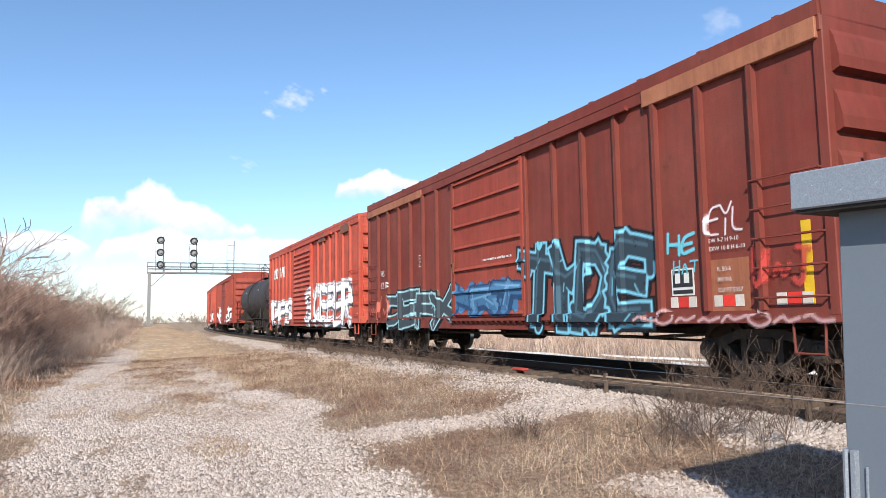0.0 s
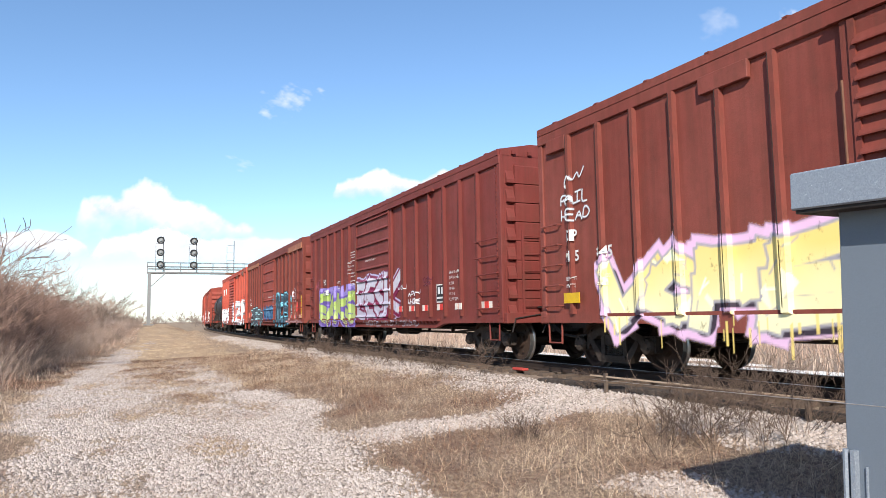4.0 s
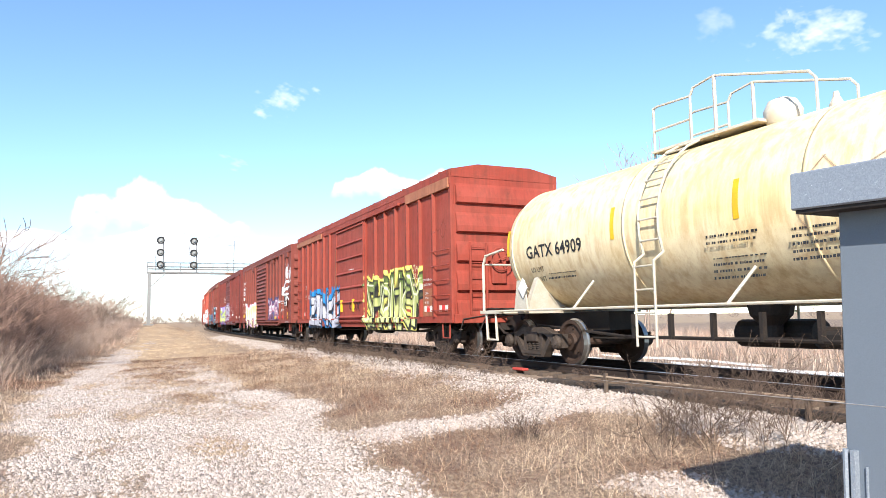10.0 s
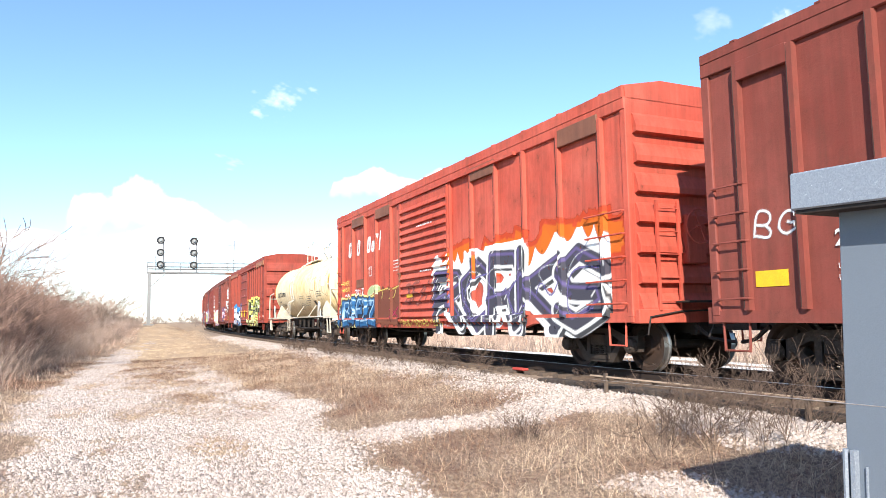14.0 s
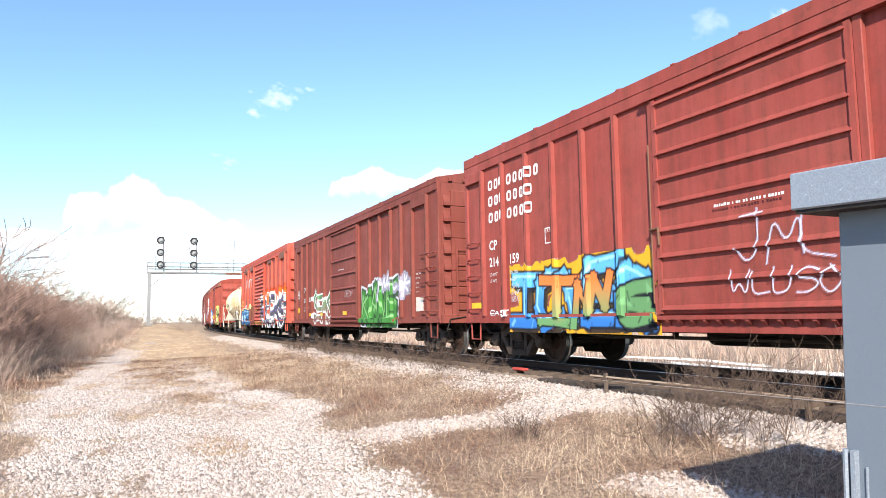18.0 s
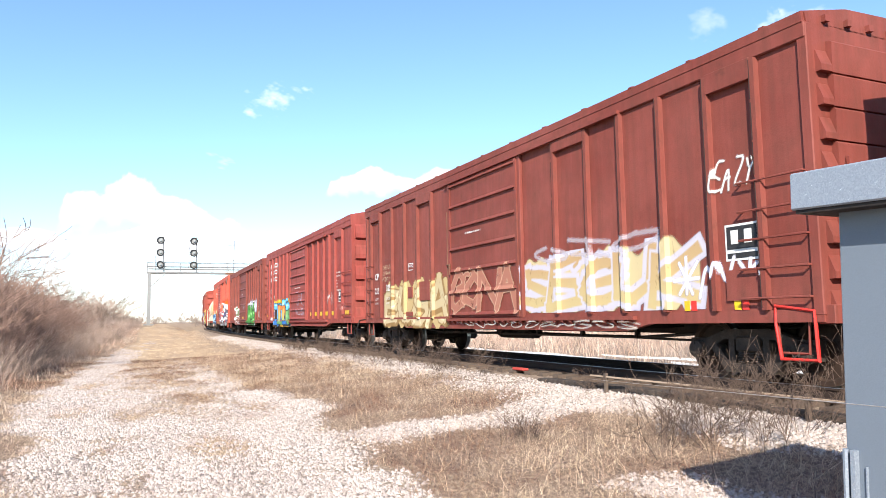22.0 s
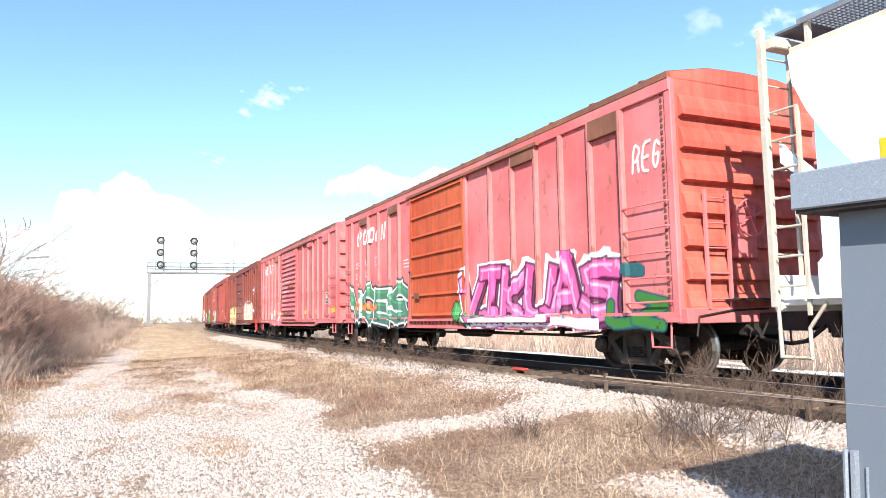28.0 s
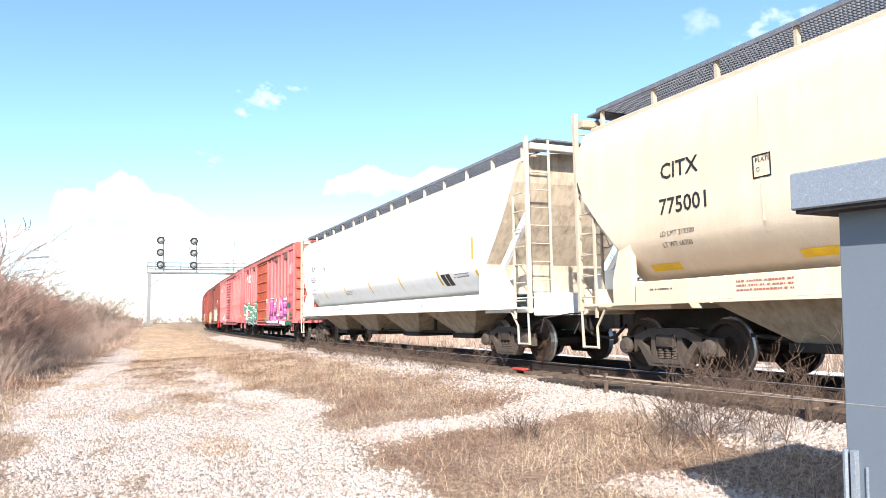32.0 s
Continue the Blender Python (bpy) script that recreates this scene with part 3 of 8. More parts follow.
        dr = part("door", boxed(d0 + 0.03, d1 - 0.03, s * (W + 0.005), s * (W + 0.07), sill_z + 0.02, eave - 0.22, bevel=0.01), door_paint, car, "sliding door with pressed ribs")
        for z in rib_z:
            # pressed ribs: a sloping upper face over a sharp flat underside
            d, hh = rib_d, rib_h
            rib = prism([(s * (W + 0.068), z - hh * 0.5), (s * (W + 0.07 + d), z - hh * 0.5), (s * (W + 0.07 + d), z - hh * 0.3), (s * (W + 0.068), z + hh)], "x", d0 + 0.1, d1 - 0.1)
            part("door_rib", rib, door_paint, dr)
        for x in (d0 + 0.08, d1 - 0.08):
            part("door_edge", boxed(x - 0.04, x + 0.04, s * (W + 0.06), s * (W + 0.1), sill_z + 0.02, eave - 0.24), door_paint, dr)
        part("lock_rod", rods([(d0 - 0.08, s * (W + 0.07), 1.1), (d0 - 0.08, s * (W + 0.07), 3.5)], 0.018), M_RUSTED, dr)
        part("door_lever", rods([(d0 - 0.1, s * (W + 0.1), 2.2), (d0 + 0.12, s * (W + 0.12), 2.2), (d0 + 0.12, s * (W + 0.12), 1.95)], 0.02), M_RUSTED, dr)
        part("door_track", boxed(d0 - 0.15, d1 + 3.4 if d1 + 3.4 < h else h - 0.2, s * (W + 0.02), s * (W + 0.11), sill_z - 0.06, sill_z + 0.0), paint, car)
        if s < 0:
            tooth = None
            for x in np.arange(d0 - 0.05, min(d1 + 3.3, h - 0.3), 0.24):
                if tooth is None:
                    tooth = part("track_bracket", prism([(-W - 0.03, sill_z - 0.06), (-W - 0.1, sill_z - 0.06), (-W - 0.1, sill_z - 0.085), (-W - 0.03, sill_z - 0.15)], "x", -0.028, 0.028), roof_paint, car)
                    tooth.location = (x, 0, 0)
                else:
                    again(tooth, (x, 0, 0))
        part("door_hood", boxed(d0 - 0.2, min(d1 + 3.2, h - 0.3), s * (W + 0.04), s * (W + 0.12), eave - 0.215, eave - 0.15), roof_paint, car)
        for x in (d0 - 0.02, d1 + 0.02):
            part("door_post", boxed(x - 0.055, x + 0.055, s * W, s * (W + 0.075), sill_z, eave - 0.2, bevel=0.01), paint, car)
        # grab irons at both ends
        for xa, xb in ((-h + 0.14, -h + 0.66), (h - 1.1, h - 0.12)):
            for i in range(5):
                z = 1.12 + i * 0.37
                g = rods([(xa, s * W, z), (xa, s * (W + 0.09), z), (xb, s * (W + 0.09), z), (xb, s * W, z)], 0.012)
                part("grab_iron", g, paint, car)
        for x in (-h + 0.35, h - 0.45):
            st = rods([(x - 0.22, s * (W - 0.02), sill_z), (x - 0.2, s * (W - 0.02), 0.45), (x + 0.2, s * (W - 0.02), 0.45), (x + 0.22, s * (W - 0.02), sill_z)], 0.016)
            part("sill_step", st, paint, car)
    # plates over the header of some panels
    for a, b, zz0, zz1, mt in plates:
        part("patch_plate", boxed(a - h, b - h, -W - 0.085, -W - 0.01, zz0, zz1, bevel=0.008), mt, car, "rusted steel plate below the eave")
    # ends
    for s in (-1, 1):
        x = s * h
        part("end_wall", boxed(x - s * 0.06, x, -W + 0.02, W - 0.02, sill_z - 0.05, eave), end_paint, car)
        gable = [(-W, eave - 0.02), (W, eave - 0.02), (W + 0.02, eave + 0.03 + tall), (W * 0.5, ridge - 0.035 + tall * 0.3), (0, ridge + 0.005), (-W * 0.5, ridge - 0.035 + tall * 0.3), (-W - 0.02, eave + 0.03 + tall)]
        part("gable", prism(gable, "x", x - s * 0.05, x), end_paint, car)
        n = {"ribs": 7, "pockets": 8, "broad": 5}[ends]
        zz = np.linspace(sill_z + 0.18, eave - 0.42, n)
        hh = (zz[1] - zz[0]) * 0.36
        for z in zz:
            if ends == "pockets":
                # nearly flush panels between columns of stepped pockets
                hp = (zz[1] - zz[0]) * 0.5
                part("end_panel", prism([(x - s * 0.001, z - hp), (x + s * 0.075, z - hp + 0.012), (x + s * 0.085, z + hp - 0.03), (x + s * 0.06, z + hp - 0.004), (x - s * 0.001, z + hp)], "y", -W + 0.3, W - 0.3), end_paint, car)
                for q in (-1, 1):
                    step = [(x - s * 0.001, z - hp + 0.01), (x + s * 0.082, z - hp + 0.015), (x + s * 0.082, z - hp + 0.09), (x + s * 0.012, z + hp * 0.35), (x - s * 0.001, z + hp * 0.4)]
                    part("end_pocket", prism(step, "y", q * (W - 0.1), q * (W - 0.29)), end_paint, car)
                continue
            pr = [(x - s * 0.001, z - hh), (x + s * 0.1, z - hh * 0.85), (x + s * 0.1, z - hh * 0.3), (x + s * 0.04, z + hh * 0.7), (x - s * 0.001, z + hh)]
            part("end_rib", prism(pr, "y", -W + 0.1, W - 0.1), end_paint, car)
        if ends == "pockets":
            for y in np.linspace(-W + 0.3, W - 0.3, 7):
                part("roof_bracket", boxed(x, x + s * 0.06, y - 0.04, y + 0.04, eave + 0.02, eave + 0.1), end_paint, car)
        part("end_sill", boxed(x - s * 0.1, x + s * 0.12, -W, W, sill_z - 0.12, sill_z + 0.1, bevel=0.01), paint, car)
        for y in (-W + 0.42, -W + 0.86):
            part("ladder_rail", boxed(x + s * 0.1, x + s * 0.14, y - 0.025, y + 0.025, 1.0, 2.75), paint, car)
        for i in range(5):
            z = 1.15 + i * 0.37
            part("ladder_rung", rods([(x + s * 0.13, -W + 0.42, z), (x + s * 0.13, -W + 0.86, z)], 0.012), paint, car)
        part("crossover_platform", boxed(x + s * 0.1, x + s * 0.4, -0.75, 0.75, 1.12, 1.15), M_STEEL, car)
        coupler(car, x, s)
        truck(car, s * (h - 1.5))
    brake_wheel(car, h + 0.25, -0.3, 2.35, paint)
    part("brake_housing", boxed(h + 0.0, h + 0.17, -0.5, -0.1, 1.75, 2.55, bevel=0.02), paint, car)
    # roof with its seams
    prof = [(-W - 0.06, eave - 0.01), (-W - 0.06, eave + 0.04 + tall), (-W * 0.5, ridge - 0.02 + tall * 0.3), (0, ridge + 0.02), (W * 0.5, ridge - 0.02 + tall * 0.3), (W + 0.06, eave + 0.04 + tall), (W + 0.06, eave - 0.01)]
    part("roof", prism(prof, "x", -h + 0.02, h - 0.02), roof_paint, car)
    first = None
    for i in range(13):
        x = -h + 0.6 + (length - 1.2) * i / 12
        if first is None:
            up = [(y, z + 0.022) for y, z in prof[1:-1]]
            dn = [(y, z - 0.01) for y, z in prof[1:-1]][::-1]
            first = part("roof_seam", prism(up + dn, "x", -0.04, 0.04), roof_paint, car)
            first.location = (x, 0, 0)
        else:
            again(first, (x, 0, 0))
    # dark strips along one edge of each post, standing in for its shadow line
    bm = bmesh.new()
    for p in us:
        z = sill_z + 0.08
        while z < eave - 0.3:
            ln = rng.uniform(0.4, 1.3)
            a = p - h - PW * 0.42
            box(bm, a, a + rng.uniform(0.01, 0.018), -W - PD - 0.004, -W - PD + 0.01, z, min(z + ln, eave - 0.22))
            z += ln + rng.uniform(0.0, 0.06)
    tagged(part("post_grime", bm, M_SHADE_LINE, car, "dark painted shade lines along the post edges"), kind="stuff")
    if rivets:
        bm = bmesh.new()
        for x in (-h + 0.22, h - 0.22):
            for i in range(34):
                z = 1.0 + i * 0.098
                box(bm, x - 0.018, x + 0.018, -W - 0.02, -W + 0.01, z - 0.026, z + 0.026)
        tagged(part("rivet_row", bm, M_RUSTED if rivets is True else rivets, car, "rows of rivets up the corners"), kind="stuff")
    # underframe
    part("centre_sill", boxed(-h - 0.1, h + 0.1, -0.28, 0.28, 0.62, 0.98), M_STEEL, car)
    part("floor_pan", boxed(-h + 0.05, h - 0.05, -W + 0.1, W - 0.1, 0.94, 1.06), M_STEEL, car)
    for x in np.linspace(-h + 3.6, h - 3.6, 8):
        part("cross_bearer", boxed(x - 0.06, x + 0.06, -W + 0.1, W - 0.1, 0.72, 0.95), M_STEEL, car)
    under_gear(car, -h, h)
    return car, skin


def reflectors(car, skin, us, z, kind="yellow"):
    for u in us:
        if kind == "yellow":
            plate(car, u, u + 0.42, z, z + 0.12, M_YELLOW, skin, "reflector", label="yellow reflective strip")
        else:
            for k, mt in ((0, M_PALE), (0.16, M_RED), (0.36, M_PALE)):
                plate(car, u + k, u + k + (0.18 if mt is M_RED else 0.14), z, z + 0.15, mt, skin, "reflector")


def notice(car, u, z, skin, k=1.0):
    """The inspection panel: a black board with white frame and marks."""
    plate(car, u, u + 0.55 * k, z, z + 0.48 * k, M_WHITE, skin, "inspection_panel", 0.008)
    plate(car, u + 0.03, u + 0.52 * k, z + 0.15 * k, z + 0.45 * k, M_BLACKP, skin, "panel_field", 0.012)
    for a in (0.1, 0.32):
        plate(car, u + a * k, u + (a + 0.12) * k, z + 0.22 * k, z + 0.4 * k, M_WHITE, skin, "panel_mark", 0.015)
    plate(car, u + 0.03, u + 0.52 * k, z + 0.03 * k, z + 0.1 * k, M_BLACKP, skin, "panel_field", 0.012)


def tank_car(lead, label, paint, length=12.9, radius=1.315, cz=2.365, fittings=None, full=True):
    car = new_car("tank_car", length, lead, label, "tank car")
    h = length / 2
    fittings = fittings or M_CAPWHITE
    r = radius
    ends = h - 0.55

    def skin(u, z):
        return -np.sqrt(np.maximum(r * r - (z - cz) ** 2, 0.01)) - 0.002

    prof = [(0.05, -ends - 0.0), (r * 0.45, -ends + 0.03), (r * 0.8, -ends + 0.17), (r * 0.96, -ends + 0.36), (r, -ends + 0.55)]
    prof = prof + [(q, -hh) for q, hh in prof[::-1]]
    m = Matrix.Translation((0, 0, cz)) @ Matrix.Rotation(radians(90), 4, "Y")
    part("tank", turned(prof, 56, matrix=m), paint, car, smooth=True)
    for x in (-ends + 0.6, -1.7, 1.7, ends - 0.6):
        band = turned([(r - 0.01, x - 0.03), (r + 0.008, x - 0.03), (r + 0.008, x + 0.03), (r - 0.01, x + 0.03)], 56, matrix=m)
        part("weld_band", band, paint, car, smooth=True)
    # stub sills, saddles and end platforms
    for s in (-1, 1):
        x = s * h
        part("stub_sill", boxed(x - s * 3.0, x + s * 0.05, -0.3, 0.3, 0.66, 1.02), M_STEEL, car)
        part("end_platform", boxed(x - s * 0.95, x, -1.5, 1.5, 1.0, 1.08, bevel=0.01), fittings, car)
        for q in (-1, 1):
            sad = [(q * 0.3, 1.0), (q * 1.4, 1.0), (q * 1.38, 1.2), (q * 1.16, 1.72), (q * 1.05, 1.6), (q * 0.8, 1.3)]
            part("saddle", prism(sad, "x", x - s * 1.9, x - s * 1.75), fittings, car)
            gus = [(x - s * 2.0, 1.06), (x - s * 1.5, 1.06), (x - s * 1.62, 1.66), (x - s * 1.88, 1.66)]
            part("bolster_web", prism(gus, "y", q * 1.46, q * 1.5), fittings, car)
            pts = [(x - s * 0.1, q * 1.45, 1.05), (x - s * 0.1, q * 1.45, 2.1), (x - s * 0.22, q * 1.45, 2.28), (x - s * 0.9, q * 1.4, 2.36)]
            part("end_rail", rods(pts, 0.03), fittings, car)
            part("sill_step", rods([(x - s * 0.2, q * 1.45, 1.0), (x - s * 0.2, q * 1.42, 0.45), (x - s * 0.62, q * 1.42, 0.45), (x - s * 0.62, q * 1.45, 1.0)], 0.025), fittings, car)
        part("end_rail", rods([(x - s * 0.1, -1.45, 2.1), (x - s * 0.1, 1.45, 2.1)], 0.025), fittings, car)
        coupler(car, x, s)
        truck(car, s * (h - 1.5))
    for q in (-1, 1):
        part("side_rail", rods([(-h + 0.9, q * 1.5, 1.06), (h - 0.9, q * 1.5, 1.06)], 0.022), fittings, car)
        for x in (-2.9, 0.6, 2.9):
            part("rail_bracket", rods([(x, q * 1.5, 1.06), (x + 0.25, q * 1.22, 1.55)], 0.024), fittings, car)
        # ladder over the tank
        for x in (-1.2, -0.76):
            pts = [(x, q * 1.52, 0.45), (x, q * 1.52, 1.75)]
            pts += [(x, q * (r + 0.1) * math.cos(a), cz + (r + 0.1) * math.sin(a)) for a in np.linspace(-0.35, 1.25, 8)]
            part("ladder_rail", rods(pts, 0.021), fittings, car)
        for i in range(4):
            part("ladder_rung", rods([(-1.2, q * 1.52, 0.6 + 0.36 * i), (-0.76, q * 1.52, 0.6 + 0.36 * i)], 0.016), fittings, car)
        for a in np.linspace(-0.2, 1.2, 7):
            part("ladder_rung", rods([(-1.2, q * (r + 0.1) * math.cos(a), cz + (r + 0.1) * math.sin(a)), (-0.76, q * (r + 0.1) * math.cos(a), cz + (r + 0.1) * math.sin(a))], 0.016), fittings, car)
    # dome fittings, platform and its railing on top
    top = cz + r
    part("top_platform", boxed(-1.85, 0.4, -0.5, 0.5, top + 0.02, top + 0.06), fittings, car)
    part("dome", turned([(0.2, top - 0.1), (0.26, top + 0.05), (0.27, top + 0.18), (0.2, top + 0.32), (0.08, top + 0.37)], 20, matrix=Matrix.Translation((0.5, -0.1, 0))), fittings, car, smooth=True)
    part("valve", turned([(0.1, top - 0.05), (0.1, top + 0.1), (0.05, top + 0.2), (0.035, top + 0.28)], 12, matrix=Matrix.Translation((1.2, 0.1, 0))), fittings, car)
    for q in (-1, 1):
        y = q * 0.42
        part("top_rail", rods([(-1.85, y, top - 0.05), (-1.85, y, top + 0.82), (-1.75, y, top + 0.84), (-0.98, y, top + 0.8)], 0.021), fittings, car)
        part("top_rail", rods([(-0.98, y, top + 0.0), (-0.98, y, top + 0.8), (-0.9, y, top + 0.92), (-0.46, y, top + 0.98), (1.2, y, top + 0.5), (1.3, y, top + 0.38), (1.3, y, top - 0.08)], 0.021), fittings, car)
        part("top_rail", rods([(-1.85, y, top + 0.42), (-0.98, y, top + 0.42)], 0.02), fittings, car)
        part("rail_post", rods([(-0.46, y, top + 0.0), (-0.46, y, top + 0.98)], 0.03), fittings, car)
    part("bottom_outlet", turned([(0.16, 0.55), (0.16, 0.75), (0.3, 0.9), (0.35, 1.1)], 14), M_STEEL, car)
    under_gear(car, -h, h)
    return car, skin


def grating():
    """Pierced steel walkway: bars seen edge on over a dark gap."""
    return surface("walkway_steel", (0.16, 0.17, 0.2), (0.24, 0.25, 0.27), 6.0, 0.7, 0.3)


M_GRATE = grating()
M_REDPRINT = surface("red_stencil", (0.5, 0.12, 0.09), (0.45, 0.2, 0.15), 9.0, 0.6)


def hopper(lead, label, paint, length=19.4, fittings=None, bay_paint=None, ends=((1.9, 2.15, 2.42, 2.98, 3.4, 4.1), (1.3, 1.12, 0.83, 0.34, 0.18, 0.28)), web=(1.08, 1.54)):
    car = new_car("covered_hopper", length, lead, label, "hopper car")
    h = length / 2
    fittings = fittings or paint
    bay_paint = bay_paint or paint
    # half section of the rounded body, from the sill up to the roof hatchway
    sec = [(1.06, 1.45), (1.2, 1.58), (1.37, 1.76), (1.5, 1.95), (1.55, 2.08), (1.562, 2.5), (1.562, 2.9), (1.55, 3.3), (1.52, 3.7), (1.44, 4.08), (1.1, 4.26), (0.5, 4.34), (0.0, 4.36)]
    zs_, ys_ = [q[1] for q in sec[:10]], [q[0] for q in sec[:10]]

    def skin(u, z):
        return -np.interp(z, [1.0, 1.44, 1.45] + zs_[1:], [1.52, 1.52, 1.06] + ys_[1:]) - 0.002

    def end_x(z):        # the end sheet slopes in towards the foot
        return h - float(np.interp(z, *ends))
    bm = bmesh.new()
    rings = []
    for x_frac in np.linspace(-1, 1, 15):
        ring = []
        full = [(-y, z) for y, z in sec] + [(y, z) for y, z in sec[::-1][1:]]
        for y, z in full:
            ring.append(bm.verts.new((x_frac * max(end_x(z), 0), y, z)))
        rings.append(ring)
    for a, b in zip(rings, rings[1:]):
        for i in range(len(a) - 1):
            bm.faces.new((a[i], a[i + 1], b[i + 1], b[i]))
        bm.faces.new((a[-1], a[0], b[0], b[-1]))
    # end sheets as level strips from side to side
    n = len(rings[0])
    caps = []
    for ring in (rings[0], rings[-1]):
        for i in range(n // 2):
            q = [ring[i], ring[i + 1], ring[n - 2 - i], ring[n - 1 - i]]
            if q[1] is q[2]:
                q = [q[0], q[1], q[3]]
            caps.append(bm.faces.new(q))
    for f in caps:
        f.material_index = 1
    bmesh.ops.recalc_face_normals(bm, faces=bm.faces)
    ends_at = {v.index for v in rings[0] + rings[-1]} if bm.verts.index_update() is None else set()
    body = part("body", bm, paint, car, smooth=True)
    body.data.materials.append(END_TAN)
    for e in body.data.edges:
        e.use_edge_sharp = e.vertices[0] in ends_at and e.vertices[1] in ends_at
    for i in range(1, 7):
        x = -h + 1.9 + (length - 3.8) * i / 7
        ring = [(-y - 0.006, z) for y, z in sec[3:10]]
        bm = bmesh.new()
        va = [bm.verts.new((x - 0.02, y, z)) for y, z in ring]
        vb = [bm.verts.new((x + 0.02, y, z)) for y, z in ring]
        for j in range(len(ring) - 1):
            bm.faces.new((va[j], vb[j], vb[j + 1], va[j + 1]))
        part("weld_seam", bm, paint, car)
    for s in (-1, 1):
        part("side_sill", boxed(-h + 1.6, h - 1.6, s * 1.52, s * 1.28, 1.12, 1.44, bevel=0.015), paint, car)
        part("sill_lip", boxed(-h + 0.3, h - 0.3, s * 1.55, s * 1.4, 1.09, 1.13), paint, car)
        part("top_chord", boxed(-h + 0.4, h - 0.4, s * 1.36, s * 1.2, 4.1, 4.2, bevel=0.02), fittings, car)
        # walkway of open steel grating along the roof's edge, on brackets
        bm = bmesh.new()
        for x in np.arange(-h + 0.5, h - 0.5, 0.055):
            box(bm, x, x + 0.016, s * 0.6, s * 1.28, 4.5, 4.525)
        for y in np.arange(0.6, 1.3, 0.085):
            box(bm, -h + 0.5, h - 0.5, s * y, s * (y + 0.012), 4.502, 4.52)
        tagged(part("walkway", bm, M_GRATE, car, "open steel grating walkway"), kind="stuff")
        part("walkway_edge", boxed(-h + 0.5, h - 0.5, s * 1.28, s * 1.3, 4.47, 4.54), M_GRATE, car)
        part("walkway_edge", boxed(-h + 0.5, h - 0.5, s * 0.58, s * 0.6, 4.47, 4.54), M_GRATE, car)
        first = None
        for i in range(15):
            x = -h + 0.6 + (length - 1.2) * i / 14
            if first is None:
                first = part("walkway_bracket", boxed(-0.025, 0.025, s * 1.2, s * 1.27, 4.1, 4.5), fittings, car)
                first.location = (x, 0, 0)
            else:
                again(first, (x, 0, 0))
    for i in range(4):
        x = -h + 3.4 + i * 4.2
        part("hatch", boxed(x - 0.9, x + 0.9, -0.4, 0.4, 4.34, 4.5, bevel=0.04), paint, car)
    # four discharge bays
    for i in range(4):
        x = (i - 1.5) * 3.55
        b = bmesh.new()
        top = [b.verts.new(p) for p in ((x - 1.7, -1.3, 1.2), (x + 1.7, -1.3, 1.2), (x + 1.7, 1.3, 1.2), (x - 1.7, 1.3, 1.2))]
        low = [b.verts.new(p) for p in ((x - 0.45, -0.75, 0.5), (x + 0.45, -0.75, 0.5), (x + 0.45, 0.75, 0.5), (x - 0.45, 0.75, 0.5))]
        for j in range(4):
            b.faces.new((top[j], top[(j + 1) % 4], low[(j + 1) % 4], low[j]))
        b.faces.new(low)
        b.faces.new(top[::-1])
        bmesh.ops.recalc_face_normals(b, faces=b.faces)
        bay = part("discharge_bay", b, bay_paint, car)
        part("outlet_gate", boxed(x - 0.6, x + 0.6, -0.85, 0.85, 0.42, 0.54, bevel=0.01), M_STEEL, bay)
    for s in (-1, 1):
        x = s * h
        part("centre_sill", boxed(x - s * 4.0, x + s * 0.1, -0.3, 0.3, 0.66, 1.05), M_STEEL, car)
        part("end_platform", boxed(x - s * 2.2, x, -1.35, 1.35, 1.02, 1.1, bevel=0.01), paint, car)
        part("end_sill", boxed(x - s * 0.12, x + s * 0.02, -1.36, 1.36, 0.95, 1.4, bevel=0.015), paint, car)
        for q in (-1, 1):
            a, b = web
            out = [(x - s * a, 1.12), (x - s * b, 1.12), (x - s * b, 2.04), (x - s * (a + (b - a) * 0.36), 1.95), (x - s * a, 1.5)]
            part("bolster_web", prism(out, "y", q * 1.42, q * 1.53), paint, car)
            k = a + (b - a) * 0.36
            brace = [(x - s * (k + 0.12), 1.95), (x - s * (k - 0.08), 1.95), (x - s * 0.26, 2.78), (x - s * 0.26, 3.02)]
            part("end_brace", prism(brace, "y", q * 1.36, q * 1.44), paint, car)
            part("corner_post", boxed(x - s * 0.14, x - s * 0.045, q * 1.5, q * 1.42, 1.0, 4.54, bevel=0.01), fittings, car)
            part("ladder_rail", boxed(x - s * 0.61, x - s * 0.57, q * 1.48, q * 1.52, 0.9, 3.4), fittings, car)
            for i in range(7):
                part("ladder_rung", rods([(x - s * 0.2, q * 1.5, 1.25 + i * 0.36), (x - s * 0.6, q * 1.5, 1.25 + i * 0.36)], 0.014), fittings, car)
            part("sill_step", rods([(x - s * 0.14, q * 1.48, 1.0), (x - s * 0.14, q * 1.46, 0.4), (x - s * 0.55, q * 1.46, 0.4), (x - s * 0.55, q * 1.47, 0.75), (x - s * 0.8, q * 1.48, 1.05)], 0.022), fittings, car)
            part("end_ladder", boxed(x - s * 0.09, x - s * 0.05, q * 0.93, q * 0.97, 1.0, 4.5), fittings, car)
            for i in range(9):
                part("ladder_rung", rods([(x - s * 0.07, q * 0.95, 1.3 + i * 0.36), (x - s * 0.07, q * 1.42, 1.3 + i * 0.36)], 0.014), fittings, car)
        part("top_crossbeam", boxed(x - s * 0.22, x - s * 0.05, -1.37, 1.37, 4.28, 4.42, bevel=0.015), fittings, car)
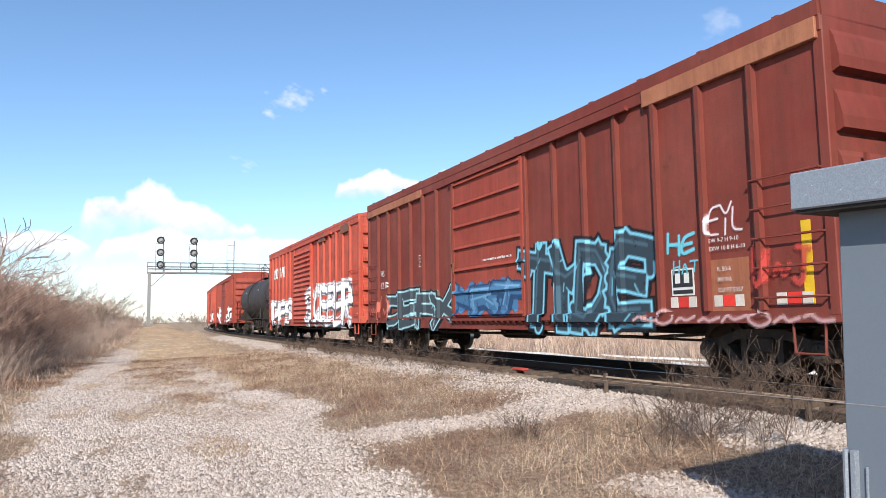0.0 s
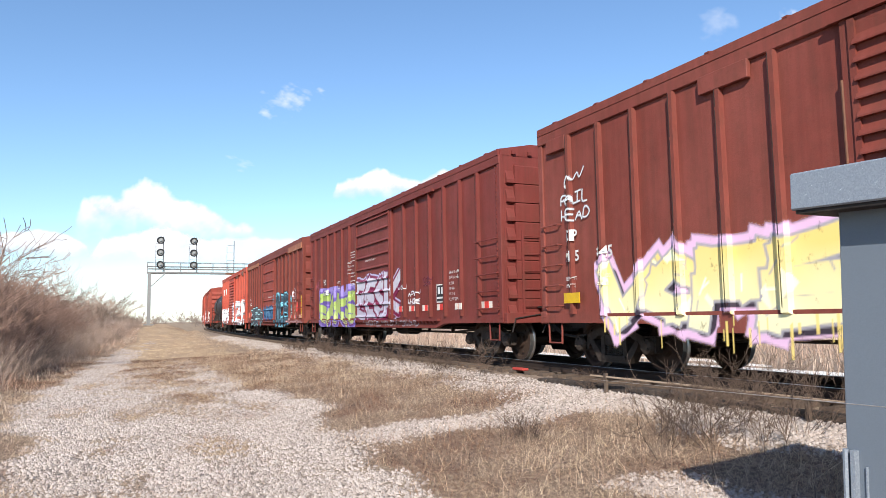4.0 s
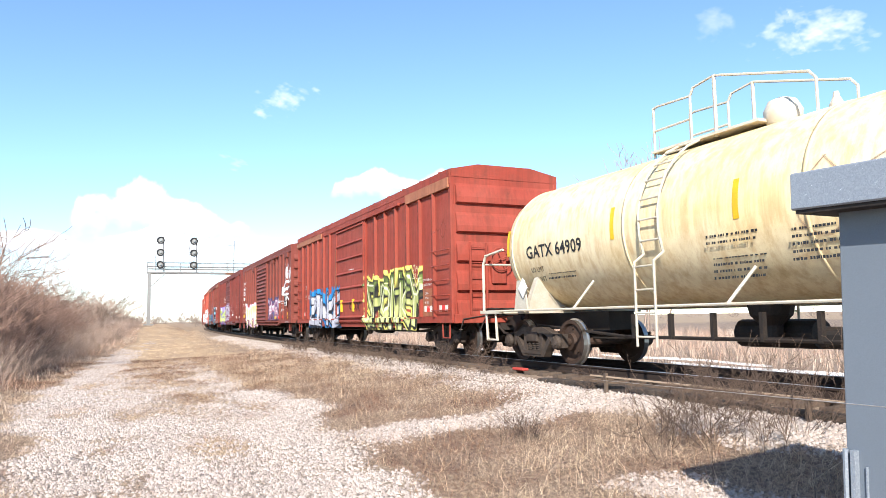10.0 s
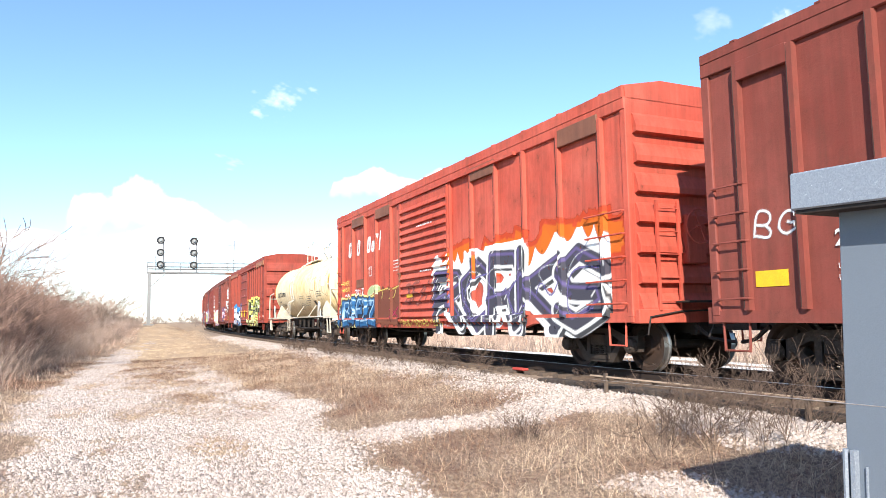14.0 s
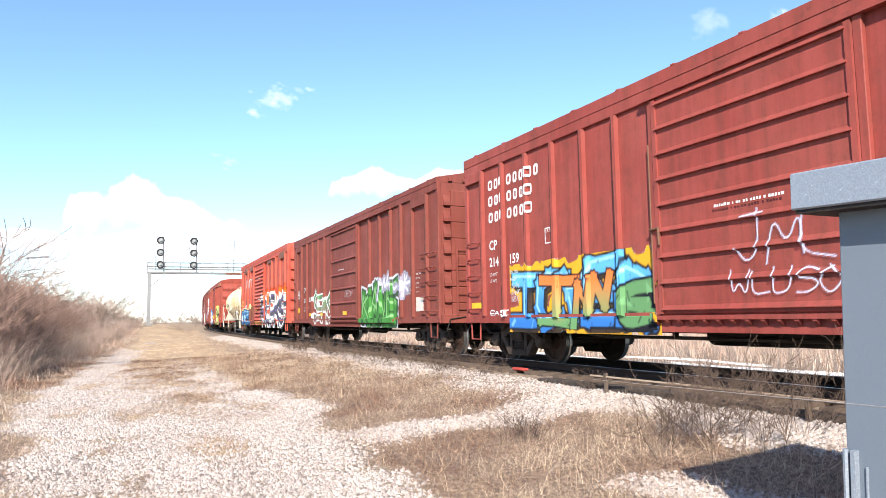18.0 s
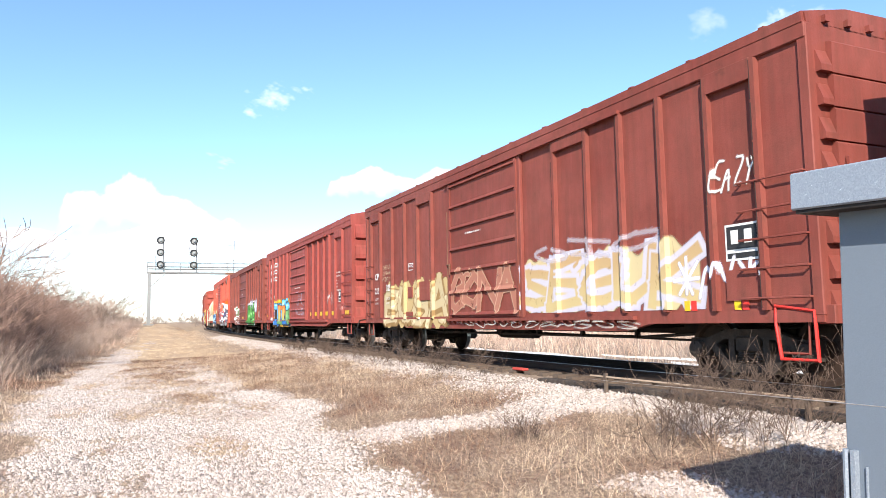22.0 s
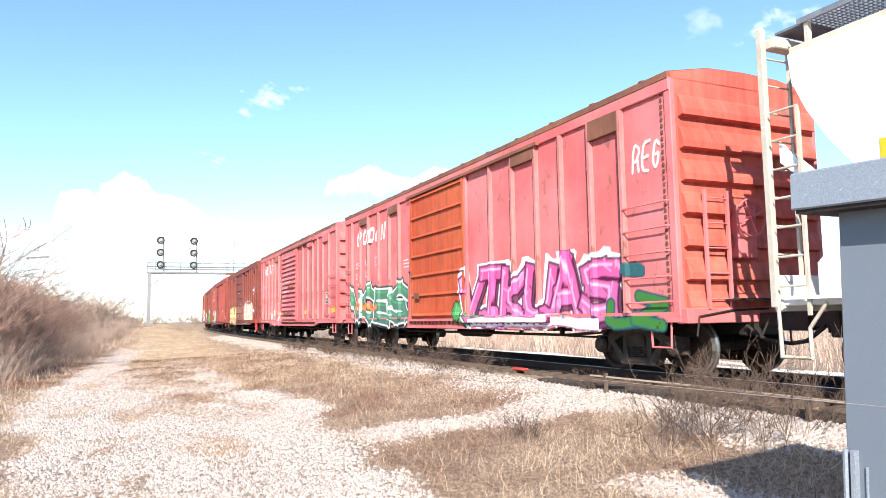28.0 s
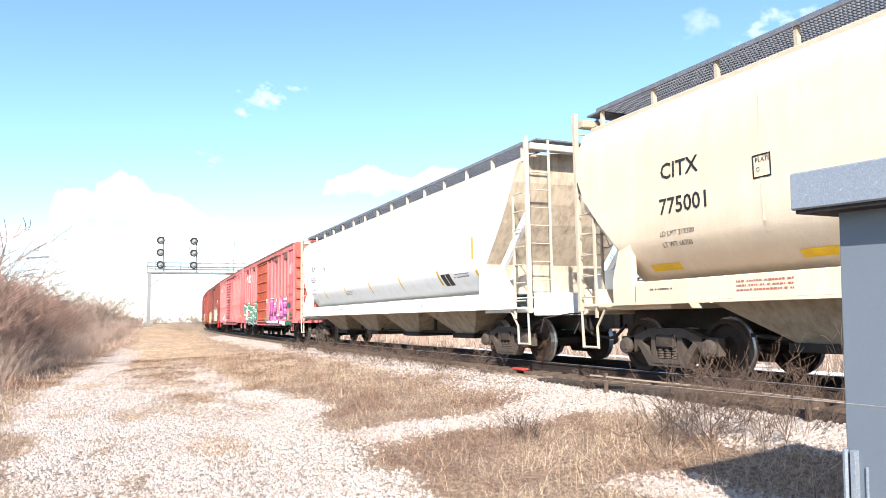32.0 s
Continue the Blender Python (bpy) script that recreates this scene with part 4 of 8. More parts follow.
        part("walkway", boxed(x - s * 0.55, x - s * 0.1, -1.2, 1.2, 4.5, 4.53), M_GRATE, car)
        coupler(car, x, s)
        truck(car, s * (h - 1.75), M_DUSTY)
    brake_wheel(car, h + 0.05, 0.3, 2.6, fittings)
    under_gear(car, -h, h)
    return car, skin


# ---- the train ----
BROWN = car_paint("brown_paint", (0.132, 0.025, 0.018), (0.162, 0.039, 0.028), 0.4, seed=1)
DARKBROWN = car_paint("dark_brown_paint", (0.14, 0.031, 0.022), (0.175, 0.046, 0.034), 0.3, seed=2)
REDBROWN = car_paint("red_brown_paint", (0.21, 0.034, 0.021), (0.245, 0.05, 0.033), 0.35, seed=3)
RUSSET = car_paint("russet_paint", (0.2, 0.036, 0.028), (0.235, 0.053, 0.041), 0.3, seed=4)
MAROON = car_paint("maroon_paint", (0.122, 0.022, 0.018), (0.147, 0.033, 0.027), 0.25, seed=17)
ORANGE = car_paint("orange_red_paint", (0.35, 0.055, 0.033), (0.38, 0.082, 0.053), 0.5, seed=5)
PINK = car_paint("faded_red_paint", (0.385, 0.082, 0.085), (0.42, 0.135, 0.135), 0.75, rust=(0.16, 0.06, 0.04), dirt=(0.29, 0.11, 0.09), streaks=0.5, seed=6, worn=0.6)
PINK_B = car_paint("pale_red_paint", (0.42, 0.082, 0.084), (0.47, 0.145, 0.145), 0.7, rust=(0.16, 0.06, 0.04), dirt=(0.3, 0.12, 0.1), streaks=0.5, seed=7, worn=0.61)
POST_WORN = car_paint("worn_post_paint", (0.38, 0.115, 0.11), (0.43, 0.17, 0.16), 0.7, rust=(0.2, 0.09, 0.06), seed=21, worn=0.56)
END_RED = car_paint("weathered_end_paint", (0.4, 0.065, 0.045), (0.45, 0.11, 0.08), 0.5, seed=16)
TANROOF = car_paint("tan_primer", (0.24, 0.085, 0.045), (0.28, 0.11, 0.06), 0.3, seed=8)
RUSTPLATE = car_paint("rusted_plate_paint", (0.13, 0.055, 0.035), (0.2, 0.08, 0.045), 0.7, seed=9)
DOOR_ORANGE = car_paint("orange_door_paint", (0.34, 0.05, 0.016), (0.38, 0.08, 0.03), 0.4, seed=10)
CREAM = car_paint("cream_tank_paint", (0.6, 0.455, 0.235), (0.62, 0.53, 0.36), 0.15, rust=(0.4, 0.2, 0.08), dirt=(0.42, 0.26, 0.12), streaks=0.9, seed=11)
BLACKTANK = car_paint("black_tank_paint", (0.02, 0.02, 0.022), (0.04, 0.04, 0.04), 0.2, seed=12)
HOPPER_W = car_paint("white_hopper_paint", (0.68, 0.65, 0.61), (0.72, 0.69, 0.65), 0.1, rust=(0.4, 0.28, 0.18), dirt=(0.55, 0.48, 0.38), streaks=0.35, seed=13)
HOPPER_C = car_paint("cream_hopper_paint", (0.47, 0.375, 0.275), (0.52, 0.435, 0.335), 0.15, rust=(0.4, 0.25, 0.12), dirt=(0.5, 0.38, 0.25), streaks=0.5, seed=14)
# dirty tan of the hopper end sheets, with their shade put into the colour
END_TAN = car_paint("grimy_end_paint", (0.42, 0.34, 0.25), (0.48, 0.4, 0.31), 0.3, seed=19)
HOPPER_F = surface("cream_fittings", (0.5, 0.42, 0.32), (0.44, 0.36, 0.26), 5.0, 0.6)
BAY_GREY = car_paint("grimy_bay_paint", (0.28, 0.23, 0.165), (0.35, 0.29, 0.21), 0.3, seed=15)

BLACK, SOOT, WHITE_S = (0.012, 0.012, 0.016), (0.03, 0.032, 0.04), (0.72, 0.72, 0.74)


def data_block(car, skin, u, z, lines, h=0.085, step=0.2, material=None):
    for i, s in enumerate(lines):
        lettering(car, s, u, z - i * step, h, material or M_WHITE, skin, name="stencil")


def framed(car, skin, u, z, w, h, rows, material=None):
    """A notice stencilled inside a thin frame."""
    mt = material or M_WHITE
    y = float(skin(np.array([u + w / 2]), np.array([z]))[0]) - 0.006
    bm = bmesh.new()
    k = 0.02
    for a, b, c, d in ((u, u + w, z, z + k), (u, u + w, z + h - k, z + h), (u, u + k, z + k, z + h - k), (u + w - k, u + w, z + k, z + h - k)):
        bm.faces.new([bm.verts.new((p - car["half"], y, q)) for p, q in ((a, c), (b, c), (b, d), (a, d))])
    part("notice_frame", bm, mt, car)
    if isinstance(rows, int):
        bars(car, u + 0.05, z + h - 0.12, rows, mt, skin, 0.045, w - 0.08)
    else:
        st = (h - 0.06) / len(rows)
        for i, s in enumerate(rows):
            lettering(car, s, u + 0.045, z + h - st * (i + 0.8), st * 0.5, mt, skin, name="stencil")


def cover_plates(rows, material):
    return tuple((a, b, z0, z1, material) for a, b, z0, z1 in rows)


RAIL_MARK = ((0.5, 0.13, 1.0), (0.42, 0.18, 1.0), (0.52, 0.12, 1.0), (0.42, 0.1, 0.68), (0.13, 0.1, 0.95), (0.14, 0.1, 1.05))


def strip(car, skin, u, z0, z1, w=0.1, material=None, name="reflector"):
    """An upright reflective strip that follows the curve of the side."""
    bm = bmesh.new()
    vs = [[bm.verts.new((p - car["half"], float(skin(p, z)) - 0.006, z)) for p in (u, u + w)] for z in np.linspace(z0, z1, 7)]
    for a, b in zip(vs, vs[1:]):
        bm.faces.new((a[0], a[1], b[1], b[0]))
    part(name, bm, material or M_YELLOW, car, "upright yellow reflective strip" if material is None else "")


def lead_cars():
    """The cars that have gone by at the start."""
    car, skin = boxcar(190.9, "orange-red boxcar far along the curve", ORANGE, door_style="narrow", seed=31)
    spray(car, "SOAK", 9.6, 14.0, 0.8, 2.0, WHITE_S, line=BLACK, seed=311, skin=skin, step=0.05)
    car, skin = boxcar(173.1, "brown boxcar with pale sprayed lettering", REDBROWN, seed=32)
    spray(car, "AVE", 1.5, 6.0, 0.8, 2.2, WHITE_S, line=(0.3, 0.05, 0.06), seed=321, skin=skin, step=0.05)
    spray(car, "NEKR", 10, 15, 0.8, 2.1, (0.65, 0.62, 0.6), line=BLACK, seed=322, skin=skin, step=0.05)
    car, skin = tank_car(155.3, "black tank car with a walkway on top", BLACKTANK, fittings=M_STEEL)
    for u, z, w in ((3.0, 2.8, 0.7), (8.5, 2.8, 0.6)):
        bars(car, u, z, 2, M_WHITE, skin, 0.1, w)
    car, skin = boxcar(140.6, "orange-red boxcar with white sprayed lettering and louvred door", ORANGE, door_style="narrow", seed=33,
                       plates=((10.9, 11.9, 4.0, 4.3, RUSTPLATE), (14.2, 15.2, 4.0, 4.3, RUSTPLATE)))
    blocks(car, RAIL_MARK, 1.2, 3.05, 0.55, M_WHITE, skin, 0.2)
    spray(car, "TAPS", 0.4, 5.6, 0.75, 2.0, WHITE_S, line=SOOT, halo=(0.5, 0.5, 0.52), fat=0.12, seed=331, skin=skin, step=0.04)
    spray(car, "SOEBER", 8.9, 15.4, 0.7, 2.3, WHITE_S, line=SOOT, halo=(0.6, 0.58, 0.6), fat=0.13, seed=332, skin=skin, step=0.04)


def brown_tall():
    car, skin = boxcar(123.3, "brown boxcar with teal and black sprayed lettering", BROWN, door_paint=REDBROWN, seed=0, tall=0.14, ridge=4.64, ends="broad",
                       plates=((0.03, 4.5, 4.13, 4.34, TANROOF), (13.25, 16.25, 4.1, 4.36, TANROOF)))
    spray(car, "DEFX", 1.8, 6.2, 0.66, 1.72, SOOT, line=(0.3, 0.5, 0.54), halo=BLACK, fat=0.13, rim=0.028, glow=0.05, seed=3, skin=skin)
    spray(car, "HRT", 6.45, 9.45, 1.0, 1.68, (0.045, 0.12, 0.22), line=(0.02, 0.045, 0.1), shine=(0.12, 0.24, 0.36), fat=0.13, patch=(0.05, 0.14, 0.26), seed=4, skin=skin)
    spray(car, "TYDE", 9.55, 13.2, 0.64, 2.2, (0.02, 0.022, 0.03), line=(0.16, 0.42, 0.54), halo=BLACK, shine=(0.05, 0.09, 0.12), fat=0.17, rim=0.035, glow=0.06, seed=5, slant=0.16, skin=skin)
    spray(car, "V", 10.0, 10.25, 2.15, 2.4, (0.15, 0.42, 0.5), fat=0.06, rim=0, seed=6, skin=skin)
    spray(car, "HE", 13.6, 14.15, 1.75, 2.1, (0.12, 0.4, 0.48), fat=0.035, rim=0, step=0.016, seed=7, skin=skin)
    spray(car, "HAT", 13.7, 14.2, 1.5, 1.72, (0.12, 0.4, 0.48), fat=0.018, rim=0, step=0.014, seed=8, skin=skin)
    spray(car, "EYL", 14.4, 15.05, 1.98, 2.4, (0.6, 0.5, 0.52), fat=0.022, rim=0, step=0.016, seed=9, skin=skin)
    spray(car, "~O~~~O~~", 12.9, 16.25, 0.72, 1.02, (0.55, 0.34, 0.34), fat=0.035, rim=0, seed=10, skin=skin, cover=0.6)
    spray(car, "~~^~O", 0.2, 2.0, 0.75, 1.6, (0.5, 0.14, 0.1), fat=0.04, rim=0, seed=12, skin=skin, cover=0.7)
    spray(car, "U~J", 15.1, 16.0, 1.15, 1.75, (0.45, 0.06, 0.05), fat=0.05, rim=0, seed=13, skin=skin, cover=0.7)
    plate(car, 14.28, 15.05, 0.96, 1.66, TANROOF, skin, "primer_patch", 0.006, "patch of tan primer")
    data_block(car, skin, 14.42, 1.78, ["EXW 10-8 H 6-10", "EW 9-7 H 9-10"], 0.06, -0.11)
    data_block(car, skin, 14.55, 1.5, ["IL 50-6", "IW 9-6", "CU FT 5357"], 0.06, 0.14)
    plate(car, 15.84, 15.97, 1.03, 2.02, M_YELLOW, skin, "marker_bar", 0.006)
    notice(car, 13.65, 1.2, skin, 0.8)
    reflectors(car, skin, (13.62, 14.45, 15.45), 1.03, "red")
    lettering(car, "HS", 1.2, 2.2, 0.2, M_WHITE, skin)
    lettering(car, "62 113", 1.2, 1.84, 0.2, M_WHITE, skin)
    framed(car, skin, 4.15, 2.3, 0.2, 0.32, 2)
    bars(car, 7.9, 2.16, 1, M_WHITE, skin, 0.06, 1.3)


def russet_green():
    car, skin = boxcar(105.4, "maroon boxcar with green, purple and white sprayed lettering", MAROON, seed=1, ends="pockets", door_style="mid", rivets=MAROON, left_posts=(0.8, 1.75, 2.7, 3.65, 4.6, 5.5))
    spray(car, "EAKS", 1.5, 6.2, 0.72, 1.98, (0.25, 0.33, 0.07), (0.32, 0.38, 0.14), line=(0.1, 0.06, 0.24), halo=(0.22, 0.17, 0.4), fat=0.16, rim=0.05, glow=0.12, flare=0.3, seed=21, skin=skin)
    spray(car, "M8~~SD", 1.6, 6.2, 0.72, 0.95, (0.2, 0.04, 0.08), fat=0.02, rim=0, step=0.018, seed=22, skin=skin)
    spray(car, "BESK", 6.6, 10.2, 0.96, 2.22, (0.42, 0.41, 0.46), (0.33, 0.31, 0.38), line=(0.13, 0.008, 0.035), halo=(0.4, 0.36, 0.5), fat=0.15, rim=0.06, glow=0.05, seed=23, skin=skin)
    spray(car, "WASTED YOUTH SQUAD", 7.3, 11.8, 0.71, 0.9, (0.6, 0.55, 0.62), fat=0.014, rim=0, step=0.014, seed=24, skin=skin, slant=0.05)
    spray(car, "WON", 10.15, 10.85, 1.72, 1.9, (0.62, 0.6, 0.62), fat=0.016, rim=0, step=0.014, seed=25, skin=skin)
    spray(car, "APAN", 10.95, 11.85, 1.52, 1.7, (0.64, 0.62, 0.64), fat=0.018, rim=0, step=0.014, seed=26, skin=skin)
    spray(car, "WHITE", 10.95, 11.85, 1.3, 1.48, (0.64, 0.62, 0.64), fat=0.018, rim=0, step=0.014, seed=27, skin=skin)
    spray(car, "SENY", 12.05, 12.7, 1.75, 2.0, (0.12, 0.03, 0.06), fat=0.014, rim=0, step=0.014, seed=28, skin=skin)
    spray(car, "ARE", 0.9, 1.5, 2.1, 2.5, (0.45, 0.12, 0.16), fat=0.018, rim=0, step=0.016, seed=29, skin=skin)
    lettering(car, "HS", 2.1, 2.28, 0.2, M_WHITE, skin, bold=0.006)
    lettering(car, "61 288", 2.1, 1.86, 0.2, M_WHITE, skin, bold=0.006, step=0.01)
    framed(car, skin, 3.95, 2.05, 0.3, 0.27, ["PLATE", "C"])
    framed(car, skin, 5.5, 2.4, 0.62, 0.55, ["SECURE", "BOTH HASP", "BEFORE", "MOVING CAR"])
    framed(car, skin, 5.55, 2.1, 0.55, 0.16, 1)
    framed(car, skin, 5.52, 3.05, 0.58, 0.2, 1)
    lettering(car, "OPENING W 10-0 H 10-3", 7.6, 2.75, 0.07, M_WHITE, skin, step=0.035)
    notice(car, 12.88, 1.32, skin, 0.95)
    data_block(car, skin, 13.7, 2.0, ["EXW 10-6 H 14-4", "EW 10-0 H 14-8", "IL 50-6", "IW 9-6", "IH 11-0", "CU FT 5295"], 0.07, 0.13)
    reflectors(car, skin, (10.1, 11.0, 11.95, 12.9, 13.95, 15.3), 1.13, "red")


def dark_scrawl():
    car, skin = boxcar(87.55, "dark brown boxcar with white scrawls and pastel lettering", DARKBROWN, door_style="narrow", ends="pockets", seed=2,
                       plates=cover_plates(((0.35, 0.95, 3.95, 4.2), (4.2, 5.05, 3.95, 4.2), (10.98, 11.86, 3.95, 4.2), (14.72, 15.6, 3.95, 4.2)), DARKBROWN))
    spray(car, "VOPE", 1.8, 6.3, 0.72, 1.95, (0.7, 0.52, 0.16), (0.72, 0.66, 0.4), line=(0.3, 0.28, 0.3), halo=(0.62, 0.4, 0.55), fat=0.19, rim=0.03, glow=0.12, drips=True, seed=31, skin=skin)
    spray(car, "TAMES", 9.95, 13.3, 1.0, 2.05, (0.36, 0.3, 0.36), (0.3, 0.14, 0.16), line=(0.1, 0.04, 0.08), halo=(0.06, 0.055, 0.12), shine=(0.55, 0.52, 0.56), fat=0.11, rim=0.03, glow=0.1, seed=32, skin=skin, cover=0.8)
    spray(car, "%", 14.2, 15.75, 1.75, 3.0, (0.75, 0.75, 0.77), fat=0.045, rim=0, halo=(0.3, 0.26, 0.26), glow=0.03, seed=33, skin=skin, slant=0.15, cover=0.92)
    spray(car, "~", 15.0, 16.1, 2.5, 2.95, (0.72, 0.72, 0.74), fat=0.03, rim=0, seed=34, skin=skin, slant=0.2, cover=0.9)
    spray(car, "^G", 14.9, 15.6, 2.9, 3.75, (0.72, 0.72, 0.74), fat=0.03, rim=0, seed=35, skin=skin)
    spray(car, "N^", 15.7, 16.28, 2.7, 3.55, (0.72, 0.72, 0.74), fat=0.035, rim=0, seed=36, skin=skin)
    spray(car, "+", 13.05, 13.65, 1.62, 2.05, (0.6, 0.6, 0.62), fat=0.022, rim=0, step=0.016, seed=37, skin=skin)
    spray(car, "~", 13.6, 14.7, 1.2, 1.75, (0.6, 0.6, 0.62), fat=0.02, rim=0, step=0.016, seed=38, skin=skin)
    spray(car, "RAIL", 0.7, 1.55, 2.9, 3.15, (0.55, 0.58, 0.6), fat=0.022, rim=0, step=0.016, seed=39, skin=skin)
    spray(car, "HEAD", 0.7, 1.6, 2.6, 2.85, (0.55, 0.58, 0.6), fat=0.022, rim=0, step=0.016, seed=40, skin=skin)
    spray(car, "^", 0.9, 1.4, 3.22, 3.5, (0.55, 0.58, 0.6), fat=0.02, rim=0, step=0.016, seed=41, skin=skin)
    lettering(car, "CP", 0.85, 2.26, 0.2, M_WHITE, skin, bold=0.006)
    lettering(car, "215", 0.84, 1.9, 0.19, M_WHITE, skin, bold=0.006)
    lettering(car, "345", 1.76, 1.9, 0.19, M_WHITE, skin, bold=0.006)
    data_block(car, skin, 0.82, 1.56, ["LD LMT", "LT WT"], 0.07, 0.13)
    data_block(car, skin, 1.76, 1.56, ["217 100", "68 900"], 0.07, 0.13)
    plate(car, 0.8, 1.26, 1.16, 1.34, M_YELLOW, skin, "reflector", 0.008)
    reflectors(car, skin, (10.2, 12.3), 1.02)
    for u in (11.3, 13.3, 14.2):
        plate(car, u, u + 0.1, 1.03, 1.17, M_PALE, skin, "reflector")
        plate(car, u + 0.13, u + 0.23, 1.03, 1.17, M_RED, skin, "reflector")
    notice(car, 14.95, 1.64, skin)
    for z in (1.02, 1.2):
        plate(car, 14.98, 15.42, z, z + 0.13, M_YELLOW, skin, "reflector", 0.008)
    data_block(car, skin, 13.98, 1.85, ["EXW 10-8 H 6-10", "EW 9-7 H 14-5", "IL 50-6", "IW 9-6", "CU FT 5347"], 0.055, 0.12)
    bars(car, 14.9, 0.84, 1, M_WHITE, skin, 0.05, 0.9)
    bars(car, 7.7, 2.6, 1, M_WHITE, skin, 0.06, 0.9)


def redbrown_yellow():
    car, skin = boxcar(69.7, "red-brown boxcar with blue-white and yellow sprayed lettering", REDBROWN, seed=3, tall=0.14, ridge=4.64, ends="broad",
                       plates=((0.03, 4.3, 4.13, 4.34, TANROOF), (13.4, 16.25, 4.1, 4.36, TANROOF)))
    spray(car, "ZINKE", 2.3, 6.75, 0.68, 2.0, (0.27, 0.27, 0.31), (0.36, 0.36, 0.4), line=BLACK, halo=(0.02, 0.15, 0.36), shine=(0.5, 0.5, 0.55), fat=0.15, rim=0.04, glow=0.11, flare=0.35, seed=51, skin=skin)
    spray(car, "SHONKY", 9.7, 14.3, 0.66, 2.25, (0.1, 0.14, 0.04), (0.5, 0.5, 0.2), line=BLACK, halo=(0.58, 0.52, 0.12), shine=(0.62, 0.6, 0.42), fat=0.14, rim=0.045, glow=0.06, flare=0.08, seed=52, skin=skin)
    for k, w in enumerate(("JAD", "SUS", "WAC")):
        spray(car, w, 13.75, 14.3, 2.2 - k * 0.22, 2.38 - k * 0.22, (0.6, 0.5, 0.3), fat=0.018, rim=0, step=0.014, seed=53 + k, skin=skin)
    spray(car, "COX", 8.1, 9.3, 1.2, 1.55, (0.04, 0.03, 0.03), fat=0.03, rim=0, step=0.018, seed=57, skin=skin)
    for u in (7.05, 8.45):
        plate(car, u, u + 0.16, 1.2, 1.62, M_YELLOW, skin, "marker_bar", 0.04)
    lettering(car, "HS", 1.6, 2.2, 0.19, M_WHITE, skin)
    lettering(car, "62 111", 1.6, 1.8, 0.19, M_WHITE, skin)
    plate(car, 14.45, 15.15, 0.98, 1.7, TANROOF, skin, "primer_patch", 0.006, "patch of tan primer")
    data_block(car, skin, 14.5, 1.9, ["EXW 10-8 H 6-10", "EW 9-7 H 9-10"], 0.065, 0.13)
    data_block(car, skin, 14.62, 1.55, ["IL 50-6", "IW 9-6", "IH 11-1", "CU FT 5357"], 0.06, 0.12)
    reflectors(car, skin, (14.55, 15.5, 1.2), 1.1, "red")
    bars(car, 8.0, 2.62, 1, M_WHITE, skin, 0.05, 0.6)
    spray(car, "~O", 15.3, 16.0, 2.9, 3.4, (0.3, 0.08, 0.06), fat=0.014, rim=0, step=0.016, seed=58, skin=skin, cover=0.6)


def cream_tank():
    car, skin = tank_car(52.0, "cream tank car with rust stains and black stencils", CREAM)
    lettering(car, "GATX 64909", 1.7, 2.1, 0.25, M_BLACKP, skin, bold=0.006)
    data_block(car, skin, 1.75, 1.82, ["LD LMT", "LT WT"], 0.1, 0.19, M_BLACKP)
    for u in (0.95, 4.42, 7.05, 9.6, 11.85):
        strip(car, skin, u, 2.2, 2.75)
    spray(car, "OENK", 8.0, 11.4, 1.7, 2.75, (0.22, 0.14, 0.11), fat=0.018, rim=0, step=0.018, seed=61, skin=skin, cover=0.8)
    for u, z, n in ((2.3, 1.75, 2), (6.5, 2.0, 2), (6.5, 1.7, 4), (7.9, 1.95, 5), (9.9, 2.1, 3)):
        bars(car, u, z, n, M_BLACKP, skin, 0.05, 0.9)
    strip(car, skin, 10.8, 2.3, 2.85, 0.55, M_WHITE, "notice_field")
    strip(car, skin, 9.0, 1.55, 1.75, 0.35, M_BLACKP, "inspection_panel")
    h = car["half"]
    for x in (-h + 1.9, h - 1.6):
        d = bmesh.new()
        prism([(x - 0.17, 1.5), (x, 1.3), (x + 0.17, 1.5), (x, 1.7)], "y", -1.54, -1.52, d)
        part("placard", d, M_WHITE, car, "diamond placard holder")


